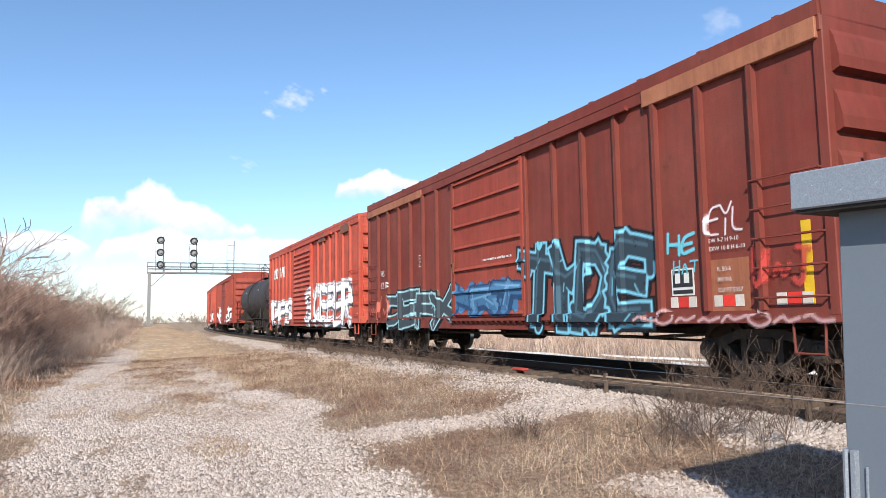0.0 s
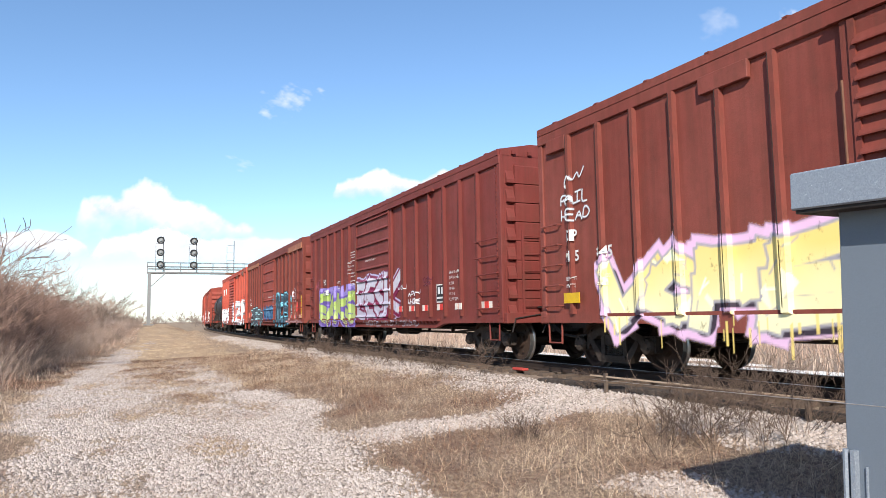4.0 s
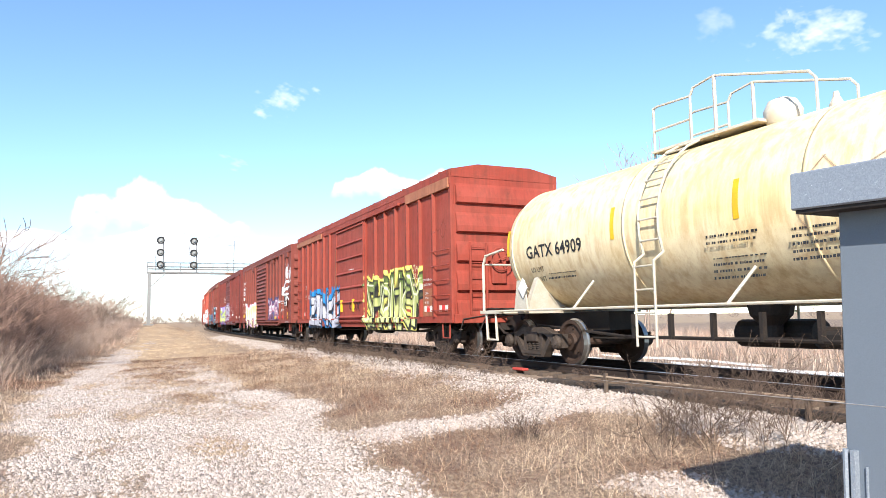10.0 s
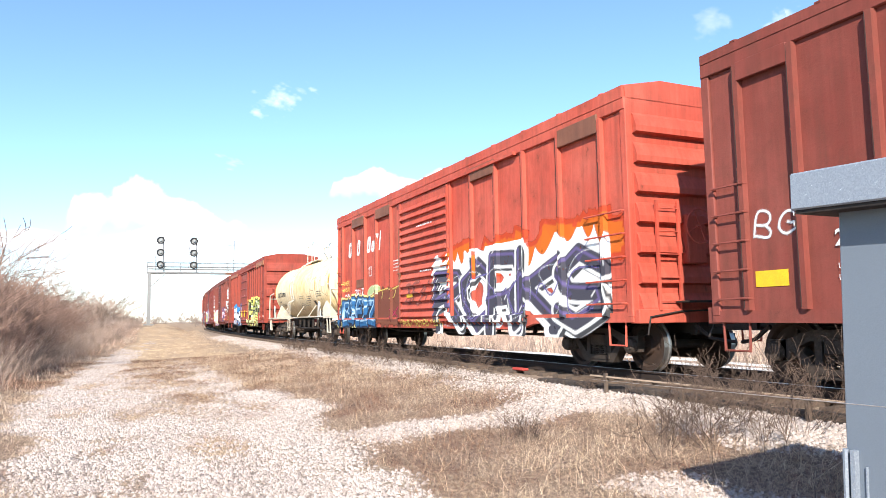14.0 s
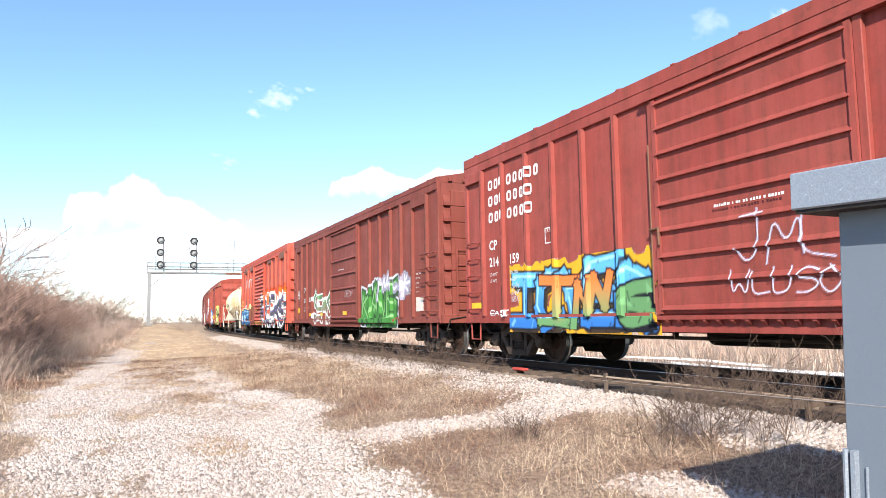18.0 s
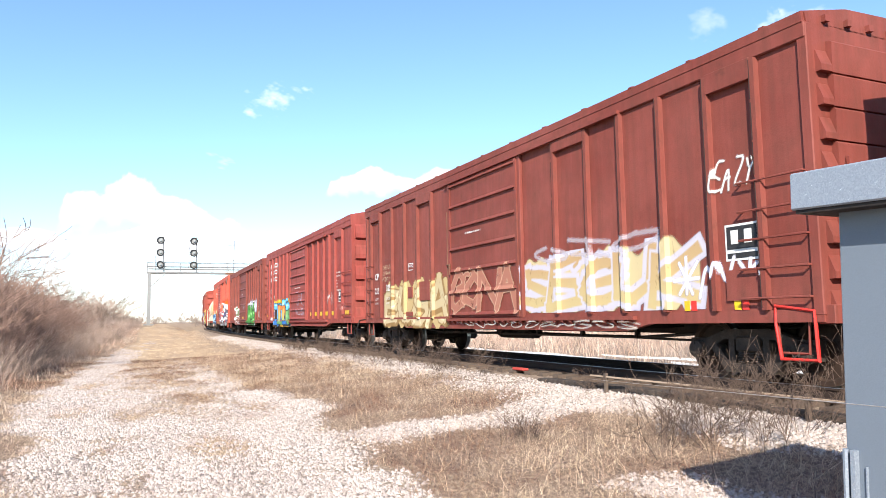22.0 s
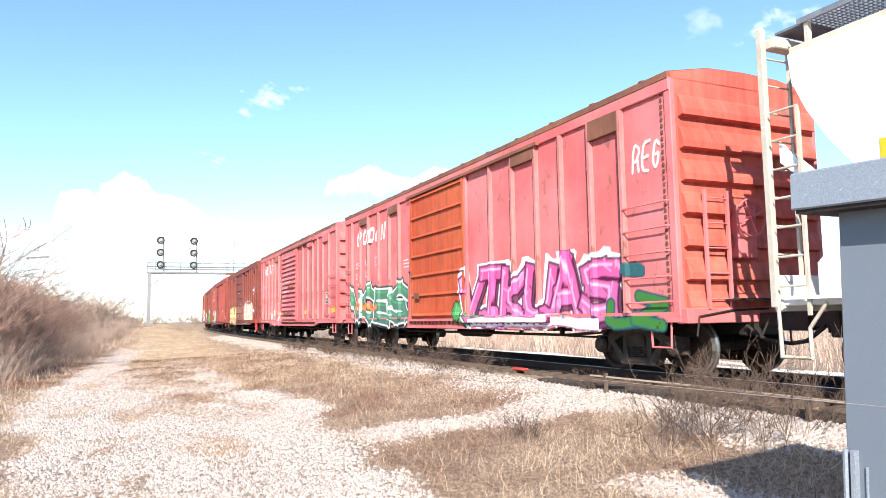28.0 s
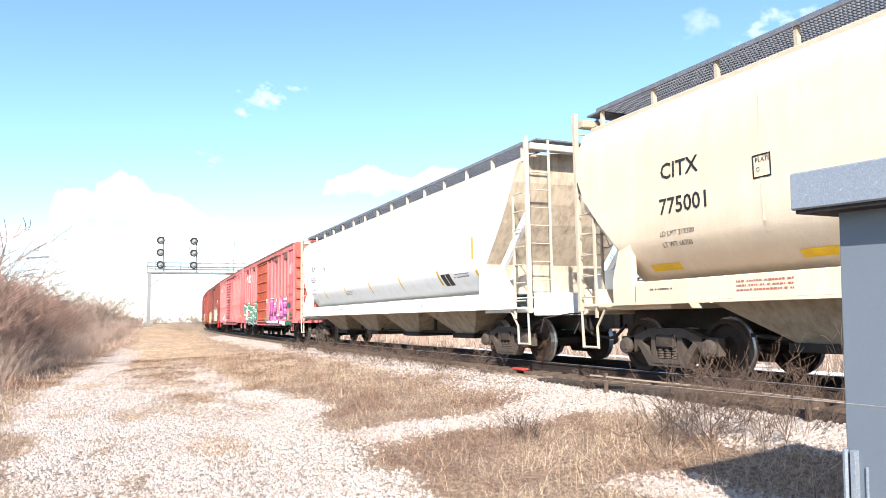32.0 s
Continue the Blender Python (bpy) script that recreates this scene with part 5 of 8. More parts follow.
def orange_large():
    car, skin = boxcar(37.8, "orange-red boxcar with large black and white lettering", ORANGE, door_style="narrow", ends="ribs", eave=4.43, ridge=4.72, tall=0.15, seed=5,
                       left_posts=(0.7, 1.9, 3.2, 4.3, 5.6), right_posts=(10.85, 12.0, 13.15, 14.4, 15.65),
                       plates=cover_plates(((1.92, 3.16, 4.02, 4.32), (4.34, 5.56, 4.02, 4.32), (10.88, 12.0, 4.02, 4.32), (14.44, 15.62, 4.0, 4.32)), RUSTPLATE))
    blocks(car, ((0.34, 0.62, 1.0), (0.3, 0.75, 1.0), (0.34, 0.1, 1.0), (0.3, 0.22, 0.66), (0.09, 0.12, 1.0), (0.1, 0.1, 1.15)), 1.25, 3.06, 0.52, M_WHITE, skin, 0.22)
    spray(car, "CUOUCO", 9.4, 16.0, 1.85, 2.62, (0.42, 0.1, 0.012), fat=0.22, rim=0, glow=0.1, halo=(0.4, 0.05, 0.02), seed=70, skin=skin, cover=0.8)
    spray(car, "RORKS", 8.95, 15.6, 0.6, 2.3, (0.016, 0.014, 0.028), line=(0.62, 0.62, 0.6), halo=(0.62, 0.62, 0.6), fat=0.17, rim=0.045, glow=0.1, flare=0.25, seed=71, skin=skin, square=False, shine=(0.09, 0.07, 0.16))
    spray(car, "SCSOSC", 9.3, 15.4, 0.75, 2.1, (0.6, 0.6, 0.6), fat=0.016, rim=0, seed=70, skin=skin, slant=0.2, cover=0.7)
    spray(car, "~C~O~C", 9.3, 15.4, 0.85, 2.0, (0.13, 0.11, 0.24), fat=0.03, rim=0, seed=69, skin=skin, cover=0.8)
    spray(car, "ABSEZZ", 0.15, 4.15, 0.7, 1.68, (0.02, 0.085, 0.19), line=(0.01, 0.014, 0.03), halo=(0.5, 0.42, 0.16), shine=(0.3, 0.42, 0.5), fat=0.13, rim=0.035, glow=0.05, seed=72, skin=skin)
    spray(car, "GO", 3.4, 4.5, 1.68, 2.0, (0.25, 0.32, 0.16), line=(0.55, 0.5, 0.3), fat=0.07, rim=0.02, seed=73, skin=skin)
    spray(car, "I", 4.25, 6.3, 0.72, 1.85, (0.14, 0.05, 0.03), fat=0.05, rim=0.0, patch=(0.13, 0.045, 0.03), seed=74, skin=skin)
    spray(car, "TJ", 4.3, 6.3, 1.5, 1.85, (0.6, 0.45, 0.12), fat=0.025, rim=0, seed=75, skin=skin)
    spray(car, "X", 5.6, 6.1, 0.95, 1.25, (0.35, 0.03, 0.08), fat=0.03, rim=0, seed=76, skin=skin)
    spray(car, "SEAY", 7.0, 9.0, 1.3, 2.0, (0.16, 0.06, 0.05), fat=0.06, rim=0, seed=77, skin=skin, cover=0.6)
    spray(car, "ROAD TRIPPIN 2011", 6.6, 9.3, 0.71, 0.92, (0.62, 0.48, 0.12), fat=0.018, rim=0, step=0.014, seed=78, skin=skin, slant=0.04)
    for k, w in enumerate(("SHEK", "ONEUS")):
        spray(car, w, 0.75, 1.5, 2.1 - k * 0.22, 2.28 - k * 0.22, (0.65, 0.5, 0.12), fat=0.018, rim=0, step=0.014, seed=79 + k, skin=skin)
    spray(car, "AA", 0.95, 1.55, 1.68, 1.85, (0.75, 0.75, 0.75), fat=0.02, rim=0, step=0.014, seed=81, skin=skin)
    spray(car, "20177", 2.1, 3.3, 1.7, 1.95, (0.75, 0.75, 0.75), fat=0.022, rim=0, step=0.016, seed=82, skin=skin)
    framed(car, skin, 3.5, 2.3, 0.24, 0.3, ["PLATE", "C"])
    plate(car, 2.2, 2.9, 1.98, 2.25, RUSTPLATE, skin, "patch_plate", 0.02)
    plate(car, 4.75, 5.5, 1.35, 1.8, RUSTPLATE, skin, "patch_plate", 0.02)
    bars(car, 5.7, 2.6, 4, M_WHITE, skin, 0.05, 0.5)
    bars(car, 7.8, 3.35, 1, M_WHITE, lambda a, b: skin(a, b) - 0.035, 0.06, 1.0)
    bars(car, 7.9, 2.15, 1, M_WHITE, lambda a, b: skin(a, b) - 0.035, 0.05, 0.8)
    plate(car, 7.0, 7.4, 1.5, 1.6, M_YELLOW, lambda a, b: skin(a, b) - 0.03, "reflector")


def dark_green():
    car, skin = boxcar(19.85, "dark brown boxcar with green and white sprayed lettering", DARKBROWN, ends="pockets", seed=6, left_posts=(0.62, 1.45, 2.45, 3.4, 4.35, 5.3),
                       right_posts=(10.88, 11.86, 12.82, 13.68, 14.56, 15.56), plates=cover_plates(((0.64, 1.42, 3.95, 4.2), (14.6, 15.54, 3.92, 4.2)), DARKBROWN))
    spray(car, "SEMS", 3.55, 6.25, 0.8, 2.0, (0.035, 0.12, 0.03), (0.1, 0.04, 0.03), line=(0.72, 0.74, 0.72), fat=0.1, rim=0.05, glow=0.03, seed=91, skin=skin, cover=0.92)
    spray(car, "KANE", 10.1, 13.2, 0.72, 2.05, (0.035, 0.13, 0.025), (0.05, 0.18, 0.04), line=(0.02, 0.05, 0.02), halo=(0.42, 0.43, 0.46), shine=(0.18, 0.34, 0.14), fat=0.19, rim=0.05, glow=0.07, seed=92, skin=skin)
    spray(car, "^~+", 11.5, 14.3, 1.5, 2.3, (0.5, 0.5, 0.58), fat=0.06, rim=0, glow=0.1, halo=(0.3, 0.28, 0.34), seed=93, skin=skin, cover=0.7)
    spray(car, "BG", 0.75, 1.4, 1.85, 2.2, (0.62, 0.62, 0.62), fat=0.022, rim=0, step=0.016, seed=94, skin=skin)
    spray(car, "DEON", 8.3, 9.2, 1.7, 1.95, (0.5, 0.5, 0.52), fat=0.014, rim=0, step=0.014, seed=95, skin=skin)
    lettering(car, "CP", 1.85, 2.12, 0.19, M_WHITE, skin, bold=0.006)
    lettering(car, "215", 1.85, 1.68, 0.19, M_WHITE, skin, bold=0.006)
    lettering(car, "212", 2.78, 1.7, 0.18, M_WHITE, skin, bold=0.006)
    data_block(car, skin, 1.87, 1.42, ["LD LMT", "LT WT"], 0.065, 0.13)
    lettering(car, "201", 2.7, 1.42, 0.065, M_WHITE, skin)
    framed(car, skin, 3.75, 2.0, 0.3, 0.2, ["PLATE C"])
    plate(car, 0.72, 1.2, 1.26, 1.46, M_YELLOW, skin, "reflector", 0.008)
    reflectors(car, skin, (2.78, 4.6, 8.0), 1.1)
    plate(car, 14.7, 15.2, 1.12, 1.5, M_PALE, skin, "primer_patch", 0.006)
    framed(car, skin, 13.9, 1.6, 0.4, 0.35, 2)
    data_block(car, skin, 14.75, 2.1, ["EXW 10-8 H", "EW 9-7 H", "IL 50-6", "IW 9-6", "IH 11-0"], 0.05, 0.12)
    bars(car, 7.4, 2.7, 1, M_WHITE, skin, 0.05, 0.8)


def russet_blue():
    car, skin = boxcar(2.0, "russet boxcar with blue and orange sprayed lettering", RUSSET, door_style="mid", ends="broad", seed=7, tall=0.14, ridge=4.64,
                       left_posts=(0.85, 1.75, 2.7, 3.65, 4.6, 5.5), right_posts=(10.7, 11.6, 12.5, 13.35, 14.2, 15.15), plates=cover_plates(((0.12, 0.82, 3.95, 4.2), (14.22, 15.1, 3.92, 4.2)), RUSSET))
    # the railway's name in three rows of plain blocks
    for u, z, spec in ((1.08, 3.68, 8), (1.08, 3.33, 7), (1.08, 2.97, 7)):
        blocks(car, tuple((0.16 + 0.03 * (k % 3 == 0), 0.08 + 0.05 * (k % 3 == 2), 1.0) for k in range(spec)), u, z, 0.22, M_WHITE, skin, 0.05)
    lettering(car, "CP", 1.08, 2.38, 0.21, M_WHITE, skin, bold=0.006)
    lettering(car, "214", 1.08, 2.02, 0.2, M_WHITE, skin, bold=0.006)
    lettering(car, "159", 1.92, 2.03, 0.2, M_WHITE, skin, bold=0.006)
    data_block(car, skin, 1.08, 1.81, ["LD LMT", "LT WT"], 0.075, 0.14)
    data_block(car, skin, 1.95, 1.81, ["201500", "66500"], 0.075, 0.14)
    spray(car, "ICYER", 2.1, 6.25, 0.68, 1.85, (0.09, 0.33, 0.58), (0.03, 0.14, 0.4), line=BLACK, halo=(0.55, 0.28, 0.02), shine=(0.25, 0.5, 0.62), fat=0.15, rim=0.035, glow=0.08, flare=0.15, seed=101, skin=skin)
    spray(car, "I^", 3.1, 5.2, 0.75, 1.7, (0.6, 0.16, 0.04), (0.12, 0.25, 0.1), line=BLACK, fat=0.1, rim=0.03, seed=102, skin=skin)
    spray(car, "E", 5.4, 6.2, 0.72, 1.6, (0.1, 0.22, 0.09), line=BLACK, halo=None, fat=0.12, rim=0.03, seed=103, skin=skin)
    for k, w in enumerate(("SAY", "JANK", "SBG")):
        spray(car, w, 2.0, 2.35, 1.5 - k * 0.13, 1.6 - k * 0.13, (0.62, 0.62, 0.62), fat=0.01, rim=0, step=0.012, seed=104 + k, skin=skin)
    spray(car, "EASI", 1.1, 1.9, 0.95, 1.1, (0.7, 0.7, 0.7), fat=0.016, rim=0, step=0.013, seed=108, skin=skin)
    spray(car, "JML", 7.9, 9.4, 1.55, 2.2, (0.5, 0.5, 0.62), fat=0.018, rim=0, step=0.018, seed=109, skin=skin)
    spray(car, "WLUSO", 7.8, 9.4, 1.12, 1.5, (0.56, 0.55, 0.66), fat=0.016, rim=0, step=0.016, seed=110, skin=skin)
    spray(car, "SOUPA", 10.3, 13.9, 1.25, 2.3, (0.42, 0.19, 0.15), fat=0.012, rim=0, step=0.018, seed=111, skin=skin, slant=0.0, cover=0.75)
    spray(car, "HK", 13.4, 13.95, 1.5, 1.95, (0.55, 0.42, 0.4), fat=0.014, rim=0, step=0.014, seed=112, skin=skin)
    spray(car, "FROVER", 14.4, 15.6, 1.25, 1.5, (0.5, 0.22, 0.2), fat=0.014, rim=0, step=0.014, seed=113, skin=skin)
    framed(car, skin, 3.3, 2.3, 0.24, 0.3, ["PLATE", "C"])
    plate(car, 0.2, 0.66, 1.12, 1.26, M_YELLOW, skin, "reflector", 0.008)
    for u in (10.12, 10.95, 11.8, 12.65, 13.6, 15.4):
        plate(car, u, u + 0.46, 1.1, 1.25, M_YELLOW, skin, "reflector", 0.008)
    data_block(car, skin, 14.35, 2.62, ["EXW 10-8 H 6-10", "EW 9-7 H 14-50", "IL 50-6", "IW 9-6", "IH 11-0", "CU FT 5337"], 0.065, 0.13)
    notice(car, 14.55, 1.58, skin, 0.9)
    bars(car, 7.6, 2.35, 1, M_WHITE, lambda a, b: skin(a, b) - 0.035, 0.05, 1.1)


def dark_cream():
    car, skin = boxcar(-15.93, "dark brown boxcar with cream blocks of paint", DARKBROWN, ends="pockets", seed=8, left_posts=(0.55, 1.4, 2.4, 3.4, 4.35, 5.3),
                       right_posts=(10.95, 11.95, 12.85, 13.78, 14.72, 15.53),
                       plates=cover_plates(((0.57, 1.38, 3.95, 4.2), (4.38, 5.28, 3.95, 4.2), (10.98, 11.92, 3.95, 4.2), (14.74, 15.5, 3.92, 4.2)), DARKBROWN))
    spray(car, "BUSA", 1.75, 6.2, 0.72, 1.95, (0.36, 0.29, 0.17), (0.4, 0.32, 0.19), line=(0.2, 0.12, 0.05), fat=0.12, rim=0.03, patch=(0.37, 0.27, 0.13), seed=121, skin=skin, cover=0.95)
    for u, z, w, h in ((3.6, 1.5, 0.3, 0.3), (4.4, 1.4, 0.7, 0.5), (3.3, 1.0, 0.6, 0.12)):
        plate(car, u, u + w, z, z + h, DARKBROWN, skin, "patch_plate", 0.03)
    spray(car, "SEGUK", 9.75, 14.45, 1.05, 2.0, (0.34, 0.22, 0.1), (0.38, 0.29, 0.13), line=(0.38, 0.36, 0.4), patch=(0.42, 0.34, 0.19), halo=(0.38, 0.35, 0.4), fat=0.1, rim=0.04, glow=0.05, seed=122, skin=skin)
    spray(car, "OIO", 10.0, 13.8, 1.9, 2.3, (0.5, 0.46, 0.5), fat=0.05, rim=0, glow=0.05, seed=123, skin=skin, cover=0.4)
    spray(car, "+^+", 13.9, 15.5, 1.1, 1.75, (0.62, 0.6, 0.68), fat=0.035, rim=0, step=0.018, seed=124, skin=skin)
    spray(car, "EAZY", 14.75, 15.45, 2.55, 3.0, (0.66, 0.64, 0.6), fat=0.022, rim=0, step=0.016, seed=125, skin=skin, slant=0.25)
    spray(car, "GONA", 6.5, 9.6, 1.05, 2.05, (0.22, 0.07, 0.05), line=(0.5, 0.3, 0.2), fat=0.1, rim=0.02, glow=0, seed=126, skin=skin, cover=0.75)
    for k, w in enumerate(("DEUS", "OUSAND", "FIFTH")):
        spray(car, w, 1.55, 2.35, 2.4 - k * 0.18, 2.54 - k * 0.18, (0.5, 0.36, 0.24), fat=0.014, rim=0, step=0.014, seed=127 + k, skin=skin)
    spray(car, "~N~VOOR~SOS", 7.0, 13.2, 0.7, 0.86, (0.5, 0.45, 0.4), fat=0.016, rim=0, step=0.016, seed=131, skin=skin, slant=0.02)
    lettering(car, "CP", 0.88, 2.13, 0.2, M_WHITE, skin, bold=0.006)
    lettering(car, "215", 0.88, 1.7, 0.19, M_WHITE, skin, bold=0.006)
    lettering(car, "325", 1.87, 1.76, 0.19, M_WHITE, skin, bold=0.006)
    data_block(car, skin, 0.9, 1.5, ["LD LMT", "LT WT"], 0.07, 0.13)
    data_block(car, skin, 1.85, 1.5, ["210 500", "67 500"], 0.07, 0.13)
    framed(car, skin, 3.6, 2.25, 0.35, 0.2, ["PLATE C"])
    notice(car, 14.9, 1.62, skin)
    plate(car, 14.9, 15.45, 1.1, 1.5, DARKBROWN, skin, "patch_plate", 0.03)
    for u in (14.1, 15.0):
        plate(car, u, u + 0.1, 0.98, 1.12, M_YELLOW, skin, "reflector")
        plate(car, u + 0.13, u + 0.23, 0.98, 1.12, M_RED, skin, "reflector")
    bars(car, 7.3, 2.85, 1, M_WHITE, skin, 0.05, 0.8)
    h = car["half"]
    step = rods([(h - 0.66, -1.52, 1.02), (h - 0.66, -1.53, 0.8), (h - 0.6, -1.53, 0.38), (h - 0.1, -1.53, 0.38), (h - 0.12, -1.53, 0.95), (h - 0.66, -1.53, 1.02)], 0.02)
    part("red_step", step, M_RED, car, "bright red painted sill step")


def faded_white():
    car, skin = boxcar(-33.66, "faded red boxcar with white block lettering and louvred door", PINK, rivets=True, post_paint=POST_WORN, roof_paint=RUSTPLATE, door_style="narrow", ends="ribs", eave=4.43, ridge=4.65, seed=9,
                       left_posts=(0.8, 1.72, 2.6, 3.55, 4.4, 5.35), right_posts=(10.84, 11.77, 12.68, 13.52, 14.39, 15.3),
                       plates=cover_plates(((1.74, 2.56, 4.0, 4.2), (11.8, 12.64, 4.0, 4.2), (14.42, 15.26, 3.95, 4.22)), PINK_B) + cover_plates(((4.42, 5.34, 3.95, 4.22),), TANROOF))
    blocks(car, RAIL_MARK, 1.08, 3.42, 0.5, M_WHITE, skin, 0.25)
    lettering(car, "CP", 1.06, 2.64, 0.2, M_WHITE, skin)
    lettering(car, "AA", 2.02, 2.68, 0.2, M_WHITE, skin)
    lettering(car, "211", 1.05, 2.28, 0.2, M_WHITE, skin)
    lettering(car, "055", 1.97, 2.3, 0.2, M_WHITE, skin)
    data_block(car, skin, 1.07, 2.08, ["LD LMT", "LT WT", "NEW"], 0.06, 0.15)
    data_block(car, skin, 2.0, 2.08, ["157000", "63000", "11-80"], 0.06, 0.15)
    spray(car, "FRANK", 2.9, 5.6, 1.2, 2.0, (0.6, 0.48, 0.44), fat=0.025, rim=0, seed=141, skin=skin, drips=True, cover=0.65)
    spray(car, "ITAI~LF", 2.95, 5.8, 0.66, 1.35, (0.72, 0.66, 0.66), fat=0.018, rim=0, step=0.018, seed=142, skin=skin)
    spray(car, "BYG", 0.2, 0.75, 2.3, 2.85, (0.1, 0.25, 0.42), fat=0.026, rim=0, step=0.016, seed=143, skin=skin)
    spray(car, "~OO~", 7.0, 9.2, 1.1, 1.4, (0.14, 0.05, 0.03), fat=0.07, rim=0, glow=0.1, seed=144, skin=skin, cover=0.6)
    spray(car, "~~", 8.0, 9.3, 2.35, 2.6, (0.1, 0.06, 0.02), fat=0.06, rim=0, glow=0.06, seed=145, skin=skin, cover=0.65)
    plate(car, 0.22, 0.66, 1.28, 1.48, M_YELLOW, skin, "reflector", 0.008)
    for u in (2.9, 5.5, 11.0, 13.05):
        plate(car, u, u + 0.48, 1.2, 1.34, M_YELLOW, skin, "reflector", 0.008)
    plate(car, 15.5, 16.05, 1.2, 1.42, M_YELLOW, skin, "reflector", 0.008)
    notice(car, 14.65, 1.55, skin, 0.9)
    for u0, u1 in ((11.8, 12.64), (4.42, 5.34), (14.42, 15.26)):
        plate(car, u0, u1, 1.08, 1.3, PINK_B, skin, "patch_plate", 0.03)
    framed(car, skin, 5.55, 2.3, 0.65, 0.5, ["SECURE", "BOTH HASPS", "BEFORE", "MOVING CAR"])
    framed(car, skin, 5.55, 2.9, 0.6, 0.16, 1)
    framed(car, skin, 5.55, 2.05, 0.6, 0.14, 1)
    bars(car, 7.6, 2.72, 1, M_WHITE, lambda a, b: skin(a, b) - 0.035, 0.06, 1.1)
    bars(car, 7.4, 2.25, 1, M_WHITE, lambda a, b: skin(a, b) - 0.035, 0.06, 1.2)
    bars(car, 1.4, 0.88, 1, M_WHITE, skin, 0.05, 1.0)


def faded_pink():
    car, skin = boxcar(-51.25, "faded red boxcar with an orange door and pink lettering", PINK_B, rivets=True, post_paint=POST_WORN, end_paint=END_RED, roof_paint=RUSTPLATE, door_paint=DOOR_ORANGE, door_style="wide", ends="ribs", eave=4.43, ridge=4.65, seed=10,
                       door=(6.2, 9.54), right_posts=(10.73, 11.68, 12.59, 13.44, 14.32, 15.15), left_posts=(0.8, 1.7, 2.5, 3.5, 4.45, 5.25),
                       plates=cover_plates(((11.7, 12.6, 3.98, 4.24), (14.34, 15.14, 3.9, 4.24), (1.72, 2.48, 4.0, 4.22), (4.47, 5.22, 4.0, 4.22)), RUSTPLATE))
    blocks(car, RAIL_MARK, 1.2, 3.35, 0.5, M_WHITE, skin, 0.25)
    lettering(car, "CP", 1.1, 2.62, 0.2, M_WHITE, skin)
    lettering(car, "AA", 2.05, 2.66, 0.2, M_WHITE, skin)
    lettering(car, "211", 1.1, 2.26, 0.2, M_WHITE, skin)
    lettering(car, "123", 2.02, 2.28, 0.2, M_WHITE, skin)
    data_block(car, skin, 1.1, 2.05, ["LD LMT", "LT WT"], 0.06, 0.14)
    data_block(car, skin, 2.05, 2.1, ["154000", "66000", "12-95"], 0.06, 0.14)
    framed(car, skin, 3.05, 2.6, 0.26, 0.28, ["PLATE", "F"])
    spray(car, "~^~", 8.9, 10.2, 0.75, 1.4, (0.05, 0.2, 0.06), fat=0.14, rim=0.02, glow=0.05, seed=150, skin=skin)
    spray(car, "VIKUAS", 9.3, 14.9, 0.72, 1.98, (0.42, 0.07, 0.2), (0.36, 0.11, 0.24), line=(0.06, 0.005, 0.03), halo=(0.6, 0.57, 0.57), shine=(0.5, 0.26, 0.38), fat=0.15, rim=0.035, glow=0.05, flare=0.1, seed=151, skin=skin)
    spray(car, "~~~", 9.8, 14.3, 0.68, 0.98, (0.72, 0.68, 0.7), line=(0.3, 0.06, 0.14), fat=0.1, rim=0.02, seed=152, skin=skin)
    spray(car, "LZ", 14.7, 15.95, 0.72, 1.25, (0.035, 0.13, 0.025), line=(0.012, 0.05, 0.09), fat=0.09, rim=0.03, seed=153, skin=skin)
    spray(car, "O", 15.0, 15.5, 1.5, 1.75, (0.02, 0.08, 0.09), fat=0.09, rim=0, seed=154, skin=skin)
    spray(car, "REG", 15.4, 16.05, 3.1, 3.6, (0.72, 0.68, 0.68), fat=0.03, rim=0, step=0.018, seed=155, skin=skin)
    spray(car, "VOES", 0.75, 5.7, 0.68, 2.0, (0.03, 0.12, 0.06), (0.03, 0.09, 0.07), line=(0.55, 0.53, 0.5), halo=(0.03, 0.05, 0.05), shine=(0.06, 0.2, 0.12), fat=0.16, rim=0.035, glow=0.06, seed=156, skin=skin)
    spray(car, "^~", 1.2, 3.2, 1.0, 1.6, (0.6, 0.16, 0.05), fat=0.08, rim=0, seed=157, skin=skin)
    bars(car, 5.5, 2.55, 3, M_WHITE, skin, 0.05, 0.55)
    plate(car, 6.6, 6.9, 1.45, 1.6, M_RUSTED, lambda a, b: skin(a, b) - 0.03, "patch_plate")


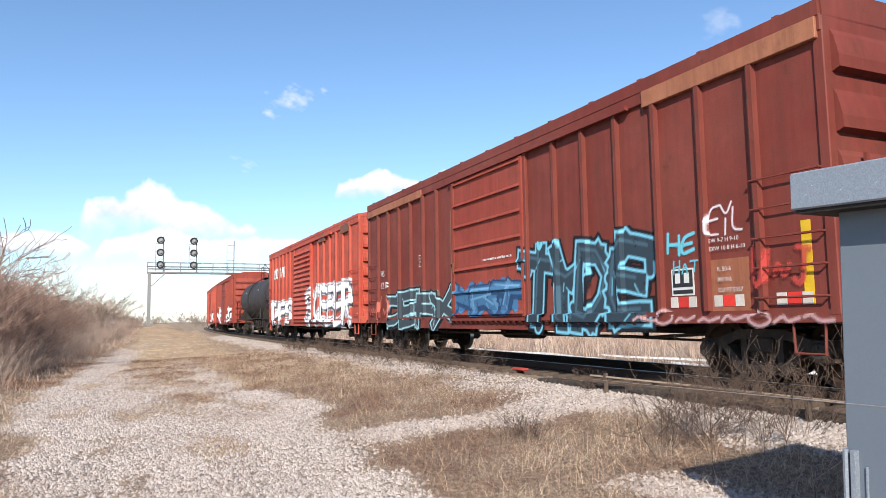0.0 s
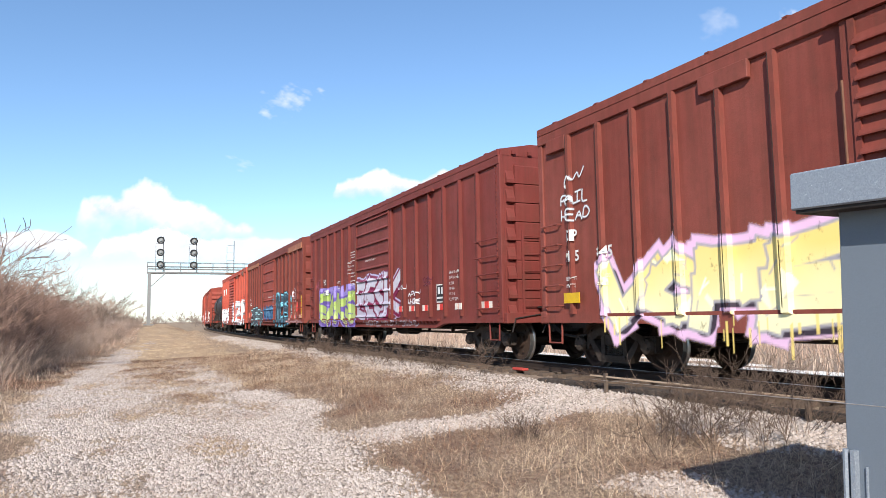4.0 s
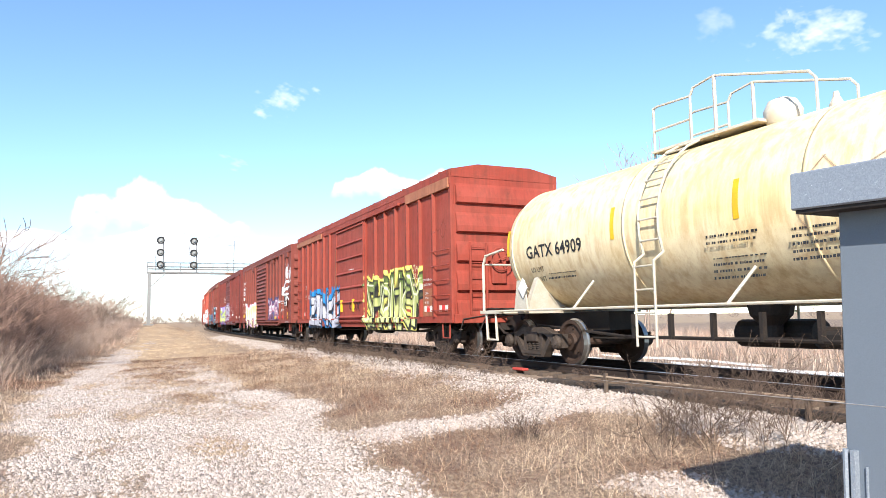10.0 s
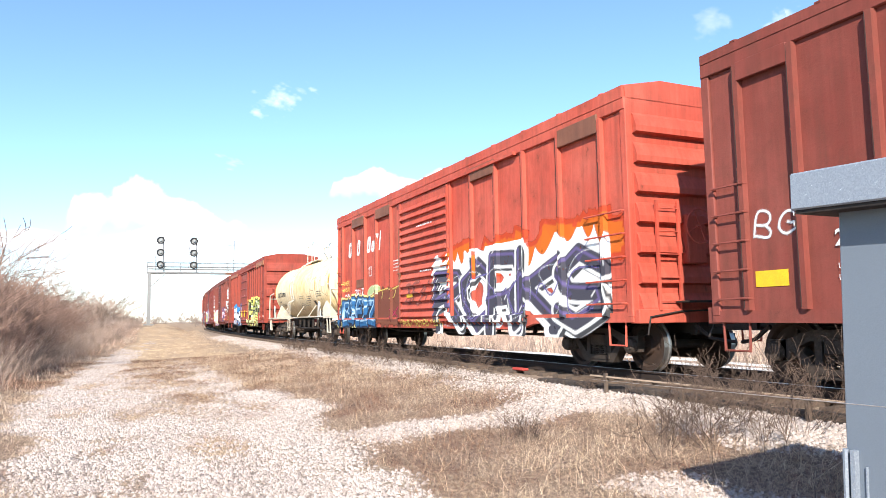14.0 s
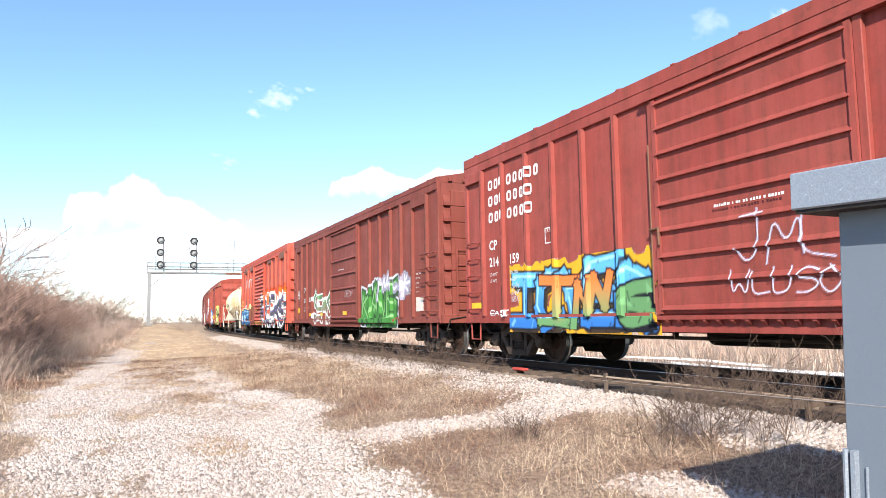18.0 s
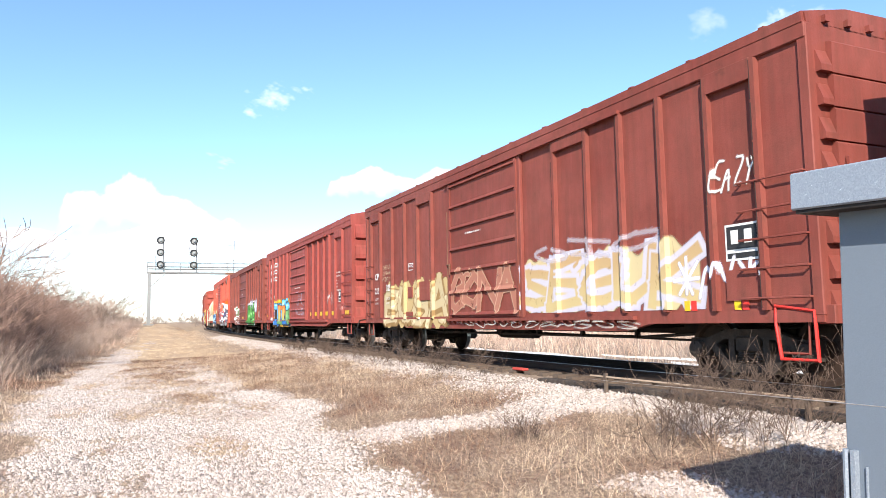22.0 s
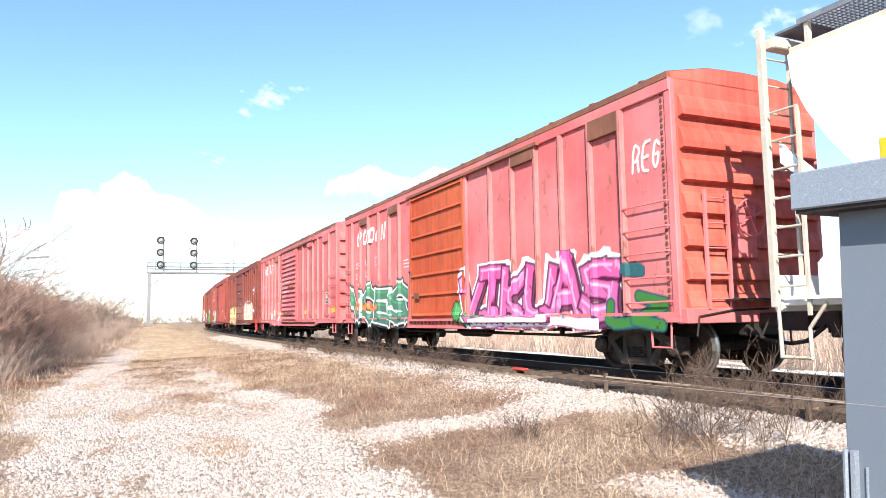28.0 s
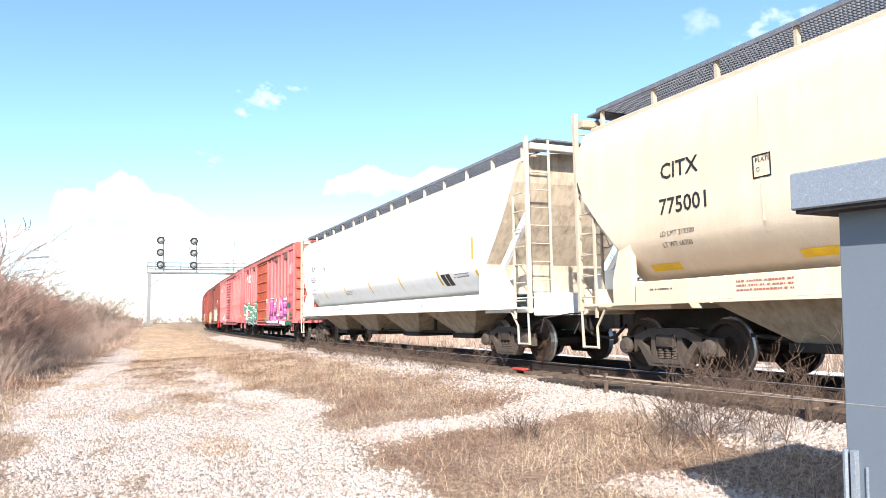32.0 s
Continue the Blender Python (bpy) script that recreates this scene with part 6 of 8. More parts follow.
def hoppers():
    car, skin = hopper(-69.05, "white covered hopper car with black lettering and roof walkway", HOPPER_W, bay_paint=BAY_GREY, fittings=M_CAPWHITE, ends=((1.9, 2.14, 2.63, 3.2, 3.7, 4.1), (1.75, 1.71, 1.2, 0.8, 0.55, 0.45)), web=(0.75, 2.1))
    lettering(car, "TILX", 2.25, 2.9, 0.22, M_BLACKP, skin)
    lettering(car, "56320", 2.28, 2.45, 0.22, M_BLACKP, skin)
    data_block(car, skin, 2.33, 2.12, ["LD LMT 217400", "LT WT 66600"], 0.07, 0.16, M_BLACKP)
    framed(car, skin, 4.12, 2.63, 0.28, 0.3, ["PLATE", "C"], M_BLACKP)
    for u, z0, z1 in ((1.6, 2.3, 2.75), (1.9, 1.55, 1.95), (4.2, 1.75, 2.1), (6.85, 1.75, 2.1), (9.6, 1.75, 2.1), (12.3, 1.75, 2.1), (15.0, 1.75, 2.1), (17.0, 2.25, 2.75), (17.1, 1.75, 2.0)):
        strip(car, skin, u, z0, z1)
    strip(car, skin, 15.2, 1.72, 2.0, 0.24, M_BLACKP, "inspection_panel")
    strip(car, skin, 15.48, 1.72, 2.0, 0.24, M_BLACKP, "inspection_panel")
    bars(car, 15.95, 1.95, 2, M_BLACKP, skin, 0.04, 0.8)
    bars(car, 7.0, 1.9, 3, M_BLACKP, skin, 0.03, 0.7)
    bars(car, 5.2, 1.34, 2, M_REDPRINT, skin, 0.035, 1.6)
    for k in range(5):
        spray(car, "SEN", 5.3 + k * 0.62, 5.8 + k * 0.62, 1.16, 1.36, (0.22, 0.22, 0.22), fat=0.009, rim=0, step=0.013, seed=161 + k, skin=skin)
    for u0, u1, word in ((10.5, 11.3, "SEN"), (11.9, 13.2, "~RAGE"), (13.7, 15.4, "WHIR~R"), (15.7, 16.9, "OYNO")):
        spray(car, word, u0, u1, 1.15, 1.39, (0.1, 0.1, 0.11), fat=0.012, rim=0, step=0.014, seed=170 + int(u0), skin=skin)
    spray(car, "DMKNS", 2.0, 2.7, 1.62, 1.8, (0.1, 0.1, 0.1), fat=0.01, rim=0, step=0.013, seed=163, skin=skin)
    car, skin = hopper(-89.97, "cream covered hopper car with black lettering", HOPPER_C, bay_paint=BAY_GREY, fittings=HOPPER_F)
    lettering(car, "CITX", 2.32, 2.92, 0.24, M_BLACKP, skin, bold=0.004)
    lettering(car, "775001", 2.27, 2.4, 0.24, M_BLACKP, skin, bold=0.004)
    data_block(car, skin, 2.25, 2.08, ["LD LMT 219300", "LT WT 66700"], 0.075, 0.16, M_BLACKP)
    framed(car, skin, 4.0, 2.62, 0.28, 0.3, ["PLATE", "C"], M_BLACKP)
    for u in (1.75, 4.4, 7.0):
        strip(car, skin, u, 1.6, 1.7, 0.62)
    bars(car, 3.6, 1.34, 3, M_REDPRINT, skin, 0.03, 0.9)
    bars(car, 1.95, 1.3, 1, M_BLACKP, skin, 0.035, 0.5)
    lettering(car, "E", 1.1, 1.25, 0.08, M_BLACKP, skin)


for build in (lead_cars, brown_tall, russet_green, dark_scrawl, redbrown_yellow, cream_tank, orange_large, dark_green, russet_blue, dark_cream, faded_white, faded_pink, hoppers):
    build()


# ---- ground ----
def line_y(x):
    """The middle of the track at x."""
    return TRACK_Y + np.where(x < -BEND_AT, (-x - BEND_AT) ** 2 * BEND * 0.5 * 1.02, 0.0)


def ground_z(x, y):
    w = y - line_y(x)
    z = np.interp(w, [-30, -9, -6.84, -3.84, -1.75, -1.3, 1.3, 1.8, 3.6, 9, 30], [-0.6, -0.62, -0.62, -0.5, -0.27, -0.235, -0.235, -0.3, -0.62, -0.7, -0.6])
    rise = np.clip((-x - 42) / 55, 0, 1) * np.clip((-w - 3.5) / 3, 0, 1) * np.clip(1.6 + x / 260, 0.2, 1)
    z = z + rise * 1.2
    near = np.clip(1 - np.hypot(x, y) / 60, 0, 1)
    z = z + near * 0.03 * (np.sin(x * 2.1 + y) * np.sin(y * 1.7 - x * 0.6)) * np.clip((-w - 1.6) / 0.8, 0, 1)
    return z


def soft(v, a, b):
    return np.clip((v - a) / (b - a), 0, 1)


def lane_left(x):
    """The lane's edge towards the thicket."""
    return np.interp(x, [-110, -97, -74, -53, -46, -28, -18, -14, -12, -6, 5], [3.2, 2.9, 1.9, 1.25, 0.4, -0.95, -1.55, -1.7, -1.2, -0.75, -0.7])


def lane_right(x):
    """The lane's edge towards the track."""
    return np.interp(x, [-60, -27, -16.5, -13.2, -12.3, -10.6, -8.8, -6.8, -5.8, 0], [3.2, 2.9, 2.9, 3.5, 3.6, 3.0, 2.85, 2.55, 2.45, 2.4])


def blotches(x, y):
    """Soft uneven patches, from -1 to 1."""
    return np.sin(x * 1.15 + 1.9 * np.sin(y * 1.6 + 0.4)) * np.sin(y * 2.3 - 0.7 * x + np.sin(x * 0.5)) * 0.75 + 0.25 * np.sin(x * 5.3 + 2 * np.sin(y * 3)) * np.sin(y * 6.1)


def gravel_share(x, y):
    """How much of the ground is bare stone at a place: the lane, the pad beside the track, the ballast."""
    w = y - line_y(x)
    wob = 0.16 * np.sin(x * 1.9) + 0.11 * np.sin(x * 4.7 + 1.3) + 0.1 * np.sin(y * 3.1 + x)
    left, right = lane_left(x), lane_right(x)
    lane = soft(y + wob * 0.8, left - 0.15, left + 0.4) * soft(right - y + wob * 0.8, -0.1, 0.35)
    # straw and dirt lie between the wheel tracks, more of it further along
    crown = soft(-x, 8, 18) * soft(1.15 + wob * 2.0 - np.abs(y - 1.3), -0.1, 0.7) * (0.8 + 0.3 * blotches(x * 0.6, y))
    lane = lane * (1 - crown)
    edge_side = soft(left + 1.3 - y, -0.3, 0.5)
    lane = lane * (1 - 0.95 * soft(-x, 15, 33) * (1 - edge_side)) * (1 - soft(-x, 44, 54))
    for cx, cy, rx, ry in ((-9.6, 1.15, 1.1, 0.45), (-19.6, -0.6, 1.2, 0.3), (-35.5, 1.8, 4.0, 0.5), (-13.5, 0.2, 1.0, 0.3), (-7.6, 0.2, 0.8, 0.22), (-15.5, 1.5, 1.6, 0.4)):
        lane = lane * (1 - 0.72 * soft(1.3 - np.hypot((x - cx) / rx, (y - cy) / ry) + wob, 0, 0.7))
    strip = soft(x + wob, -9.9, -9.2) * soft(-8.2 - x + wob * 1.5, 0, 0.5) * soft(y, 2.6, 3.0)
    pad = soft(x + 0.55 * (y - 5.6) + wob * 1.5, -10.2, -9.4) * soft(y + 0.3 * wob - np.interp(x, [-9, -7.2, -5.6, -5, 3], [5.2, 6.4, 6.25, 6.05, 5.8]), 0, 0.5)
    corner = soft(x + wob * 0.8, -5.15, -4.8) * soft(y + wob * 0.6, 3.85, 4.2) * soft(5.2 - y + wob, 0, 0.6)
    ballast = soft(w + wob * 0.9, -3.1, -2.3) * soft(2.7 - w, 0, 0.6) * np.clip(0.45 + 0.35 * blotches(x * 0.8, y * 1.4) - 0.15 * soft(-x, 24, 60) + 0.45 * soft(x, -14, -10), 0, 1)
    ballast = ballast * (1 - 0.7 * soft(1.75 - np.abs(w), 0, 0.3))
    lane = lane * (1 - 0.6 * soft(blotches(x, y), 0.1, 0.6))
    near = soft(-1.5 - w, 0, 0.4)
    return np.clip(np.maximum(ballast, near * np.maximum.reduce([lane, strip, pad, corner])), 0, 1)


def trodden(x, y):
    """Where wheels and feet have worn the grass to bright straw and dirt."""
    left = lane_left(x)
    mid = np.interp(x, [-97, -60, -30, -20, -9, -4], [7.5, 6.6, 5.0, 3.8, 3.0, 2.8])
    worn = soft(y, left - 0.1, left + 0.3) * soft(mid - y + 0.4 * np.sin(x * 0.9), 0, 1.2) * (0.8 + 0.35 * blotches(x * 0.35, y * 0.8))
    return np.clip(np.maximum(worn * soft(x, -112, -95), 0.45 * soft(-x, 85, 105)), 0, 1)


def axis(dense_lo, dense_hi, step, far):
    a = list(np.arange(dense_lo, dense_hi, step))
    v, d = dense_lo, step
    lo = []
    while v > -far:
        d *= 1.22
        v -= d
        lo.append(v)
    v, d = dense_hi, step
    hi = [dense_hi]
    while v < far:
        d *= 1.22
        v += d
        hi.append(v)
    return np.array(lo[::-1] + a + hi)


def ground_material():
    m, t, b = nodes("stony_ground")
    at = t.nodes.new("ShaderNodeAttribute")
    at.attribute_name = "stone"
    vor = nd(t, "TexVoronoi", Scale=22.0)
    c = t.nodes.new("ShaderNodeTexCoord")
    t.links.new(c.outputs["Object"], vor.inputs["Vector"])
    grey = mixc(t, ramp(t, vor.outputs["Color"], 0.1, 0.9), (0.21, 0.17, 0.143), (0.45, 0.375, 0.33))
    grey = mixc(t, ramp(t, vor.outputs["Distance"], 0.35, 0.7), grey, (0.13, 0.11, 0.1))
    dust = tex(t, 0.9, detail=6.0)
    grey = mixc(t, mul(t, ramp(t, dust, 0.42, 0.7), 0.5), grey, (0.4, 0.3, 0.2))
    clod = tex(t, 3.2, detail=8.0, rough=0.75)
    grey = mixc(t, mul(t, ramp(t, clod, 0.5, 0.64), 0.6), grey, (0.2, 0.15, 0.115))
    straw = tex(t, 14.0, (1, 1, 1), 6.0, 0.7)
    worn = t.nodes.new("ShaderNodeAttribute")
    worn.attribute_name = "trodden"
    soil = mixc(t, ramp(t, straw, 0.35, 0.65), (0.46, 0.31, 0.165), (0.8, 0.6, 0.345))
    wild = mixc(t, ramp(t, straw, 0.4, 0.68), (0.11, 0.068, 0.05), (0.46, 0.34, 0.23))
    litter = mixc(t, ramp(t, tex(t, 2.4, (0.5, 1, 1), 8.0, 0.75), 0.42, 0.6), soil, (0.36, 0.24, 0.15))
    soil = mixc(t, worn.outputs["Fac"], wild, litter)
    soil = mixc(t, mul(t, ramp(t, tex(t, 0.35, detail=8.0, rough=0.7), 0.42, 0.62), 0.45), soil, (0.27, 0.175, 0.11))
    col = mixc(t, at.outputs["Fac"], soil, grey)
    t.links.new(col, b.inputs["Base Color"])
    b.inputs["Roughness"].default_value = 0.95
    add = t.nodes.new("ShaderNodeMath")
    add.operation = "ADD"
    t.links.new(vor.outputs["Distance"], add.inputs[0])
    t.links.new(straw, add.inputs[1])
    bump(t, b, add.outputs[0], 0.7, 0.03)
    return m


M_GROUND = ground_material()


def ground():
    xs, ys = axis(-70, 12, 0.35, 4200), axis(-8, 16, 0.3, 4200)
    X, Y = np.meshgrid(xs, ys)
    Z = ground_z(X, Y)
    g = gravel_share(X, Y)
    n, m = X.shape
    idx = np.arange(n * m).reshape(n, m)
    quads = np.stack([idx[:-1, :-1], idx[:-1, 1:], idx[1:, 1:], idx[1:, :-1]], -1).reshape(-1, 4)
    me = bpy.data.meshes.new("ground")
    me.from_pydata(np.stack([X, Y, Z], -1).reshape(-1, 3).tolist(), [], quads.tolist())
    at = me.attributes.new("stone", "FLOAT", "POINT")
    at.data.foreach_set("value", g.ravel().astype(np.float32))
    at = me.attributes.new("trodden", "FLOAT", "POINT")
    at.data.foreach_set("value", trodden(X, Y).ravel().astype(np.float32))
    ob = put("ground", me, M_GROUND, smooth=True)
    tagged(ob, "gravel lane and dry winter grass beside the railway", "ground", kind="structure")


ground()

def stone_material():
    m, t, b = nodes("limestone_chips")
    g = t.nodes.new("ShaderNodeNewGeometry")
    r = t.nodes.new("ShaderNodeValToRGB")
    r.color_ramp.elements[0].color, r.color_ramp.elements[1].color = (0.15, 0.11, 0.088, 1), (0.58, 0.495, 0.44, 1)
    e = r.color_ramp.elements.new(0.5)
    e.color = (0.415, 0.345, 0.3, 1)
    t.links.new(g.outputs["Random Per Island"], r.inputs[0])
    c = mixc(t, ramp(t, tex(t, 60.0), 0.35, 0.7), r.outputs[0], (0.42, 0.35, 0.3))
    t.links.new(c, b.inputs["Base Color"])
    b.inputs["Roughness"].default_value = 0.9
    return m


M_STONE = stone_material()


def scatter_mesh(name, base_v, base_f, centres, scales, spins, material, tilt=None):
    """Many small copies of one form, joined into one mesh."""
    nv = len(base_v)
    c, s = np.cos(spins), np.sin(spins)
    v = base_v[None] * scales[:, None, :]
    x = v[..., 0] * c[:, None] - v[..., 1] * s[:, None]
    y = v[..., 0] * s[:, None] + v[..., 1] * c[:, None]
    z = v[..., 2]
    if tilt is not None:
        x = x + z * tilt[:, :1]
        y = y + z * tilt[:, 1:2]
    co = np.stack([x, y, z], -1) + centres[:, None, :]
    f = (base_f[None] + (np.arange(len(centres)) * nv)[:, None, None]).reshape(-1, base_f.shape[1])
    me = bpy.data.meshes.new(name)
    me.vertices.add(co.shape[0] * nv)
    me.vertices.foreach_set("co", co.astype(np.float32).ravel())
    k = f.shape[1]
    me.loops.add(f.size)
    me.loops.foreach_set("vertex_index", f.astype(np.int32).ravel())
    me.polygons.add(len(f))
    me.polygons.foreach_set("loop_start", np.arange(0, f.size, k, dtype=np.int32))
    me.update(calc_edges=True)
    return put(name, me, material)


def spots(rng, n, x0, x1, y0, y1, near=1.0):
    """Random places, thicker towards the eye."""
    u = rng.random(n)
    x = x1 + (x0 - x1) * u ** near
    y = y0 + (y1 - y0) * rng.random(n)
    return x, y


def stones():
    rng = np.random.default_rng(5)
    # a chip with a broken flat on top, open below where it is bedded
    chip = np.array([[1, 0, -0.3], [0.3, 0.95, -0.35], [-0.8, 0.55, -0.3], [-0.75, -0.6, -0.35], [0.35, -0.9, -0.3], [0.5, 0.05, 0.7], [-0.25, 0.45, 0.85], [-0.15, -0.5, 0.6]])
    faces = np.array([[0, 1, 5], [1, 6, 5], [1, 2, 6], [2, 3, 6], [3, 7, 6], [3, 4, 7], [4, 0, 5], [4, 5, 7], [5, 6, 7]])
    x, y = spots(rng, 330000, -62, -3.2, -2.4, 8.2, 2.3)
    # where stone lies bare, in the part of the ground that faces the lane
    keep = (gravel_share(x, y) > rng.random(len(x)) * 0.9 + 0.04) & (np.abs(y - line_y(x)) > 1.5)
    keep &= np.abs(np.degrees(np.arctan2(y, -x)) - 24.7) < 36
    x, y = x[keep], y[keep]
    d = np.hypot(x, y)
    s = rng.uniform(0.008, 0.025, (len(x), 1)) * (0.9 + d[:, None] * 0.024)
    sc = s * rng.uniform(0.65, 1.3, (len(x), 3)) * np.array([1, 1, 0.8])
    ob = scatter_mesh("gravel", chip, faces, np.stack([x, y, ground_z(x, y) + s[:, 0] * 0.2], -1), sc, rng.uniform(0, 6.28, len(x)), M_STONE, rng.normal(0, 0.35, (len(x), 2)))
    tagged(ob, "loose pale grey limestone gravel", "gravel", kind="stuff")


stones()


def straw_material(name, tones, dull):
    m, t, b = nodes(name)
    g = t.nodes.new("ShaderNodeNewGeometry")
    r = t.nodes.new("ShaderNodeValToRGB")
    r.color_ramp.elements[0].color, r.color_ramp.elements[1].color = (*tones[0], 1), (*tones[2], 1)
    e = r.color_ramp.elements.new(0.45)
    e.color = (*tones[1], 1)
    t.links.new(g.outputs["Random Per Island"], r.inputs[0])
    dead = mixc(t, ramp(t, tex(t, 0.8, detail=4.0), 0.42, 0.62), r.outputs[0], dull, "MULTIPLY")
    t.links.new(dead, b.inputs["Base Color"])
    b.inputs["Roughness"].default_value = 0.8
    return m


M_STRAW, M_STRAW_PALE = straw_material("dry_grass", ((0.06, 0.036, 0.028), (0.3, 0.195, 0.135), (0.75, 0.57, 0.39)), (0.45, 0.3, 0.26)), straw_material("pale_dry_grass", ((0.26, 0.18, 0.13), (0.56, 0.42, 0.28), (0.82, 0.66, 0.46)), (0.8, 0.68, 0.6))
M_TALL = straw_material("tall_dry_grass", ((0.26, 0.185, 0.145), (0.54, 0.4, 0.31), (0.78, 0.62, 0.48)), (0.8, 0.64, 0.57))
BLADE = np.array([[-0.5, 0, 0], [0.5, 0, 0], [-0.36, 0.2, 0.55], [0.36, 0.2, 0.55], [0, 0.75, 1.0]])
BLADE_F = np.array([[0, 1, 3], [0, 3, 2], [2, 3, 4]])


def grass():
    rng = np.random.default_rng(11)
    # kind, how many, stretch of ground, heights, widths, lean, finish, label
    for name, n, (x0, x1, y0, y1), tall, wide, lean, mt, label in (
            ("dry_grass", 360000, (-32, -3.0, -3.2, 7.4), (0.015, 0.085), (0.0016, 0.0042), 3.6, M_STRAW, "matted dry straw-coloured winter grass"),
            ("dry_grass", 90000, (-110, -17, -9, 13), (0.035, 0.12), (0.0022, 0.005), 2.6, M_STRAW_PALE, "dry straw-coloured winter grass further off"),
            ("tall_grass", 52000, (-100, -8, -9.5, 3.5), (0.25, 0.85), (0.0022, 0.005), 0.6, M_TALL, "tall dry brown grass along the lane"),
            ("dry_grass", 9000, (-24, -3.2, 2.2, 7.4), (0.06, 0.2), (0.0016, 0.0036), 2.2, M_STRAW_PALE, "loose pale straw stalks"),
            ("dead_stalks", 7000, (-30, -3.5, 2.4, 7.6), (0.12, 0.42), (0.0016, 0.0032), 0.4, M_STRAW, "thin upright dead weed stalks"),
            ("dry_grass", 26000, (-60, 6, 14.5, 40), (0.3, 0.9), (0.0025, 0.0065), 0.5, M_TALL, "tall dry grass beyond the track")):
        x, y = spots(rng, n, x0, x1, y0, y1, 1.5)
        g = gravel_share(x, y)
        w = y - line_y(x)
        patch = 0.5 + 0.5 * np.sin(x * 1.3 + 2 * np.sin(y * 0.9)) * np.sin(y * 1.7 + x * 0.4)
        keep = (g < rng.random(len(x)) ** 1.4 * 0.95 * (0.35 + patch)) & (np.abs(w) > 2.2) & ((w < 0) | (w > 5))
        back = lane_left(x) - y
        if n == 90000:
            keep &= rng.random(len(x)) > 0.4 * trodden(x, y)
        if name == "tall_grass":
            keep = back > 0.15 - 0.3 * rng.random(len(x))
        keep &= np.abs(np.degrees(np.arctan2(y, -x)) - 24.7) < 40
        x, y, back = x[keep], y[keep], back[keep]
        k = len(x)
        h = rng.uniform(*tall, k)
        if name == "tall_grass":
            h *= np.clip(back / 1.7, 0.18, 1) * np.interp(x, [-95, -45, -10], [1.5, 1.2, 0.9])
        wd = rng.uniform(*wide, k) * (1 + np.hypot(x, y) * (0.075 if name == "tall_grass" else 0.05))
        sc = np.stack([wd, h * rng.uniform(0.3, 1.4, k), h], -1)
        tilt = rng.normal(0, lean * 0.45, (k, 2))
        ob = scatter_mesh(name, BLADE, BLADE_F, np.stack([x, y, ground_z(x, y) - 0.006], -1), sc, rng.uniform(0, 6.28, k), mt, tilt)
        tagged(ob, label, "grass", kind="stuff")


grass()

# ---- track ----
M_OLD_TIMBER = surface("old_dark_timber", (0.05, 0.038, 0.032), (0.11, 0.085, 0.066), 3.0, 0.9, stretch=(6, 1, 1), bump_by=0.5)
M_TIE = surface("creosoted_timber", (0.1, 0.07, 0.052), (0.19, 0.14, 0.105), 3.0, 0.9, stretch=(1, 6, 1), bump_by=0.5)
M_RAIL = surface("rusty_rail", (0.055, 0.036, 0.028), (0.035, 0.026, 0.022), 3.0, 0.75, 0.3)
M_RAILTOP = surface("polished_rail", (0.4, 0.39, 0.39), (0.28, 0.27, 0.27), 6.0, 0.42, 0.8)


def track():
    tr = new("track")
    tagged(tr, "railway track with rusty rails on dark timber ties", "track", kind="structure")
    s_vals = list(np.arange(-230, 330, 2.5))
    for side, off in ((-1, -0.755), (1, 0.755)):
        sec = [(-0.07, -0.17), (0.07, -0.17), (0.065, -0.15), (0.012, -0.13), (0.012, -0.045), (0.035, -0.03), (0.035, -0.004), (-0.035, -0.004), (-0.035, -0.03), (-0.012, -0.045), (-0.012, -0.13), (-0.065, -0.15)]
        for nm, prof, mt in (("rail", sec, M_RAIL), ("rail_head", [(-0.033, -0.006), (0.033, -0.006), (0.031, 0.0), (-0.031, 0.0)], M_RAILTOP)):
            bm = bmesh.new()
            rings = []
            for s in s_vals:
                ring = []
                for p, z in prof:
                    q, _ = on_track(s, TRACK_Y + off + p)
                    ring.append(bm.verts.new((q.x, q.y, z)))
                rings.append(ring)
            n = len(prof)
            for a, b in zip(rings, rings[1:]):
                for i in range(n):
                    bm.faces.new((a[i], a[(i + 1) % n], b[(i + 1) % n], b[i]))
            bmesh.ops.recalc_face_normals(bm, faces=bm.faces)
            part(nm, bm, mt, tr)
    rng = random.Random(3)
    tie = None
    far = bmesh.new()
    s = -40.0
    while s < 150:
        q, a = on_track(s + rng.uniform(-0.03, 0.03))
        if -4 < s < 60:
            if tie is None:
                tie = part("tie", boxed(-0.11, 0.11, -1.3, 1.3, -0.3, -0.165, bevel=0.01), M_TIE, tr)
                tie.location, tie.rotation_euler = (q.x, q.y, 0), (0, 0, -a)
            else:
                again(tie, (q.x, q.y + rng.uniform(-0.05, 0.05), rng.uniform(-0.015, 0.0))).rotation_euler = (0, 0, -a + rng.uniform(-0.02, 0.02))
        else:
            box(far, q.x - 0.11, q.x + 0.11, q.y - 1.3, q.y + 1.3, -0.3, -0.165)
        s += 0.52
    tagged(part("tie_row", far, M_TIE, tr), kind="stuff")


track()

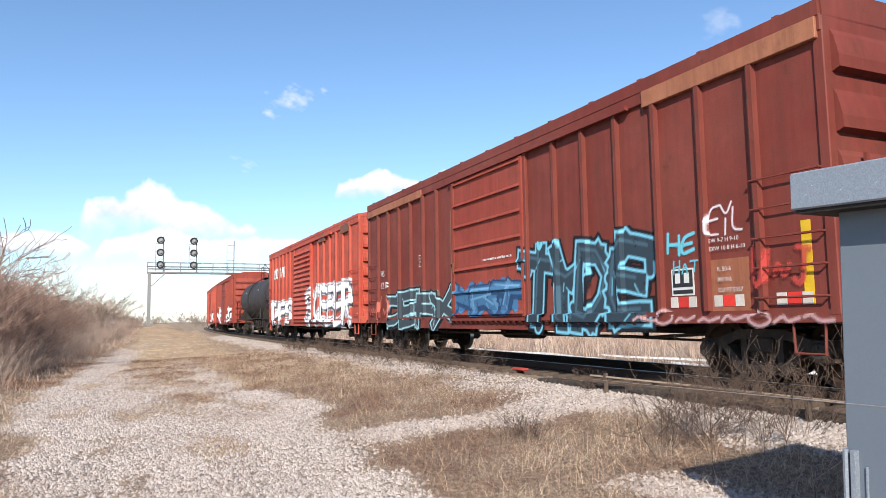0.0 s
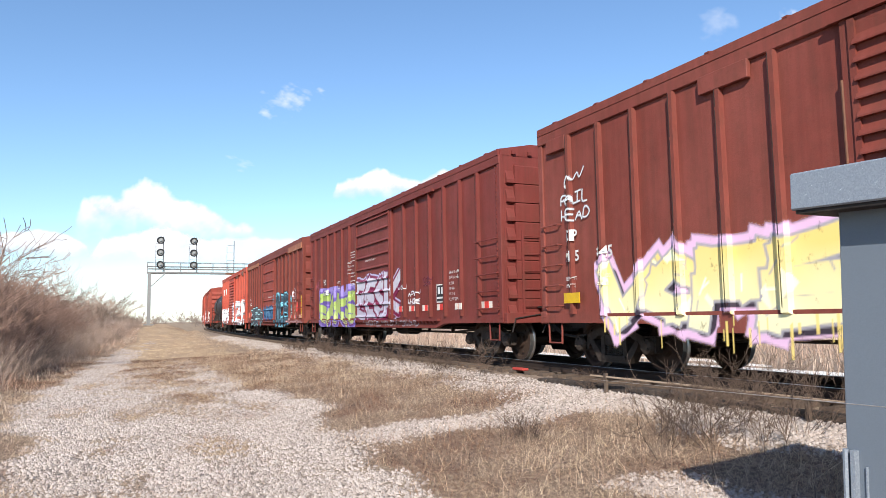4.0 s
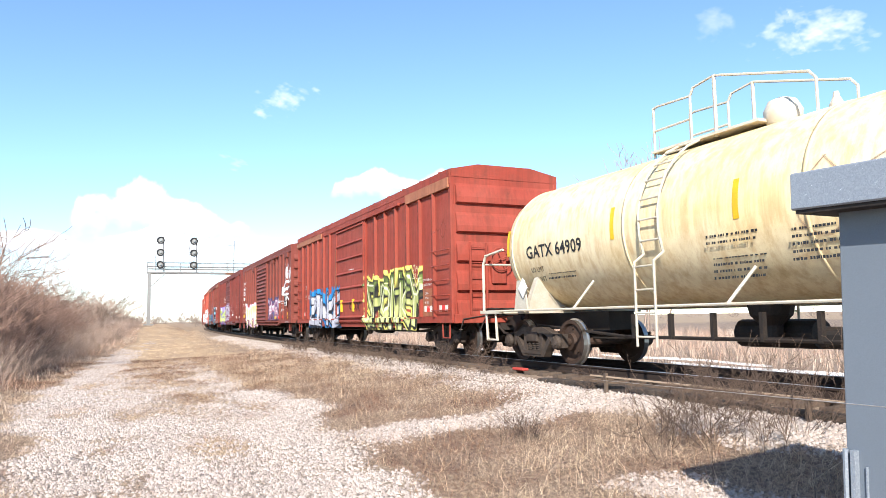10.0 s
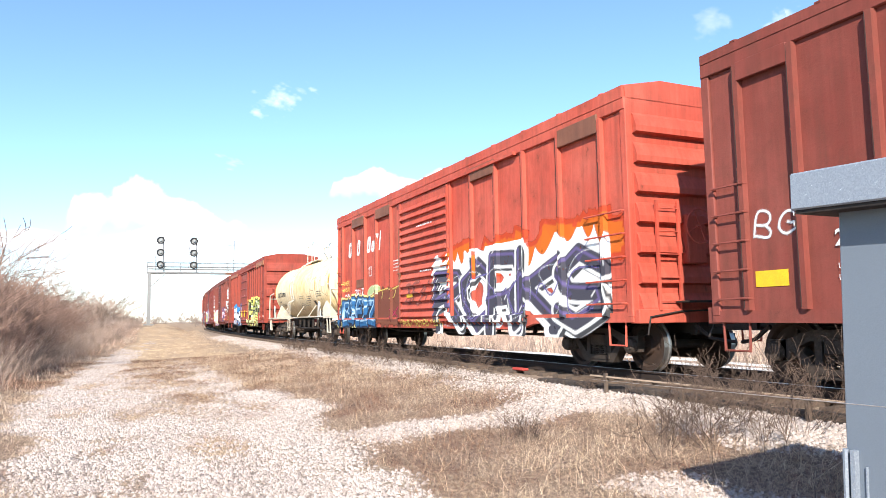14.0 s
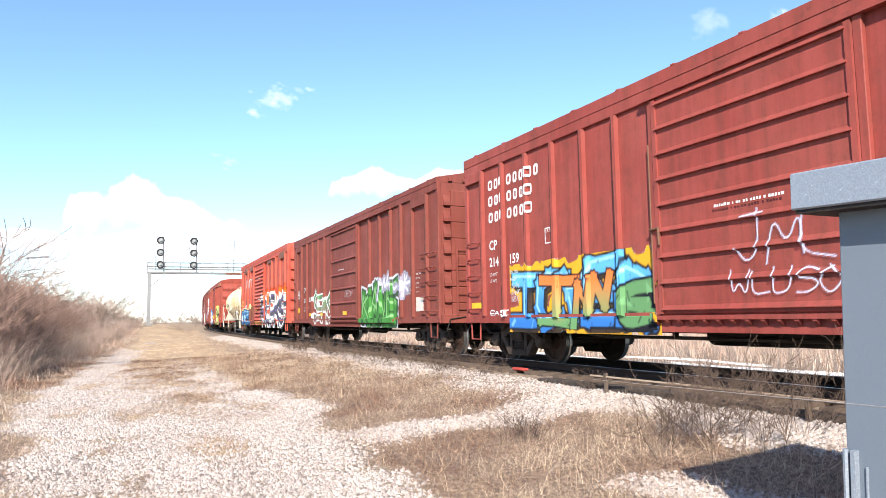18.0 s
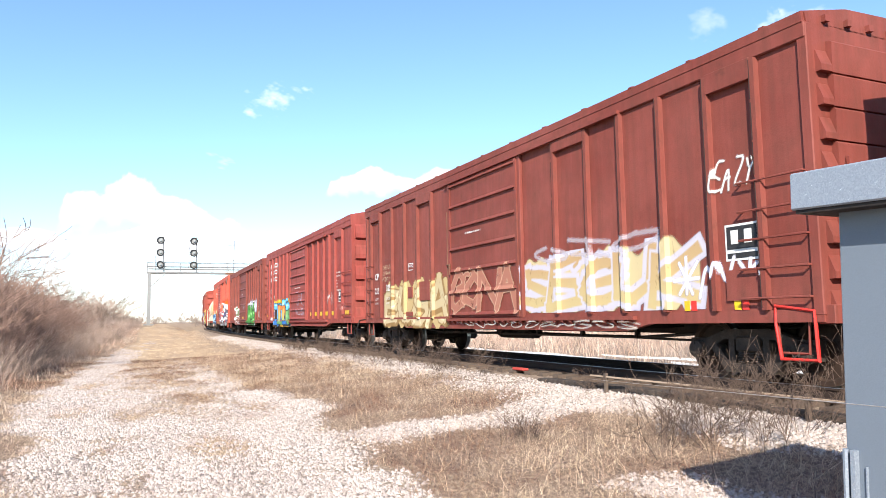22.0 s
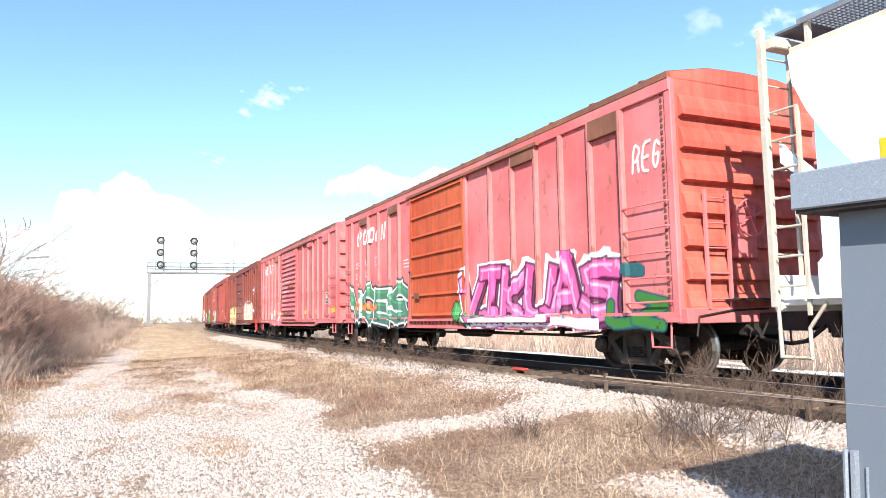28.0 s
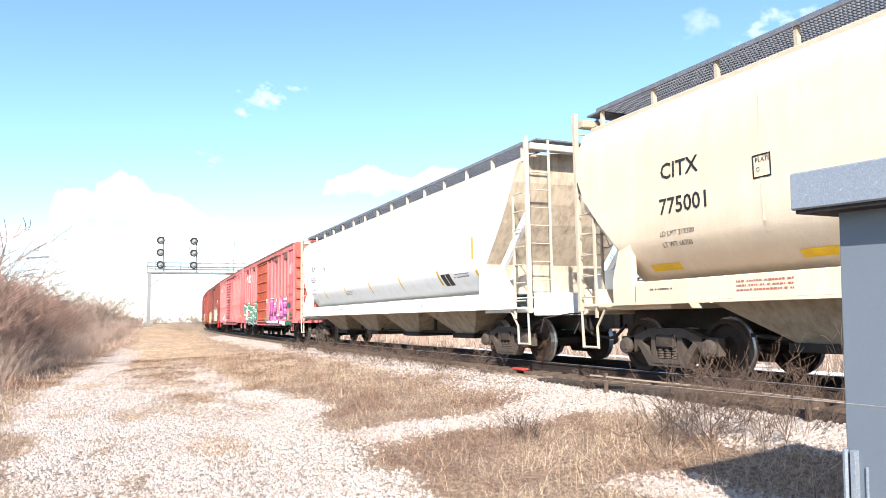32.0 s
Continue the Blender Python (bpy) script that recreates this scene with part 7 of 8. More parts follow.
# ---- signal gantry ----
M_GALV = surface("galvanised_steel", (0.25, 0.245, 0.235), (0.32, 0.31, 0.29), 8.0, 0.55, 0.3)
M_CABINET = surface("grey_cabinet_paint", (0.165, 0.192, 0.228), (0.152, 0.178, 0.212), 1.2, 0.42, 0.0, spread=0.02, grain=260, bump_by=0.04)
M_SIGNAL_BLACK = surface("signal_black", (0.02, 0.02, 0.02), (0.04, 0.04, 0.04), 4.0, 0.6)
M_SIGNAL_GREY = surface("signal_grey", (0.16, 0.16, 0.17), (0.22, 0.22, 0.22), 4.0, 0.6)
M_LENS = surface("signal_lens", (0.3, 0.34, 0.34), (0.5, 0.5, 0.5), 9.0, 0.15)


def gantry():
    g = new("signal_gantry")
    tagged(g, "galvanised steel signal bridge over the track with round signal heads", "signal gantry")
    x, y0, y1 = -97.0, 3.7, 19.5
    zb, zt = 7.1, 8.55
    for dx in (-0.55, 0.55):
        part("mast", boxed(x + dx - 0.14, x + dx + 0.14, y0 - 0.18, y0 + 0.18, -0.2, zb), M_GALV, g)
        part("chord", boxed(x + dx - 0.06, x + dx + 0.06, y0 - 0.3, y1, zb, zb + 0.16), M_GALV, g)
        part("chord", boxed(x + dx - 0.06, x + dx + 0.06, y0 - 0.3, y1, zb + 0.55, zb + 0.65), M_GALV, g)
        part("railing", boxed(x + dx - 0.03, x + dx + 0.03, y0 - 0.3, y1, zt - 0.06, zt), M_SIGNAL_GREY, g)
        part("railing", boxed(x + dx - 0.03, x + dx + 0.03, y0 - 0.3, y1, zt - 0.6, zt - 0.52), M_SIGNAL_GREY, g)
        part("brace", rods([(x + dx, y0, zb - 1.8), (x + dx, y0 + 1.8, zb)], 0.07), M_GALV, g)
        for i in range(9):
            y = y0 - 0.25 + i * (y1 - y0) / 8
            part("railing_post", boxed(x + dx - 0.03, x + dx + 0.03, y - 0.03, y + 0.03, zb + 0.16, zt), M_GALV, g)
    for z in (1.5, 3.0, 4.5, 6.0):
        part("mast_tie", boxed(x - 0.5, x + 0.5, y0 - 0.05, y0 + 0.05, z - 0.05, z + 0.05), M_GALV, g)
    part("deck", boxed(x - 0.5, x + 0.5, y0 - 0.3, y1, zb + 0.17, zb + 0.21), M_GALV, g)
    part("footing", boxed(x - 1.1, x + 1.1, y0 - 0.6, y0 + 0.6, -0.4, 0.75, bevel=0.05), M_GALV, g)
    part("sign_board", boxed(x + 0.62, x + 0.66, y0 + 9.2, y0 + 11.0, zb - 0.1, zb + 0.2), M_RUSTED, g)
    for y, heads in ((5.0, 3), (9.0, 3), (13.7, 0)):
        m = part("signal_mast", rods([(x + 0.6, y + 0.25, zb + 0.2), (x + 0.6, y + 0.25, zb + (4.7 if heads else 4.4))], 0.06), M_SIGNAL_GREY, g)
        part("ladder", rods([(x + 0.6, y - 0.65, zb + 0.3), (x + 0.6, y - 0.65, zb + 3.6)], 0.03), M_SIGNAL_GREY, g)
        for i in range(4):
            part("ladder_bracket", rods([(x + 0.6, y - 0.65, zb + 0.8 + i), (x + 0.6, y + 0.25, zb + 0.8 + i)], 0.025), M_GALV, g)
        for i in range(heads):
            z = zb + 1.1 + i * 1.55
            mm = Matrix.Translation((x + 0.75, y - 0.1, z)) @ Matrix.Rotation(radians(90), 4, "Y")
            rim = rods([mm @ Vector((0.39 * math.cos(j * 0.2618), 0.39 * math.sin(j * 0.2618), 0.05)) for j in range(25)], 0.085)
            head = part("signal_head", turned([(0.4, -0.25), (0.42, 0.02), (0.05, 0.03)], 24, matrix=mm), M_GALV, m)
            part("signal_target", rim, M_SIGNAL_BLACK, m)
            part("signal_lamp", turned([(0.12, 0.03), (0.12, 0.2), (0.1, 0.21)], 14, matrix=mm), M_LENS, m)


gantry()


def cabinet():
    c = new("equipment_cabinet")
    k = 1.35

    def at(*a):
        """A box given at arm's length from the eye, set a third as far off again."""
        return [v * k for v in a[:4]] + [EYE_Z + (v - EYE_Z) * k for v in a[4:]]
    px, py, pz = -1.7 * k, 2.36 * k, EYE_Z + 0.36 * k
    c.matrix_basis = pose(-0.055 * k, 0, 0) @ pose(px, py, pz, 0, 2.2, 0) @ pose(-px, -py, -pz)
    tagged(c, "grey painted steel trackside cabinet with galvanised lid", "cabinet")
    x0, x1, y0, y1, _, z1 = at(-1.655, -0.15, 2.36, 3.2, 0, 1.31)
    part("body", boxed(x0, x1, y0, y1, -0.8, z1, bevel=0.008), M_CABINET, c)
    part("lid", boxed(*at(-1.765, -0.05, 2.25, 3.32, 1.31, 1.447), bevel=0.008), M_SPANGLE, c, "mottled galvanised steel lid")
    part("lid_lip", boxed(*at(-1.75, -0.06, 2.262, 3.31, 1.296, 1.31)), M_STEEL, c)
    hx, hy = -1.645 * k, 2.345 * k
    part("hinge", rods([(hx, hy, -0.7), (hx, hy, EYE_Z - 0.48 * k)], 0.0135), M_SPANGLE, c)
    part("hinge_leaf", boxed(*at(-1.622, -1.606, 2.335, 2.36, -0.16, 0.46)), M_SPANGLE, c)
    part("scratch_strip", boxed(*at(-1.578, -1.573, 2.352, 2.36, 0.2, 0.41)), M_SPANGLE, c)


def spangle():
    m, t, b = nodes("spangled_zinc")
    v = nd(t, "TexVoronoi", Scale=150.0)
    c = t.nodes.new("ShaderNodeTexCoord")
    t.links.new(c.outputs["Object"], v.inputs["Vector"])
    n = tex(t, 60.0, detail=4.0, rough=0.7)
    col = mixc(t, ramp(t, v.outputs["Color"], 0.2, 0.9), (0.23, 0.255, 0.295), (0.3, 0.33, 0.37))
    col = mixc(t, ramp(t, n, 0.64, 0.7), col, (0.58, 0.62, 0.67))
    t.links.new(col, b.inputs["Base Color"])
    b.inputs["Roughness"].default_value, b.inputs["Metallic"].default_value = 0.5, 0.25
    return m


M_SPANGLE = spangle()
cabinet()

# ---- bare shrubs and trees ----
M_TWIG = surface("grey_brown_bark", (0.36, 0.26, 0.205), (0.48, 0.37, 0.3), 2.0, 0.9, spread=0.35)
M_TWIG_RED = surface("russet_twigs", (0.29, 0.18, 0.135), (0.42, 0.28, 0.215), 1.5, 0.9, spread=0.4)


def twigs_mesh(name, seed, height, spread, stems, forks, thick, droop=0.0, levels=3, tip=0.0):
    """Bare branches: tapered three-sided rods that fork again and again."""
    rng = np.random.default_rng(seed)
    segs = []

    def grow(p, d, ln, r, lev):
        n = 2 if lev else 3
        for i in range(n):
            d = d + rng.normal(0, 0.16, 3)
            d[2] += 0.05 - droop
            d /= np.linalg.norm(d)
            q = p + d * ln / n
            segs.append((p, q, r, r * 0.8))
            r *= 0.8
            p = q
            if lev > 0:
                for _ in range(forks):
                    a = d + rng.normal(0, 0.5, 3)
                    a[2] = abs(a[2]) * 0.8 + 0.1
                    a /= np.linalg.norm(a)
                    grow(p, a, ln * rng.uniform(0.45, 0.7), r * 0.65, lev - 1)
    for _ in range(stems):
        base = np.array([rng.normal(0, spread * 0.3), rng.normal(0, spread * 0.3), 0.0])
        d = np.array([rng.normal(0, spread / height * 0.55), rng.normal(0, spread / height * 0.55), 1.0])
        d /= np.linalg.norm(d)
        grow(base, d, height * rng.uniform(0.45, 0.8), thick, levels)
    P, Q = np.array([s[0] for s in segs]), np.array([s[1] for s in segs])
    r0, r1 = np.maximum(np.array([s[2] for s in segs]), tip), np.maximum(np.array([s[3] for s in segs]), tip)
    d = (Q - P) / np.maximum(np.linalg.norm(Q - P, axis=1, keepdims=True), 1e-6)
    a = np.cross(d, np.array([0.31, 0.83, 0.11]))
    a /= np.maximum(np.linalg.norm(a, axis=1, keepdims=True), 1e-6)
    b = np.cross(d, a)
    vs = []
    for base, r in ((P, r0), (Q, r1)):
        for k in range(3):
            an = k * 2.0944
            vs.append(base + (a * math.cos(an) + b * math.sin(an)) * r[:, None])
    co = np.stack(vs, 1)
    f0 = np.array([[0, 1, 4, 3], [1, 2, 5, 4], [2, 0, 3, 5]])
    f = (f0[None] + (np.arange(len(segs)) * 6)[:, None, None]).reshape(-1, 4)
    me = bpy.data.meshes.new(name)
    me.vertices.add(len(segs) * 6)
    me.vertices.foreach_set("co", co.astype(np.float32).ravel())
    me.loops.add(f.size)
    me.loops.foreach_set("vertex_index", f.astype(np.int32).ravel())
    me.polygons.add(len(f))
    me.polygons.foreach_set("loop_start", np.arange(0, f.size, 4, dtype=np.int32))
    me.update(calc_edges=True)
    return me


def plant(name, me, material, places, label, category, group, rng):
    first = None
    for x, y, k in places:
        z = float(ground_z(np.array(x), np.array(y))) - 0.03
        if first is None:
            ob = put(name, me, material)
            first = ob
        else:
            ob = new(name, me)
        ob.location, ob.rotation_euler, ob.scale = (x, y, z), (0, 0, rng.uniform(0, 6.28)), (k, k, k * rng.uniform(0.9, 1.1))
        tagged(ob, label, category, group)


M_WEED = surface("dark_weed_stems", (0.12, 0.08, 0.06), (0.22, 0.15, 0.11), 2.0, 0.9, spread=0.2)


def growth():
    rng = random.Random(21)
    # the thicket: low twigs towards the lane, taller growth behind
    for v in range(4):
        me = twigs_mesh("shrub", 40 + v, 3.2, 2.6, 19, 2, 0.02, levels=3, tip=0.0078)
        top = max(q.co.z for q in me.vertices)
        places = []
        for i in range(24):
            s = max((i + 0.5) / 24 + rng.uniform(-0.03, 0.03), 0.0) ** 1.1
            x = -21.5 - 42 * s - v * 0.6
            back = rng.uniform(0.0, 4.4) if i % 3 else rng.uniform(0, 0.8)
            y = float(np.interp(x, [-66, -45, -30, -20], [-2.7, -3.2, -3.1, -3.0])) - back
            tall = min(1.3 + 0.6 * s + 1.35 * back, 6.6 - 3.0 * s) * rng.uniform(0.9, 1.06)
            places.append((x, y, tall / top))
        plant("shrub", me, M_TWIG_RED, places, "dense bare russet winter shrub beside the lane", "shrub", "thicket along the lane", rng)
    for v in range(2):
        me = twigs_mesh("shrub", 60 + v, 1.5, 1.3, 16, 2, 0.011, levels=2, tip=0.0035)
        places = [(-13 - 44 * ((i + 0.5) / 20), rng.uniform(0.6, 1.1)) for i in range(20)]
        places = [(x, float(lane_left(np.array(x))) - rng.uniform(0.9, 2.6), k * 0.85) for x, k in places]
        plant("shrub", me, M_TWIG, places, "low bare shrub in tall dry grass", "shrub", "thicket along the lane", rng)
    brush = twigs_mesh("low_brush", 66, 1.5, 2.2, 16, 2, 0.022, levels=2, tip=0.014)
    places = [(-66 - 34 * ((i + 0.5) / 26), rng.uniform(0.6, 1.0)) for i in range(26)]
    places = [(x, float(lane_left(np.array(x))) - rng.uniform(0.8, 4.5), k) for x, k in places]
    plant("low_brush", brush, M_TWIG, places, "low bare brush in dry grass at the lane's end", "shrub", "brush at the lane's end", rng)
    tree = twigs_mesh("bare_tree", 80, 6.0, 2.2, 2, 3, 0.07, levels=3, tip=0.009)
    plant("bare_tree", tree, M_TWIG, [(-62, -4.6, 0.85), (-66, -3.6, 0.62), (-46.3, 38.2, 1.8), (-48, 36.6, 1.3), (-45, 39.4, 1.25)], "bare grey winter tree", "tree", "bare trees", rng)
    bush = twigs_mesh("dense_bush", 85, 3.2, 3.0, 26, 2, 0.05, levels=3, tip=0.017)
    plant("dense_bush", bush, M_TWIG, [(-80, -2.0, 0.85), (-86, -2.8, 0.95), (-90, -1.6, 0.9)], "dense grey leafless bush at the end of the lane", "shrub", "bushes at the end of the lane", rng)
    # the distant tree line
    me = twigs_mesh("far_wood", 90, 6.0, 7.0, 7, 2, 0.09, levels=2, tip=0.045)
    co = np.zeros(len(me.vertices) * 3)
    me.vertices.foreach_get("co", co)
    face = np.array([list(p.vertices) for p in me.polygons])
    r = np.random.default_rng(4)
    n = 100
    a = np.radians(np.where(np.arange(n) % 3 > 0, r.uniform(-16, 62, n), r.uniform(0, 9, n)))
    d, k = r.uniform(150, 300, n), r.uniform(0.2, 0.5, n) * np.where(np.arange(n) % 7 == 0, 1.4, 1.0)
    x, y = -d * np.cos(a), d * np.sin(a)
    wood = scatter_mesh("far_wood", co.reshape(-1, 3), face, np.stack([x, y, ground_z(x, y)], -1), np.stack([k, k, k], -1), r.uniform(0, 6.28, n), M_TWIG)
    tagged(wood, "distant line of bare winter trees on the skyline", "trees", kind="stuff")
    # single shrubs and weeds round the pad, then more of them along the ballast
    spec = [(-5.6, 5.7, 1.0, 1.15), (-5.9, 6.2, 0.9, 1.0), (-7.6, 4.3, 0.55, 0.8), (-6.2, 6.9, 0.9, 1.0), (-9.6, 7.05, 0.5, 0.9), (-13.3, 6.9, 0.9, 1.0), (-6.9, 7.2, 0.8, 1.0), (-5.4, 7.0, 0.85, 1.0), (-5.2, 5.9, 0.7, 1.1), (-6.0, 5.5, 0.8, 1.0),
            (-5.8, 5.85, 0.85, 1.0), (-6.3, 5.75, 0.6, 1.0), (-5.3, 6.6, 0.75, 1.0), (-6.5, 7.1, 0.7, 1.0), (-7.4, 4.5, 0.4, 1.0)]
    spec += [(-14.2 - i * 0.95 + rng.uniform(-0.4, 0.4), 6.75 + rng.uniform(-0.35, 0.3), rng.uniform(0.45, 0.95), 1.0) for i in range(18)]
    for i, (x, y, hgt, k) in enumerate(spec):
        me = twigs_mesh("weed_shrub", 120 + i, hgt * 0.82, hgt * 0.75, 10, 2, 0.0036, levels=2, tip=0.0012 + 0.00009 * math.hypot(x, y))
        plant("weed_shrub", me, M_WEED, [(x, y, k)], "thin bare weed shrub growing from the gravel", "shrub", "weeds round the pad", rng)


growth()


M_REDPLASTIC = surface("faded_red_plastic", (0.5, 0.06, 0.045), (0.3, 0.06, 0.05), 14.0, 0.6)
M_PALEWOOD = surface("weathered_pole", (0.4, 0.29, 0.2), (0.26, 0.19, 0.14), 4.0, 0.85)


def odds_and_ends():
    """Snow left along the far ditch, a slack wire, a bit of red plastic and old timbers at the track's edge."""
    m, t, b = nodes("old_snow")
    c = mixc(t, ramp(t, tex(t, 3.0), 0.4, 0.7), (0.8, 0.78, 0.75), (0.6, 0.56, 0.5))
    t.links.new(c, b.inputs["Base Color"])
    b.inputs["Roughness"].default_value = 0.9
    rng = np.random.default_rng(8)
    for x0, x1, w0, wd in ((-34, -21, 7.6, 0.3), (-18.5, -9, 7.7, 0.42), (-6, 3, 7.5, 0.3), (-24, -15, 9.4, 0.16), (-9, 2, 9.3, 0.2)):
        bm = bmesh.new()
        xs = np.arange(x0, x1, 0.5)
        rows = []
        for x in xs:
            y = float(line_y(np.array(x))) + w0 + 0.3 * math.sin(x * 0.9)
            k = (wd * (0.35 + 0.65 * math.sin(x * 0.6 + 1) ** 2) + rng.uniform(0, 0.12)) * min(1, (x - x0) * 0.6 + 0.05, (x1 - x) * 0.6)
            zg = float(ground_z(np.array(x), np.array(y)))
            rows.append([bm.verts.new(p) for p in ((x, y - k, zg - 0.02), (x, y - k * 0.5, zg + 0.05), (x, y + k * 0.5, zg + 0.06), (x, y + k, zg - 0.02))])
        for p, q in zip(rows, rows[1:]):
            for i in range(3):
                bm.faces.new((p[i], q[i], q[i + 1], p[i + 1]))
        bmesh.ops.recalc_face_normals(bm, faces=bm.faces)
        tagged(part("snow_bank", bm, m, smooth=True), "low bank of old snow beyond the track", "snow", kind="stuff")
    wire = part("wire", rods([(-0.6, 1.32, 0.76), (-1.108, 1.65, 0.714), (-10.2, 7.5, -0.16)], 0.0014), M_PALE)
    tagged(wire, "thin slack wire strung past the cabinet", "wire")
    pole = part("pole", rods([(-9.6, 7.02, -0.03), (-7.2, 6.99, -0.015), (-4.9, 7.0, -0.02)], 0.017, 7), M_PALEWOOD)
    tagged(pole, "long thin weathered pole propped on stakes beside the track", "pole")
    for x in (-9.2, -7.55, -5.6):
        st = part("stake", boxed(x - 0.025, x + 0.025, 6.99, 7.04, -0.55, 0.03), M_TIE)
        tagged(st, "short dark wooden stake in the gravel", "stake", "stakes beside the track")
    red = part("red_debris", boxed(-13.05, -12.62, 7.56, 7.7, -0.166, -0.115, bevel=0.012), M_REDPLASTIC)
    tagged(red, "broken piece of red plastic on the ballast", "debris")
    r = random.Random(9)
    first = None
    for i in range(9):
        x = -11.0 + i * 0.85
        bm = boxed(-0.42, 0.42, -0.1, 0.1, -0.09, 0.09, bevel=0.012)
        pl = part("timber", bm, M_OLD_TIMBER)
        pl.matrix_basis = pose(x + r.uniform(-0.1, 0.1), 7.28 + r.uniform(-0.08, 0.05), -0.27 + r.uniform(-0.02, 0.03), r.uniform(-4, 4), r.uniform(-2, 2), r.uniform(-5, 5))
        tagged(pl, "weathered dark crossing timber half sunk in gravel", "timber", "old crossing timbers")


odds_and_ends()

# ---- clouds ----
def cloud_material():
    """Sunlit vapour: cover and tone come with the mesh."""
    m, t, b = nodes("cloud")
    t.nodes.remove(b)
    out = t.nodes["Material Output"]
    a = t.nodes.new("ShaderNodeVertexColor")
    a.layer_name = "vapour"
    em = nd(t, "Emission", Strength=0.9)
    t.links.new(a.outputs["Color"], em.inputs["Color"])
    tr = nd(t, "BsdfTransparent")
    mx = t.nodes.new("ShaderNodeMixShader")
    t.links.new(a.outputs["Alpha"], mx.inputs[0])
    t.links.new(tr.outputs[0], mx.inputs[1])
    t.links.new(em.outputs[0], mx.inputs[2])
    t.links.new(mx.outputs[0], out.inputs[0])
    return m


M_CLOUD = cloud_material()
CLOUDS = []


def billow(u, v, seed, octaves=6):
    """Fractal noise between about -1 and 1."""
    rng = np.random.default_rng(seed)
    total, amp, freq = np.zeros(u.shape), 0.5, 1.0
    for _ in range(octaves):
        g = rng.uniform(-1, 1, (40, 40))
        p, q = (u * freq) % 39, (v * freq) % 39
        i, j = p.astype(int), q.astype(int)
        f, e = p - i, q - j
        f, e = f * f * (3 - 2 * f), e * e * (3 - 2 * e)
        total += amp * ((g[i, j] * (1 - f) + g[i + 1, j] * f) * (1 - e) + (g[i, j + 1] * (1 - f) + g[i + 1, j + 1] * f) * e)
        amp, freq = amp * 0.55, freq * 2.03
    return total


HEAPS = {       # the height of the heaped top from one end to the other
    "towering": ((0, 0.05, 0.13, 0.22, 0.33, 0.42, 0.52, 0.66, 0.76, 0.9, 1), (0.1, 0.6, 0.66, 0.78, 1.0, 0.84, 0.68, 0.56, 0.3, 0.2, 0)),
    "double": ((0, 0.06, 0.2, 0.36, 0.5, 0.6, 0.75, 0.9, 1), (0.0, 0.5, 0.72, 0.86, 0.66, 0.58, 0.95, 0.8, 0.1)),
    "low": ((0, 0.1, 0.3, 0.5, 0.7, 0.9, 1), (0.0, 0.5, 0.8, 0.95, 0.8, 0.45, 0.0)),
}


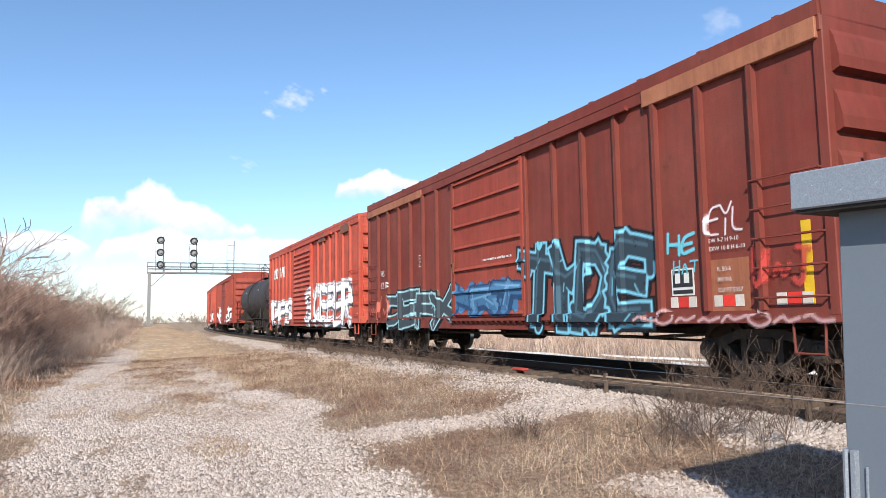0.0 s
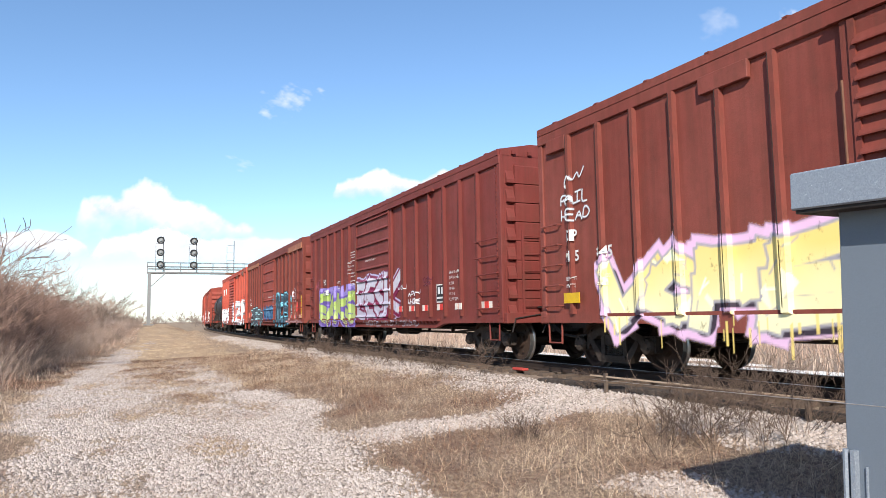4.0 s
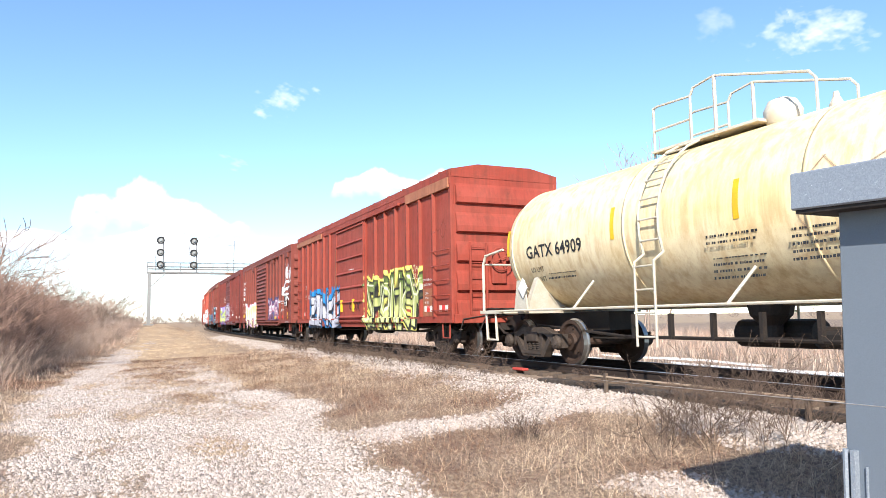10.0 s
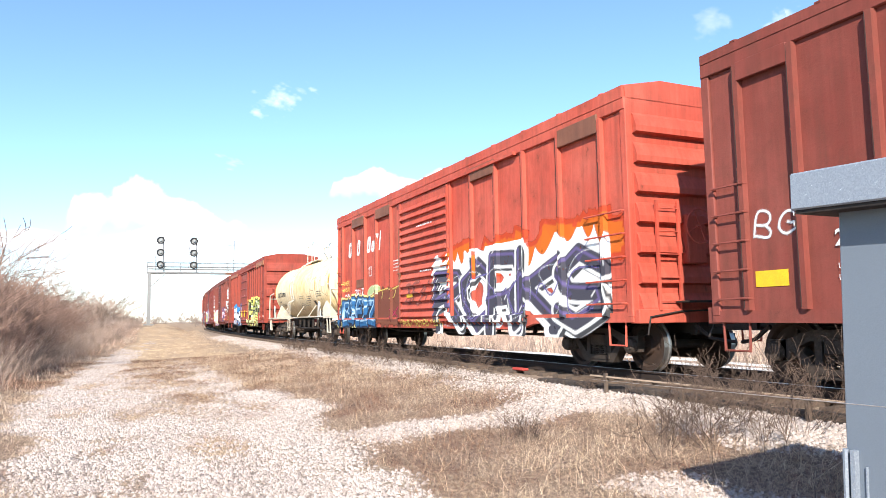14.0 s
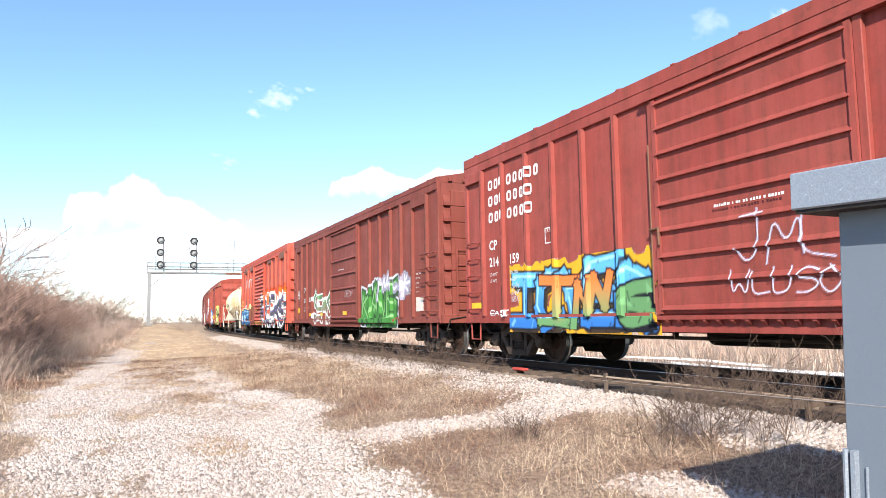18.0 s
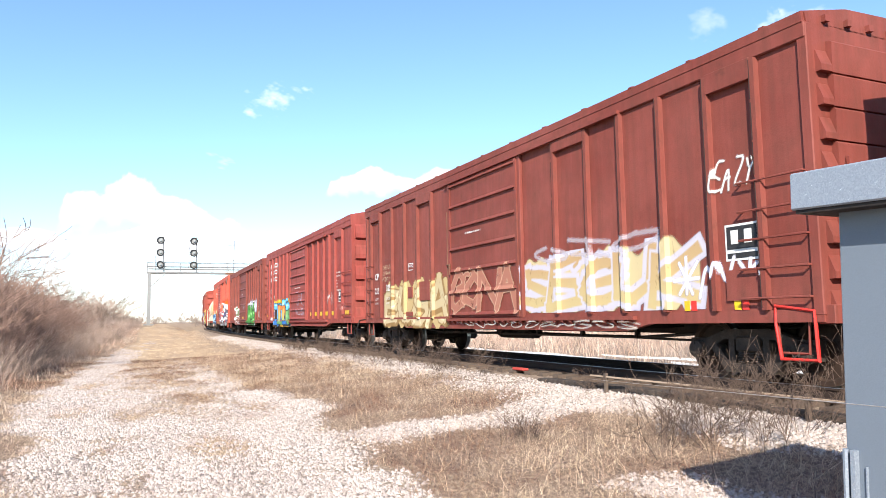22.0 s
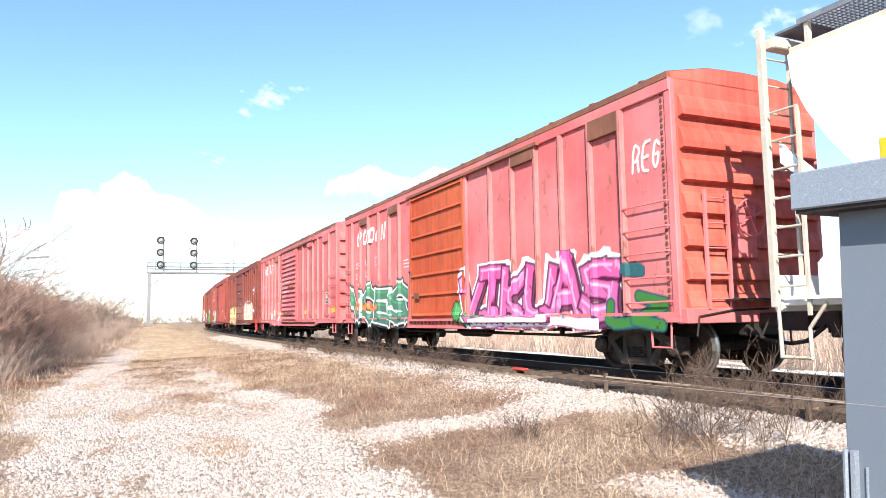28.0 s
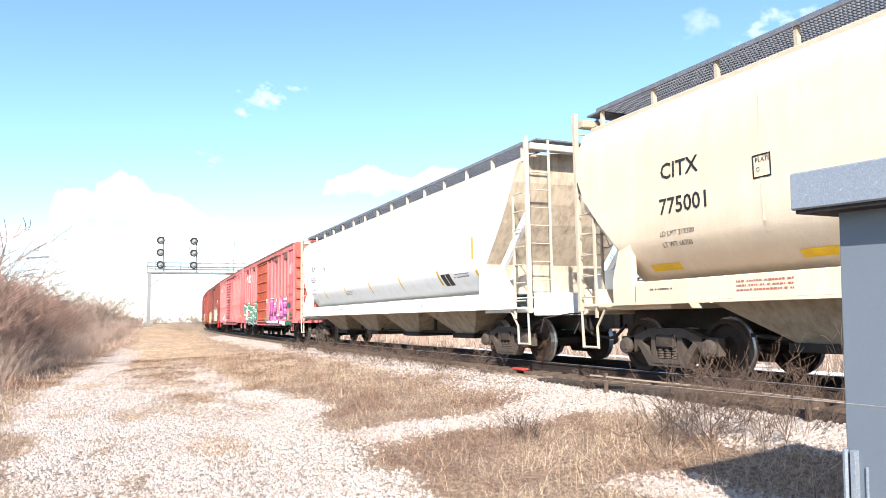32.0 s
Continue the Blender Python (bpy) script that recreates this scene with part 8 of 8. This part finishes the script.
def clouds():
    # place, width, height, drift along and up, cover, form
    for i, (x, y, z, w, h, dx, dz, thin, form) in enumerate((
            (-2463, 193, 385, 640, 250, -85, 22, 1.0, "towering"), (-2275, 913, 487, 540, 160, -40, 12, 1.0, "double"), (-2325, 530, 735, 330, 150, -90, 0, 0.8, "wisp"),
            (-1584, 1702, 920, 130, 160, -60, 10, 0.3, "wisp"), (-2479, -212, 262, 330, 110, -70, 10, 0.9, "low"), (-1395, 1900, 840, 420, 190, -60, 20, 0.85, "wisp"),
            (-2414, 384, 525, 110, 60, -110, 12, 0.55, "wisp"), (-2440, 260, 110, 2300, 420, -40, 0, 0.5, "haze"), (-2440, 130, 265, 420, 150, -60, 6, 0.85, "low"),
            (-2330, 570, 775, 150, 70, -60, 10, 0.5, "wisp"), (-2420, 420, 250, 620, 120, -40, 0, 0.6, "low"))):
        nu, nv = (150, 70) if w > 300 else (70, 50)
        U, V = np.meshgrid(np.linspace(0, 1, nu), np.linspace(0, 1, nv))
        size = w / 90
        fog = billow(U * size + i * 3.1, V * size * h / w + i * 1.7, 500 + i)
        if form in HEAPS:
            top = np.interp(U, *HEAPS[form]) * 0.86
            edge = top + 0.16 * fog - V
            cover = soft(edge, 0.0, 0.09) * soft(V + 0.25 * fog, 0.02, 0.3) * soft(np.minimum(U, 1 - U), 0, 0.06)
        elif form == "haze":
            r = np.hypot((U - 0.5) * 2, (V - 0.35) * 2.2)
            cover = soft(1 - r + 0.35 * fog, 0.0, 0.8) * soft(np.minimum(np.minimum(U, 1 - U), 1 - V), 0, 0.1)
        else:
            r = np.hypot((U - 0.5) * 2, (V - 0.5) * 2)
            fog = billow(U * w / 55 + i * 3.1 + V * 1.2, V * h / 34 + i * 1.7, 500 + i, 4)
            cover = soft(0.4 - r * 0.66 + 0.85 * fog, 0.0, 1.0) * soft(np.minimum(np.minimum(U, 1 - U), np.minimum(V, 1 - V)), 0, 0.12)
        tone = np.clip(0.8 + 0.3 * V + 0.2 * fog, 0.7, 1)
        col = np.stack([tone * 0.985, tone * 0.98, np.clip(tone * 1.03, 0, 1), cover * thin], -1)
        idx = np.arange(nu * nv).reshape(nv, nu)
        quads = np.stack([idx[:-1, :-1], idx[:-1, 1:], idx[1:, 1:], idx[1:, :-1]], -1).reshape(-1, 4)
        me = bpy.data.meshes.new("cloud")
        me.from_pydata(np.stack([(U - 0.5) * w, (V - 0.5) * h, 0 * U], -1).reshape(-1, 3).tolist(), [], quads.tolist())
        at = me.color_attributes.new("vapour", "FLOAT_COLOR", "POINT")
        at.data.foreach_set("color", np.ascontiguousarray(col, dtype=np.float32).ravel())
        ob = put("cloud", me, M_CLOUD)
        tagged(ob, "white fair-weather cloud drifting in the sky", "cloud", kind="structure")
        facing = look((x, y, z), (x * 2, y * 2, z * 2))
        shift = Vector((0, 0, 1)).cross(Vector((x, y, 0)).normalized())
        b = facing.copy()
        b.translation = facing.translation - shift * dx + Vector((0, 0, dz))
        CLOUDS.append((ob, facing, b))


clouds()


# ---- motion ----
def motions():
    times = [i * 1.0 for i in range(33)]
    for car, s in CARS:
        rows = []
        for t in times:
            a, _ = on_track(s + run(t) + 6.0)
            b, _ = on_track(s + run(t) - 6.0)
            m, d = (a + b) / 2, b - a
            rows.append((t, pose(m.x, m.y, 0, 0, 0, math.degrees(math.atan2(d.y, d.x)))))
        walk(car, rows)
    turn = []
    for i in range(481):
        t = i / 15
        turn.append((t, -math.degrees(run(t) / WHEEL_R)))
    for k, (w, a) in enumerate(WHEELS):
        walk(w, [(t, pose(a, 0, WHEEL_R, 0, (ang + k * 37.0) % 360, 0)) for t, ang in turn])
    for cloud, start, end in CLOUDS:
        walk(cloud, [(0.0, start), (32.0, end)])


motions()
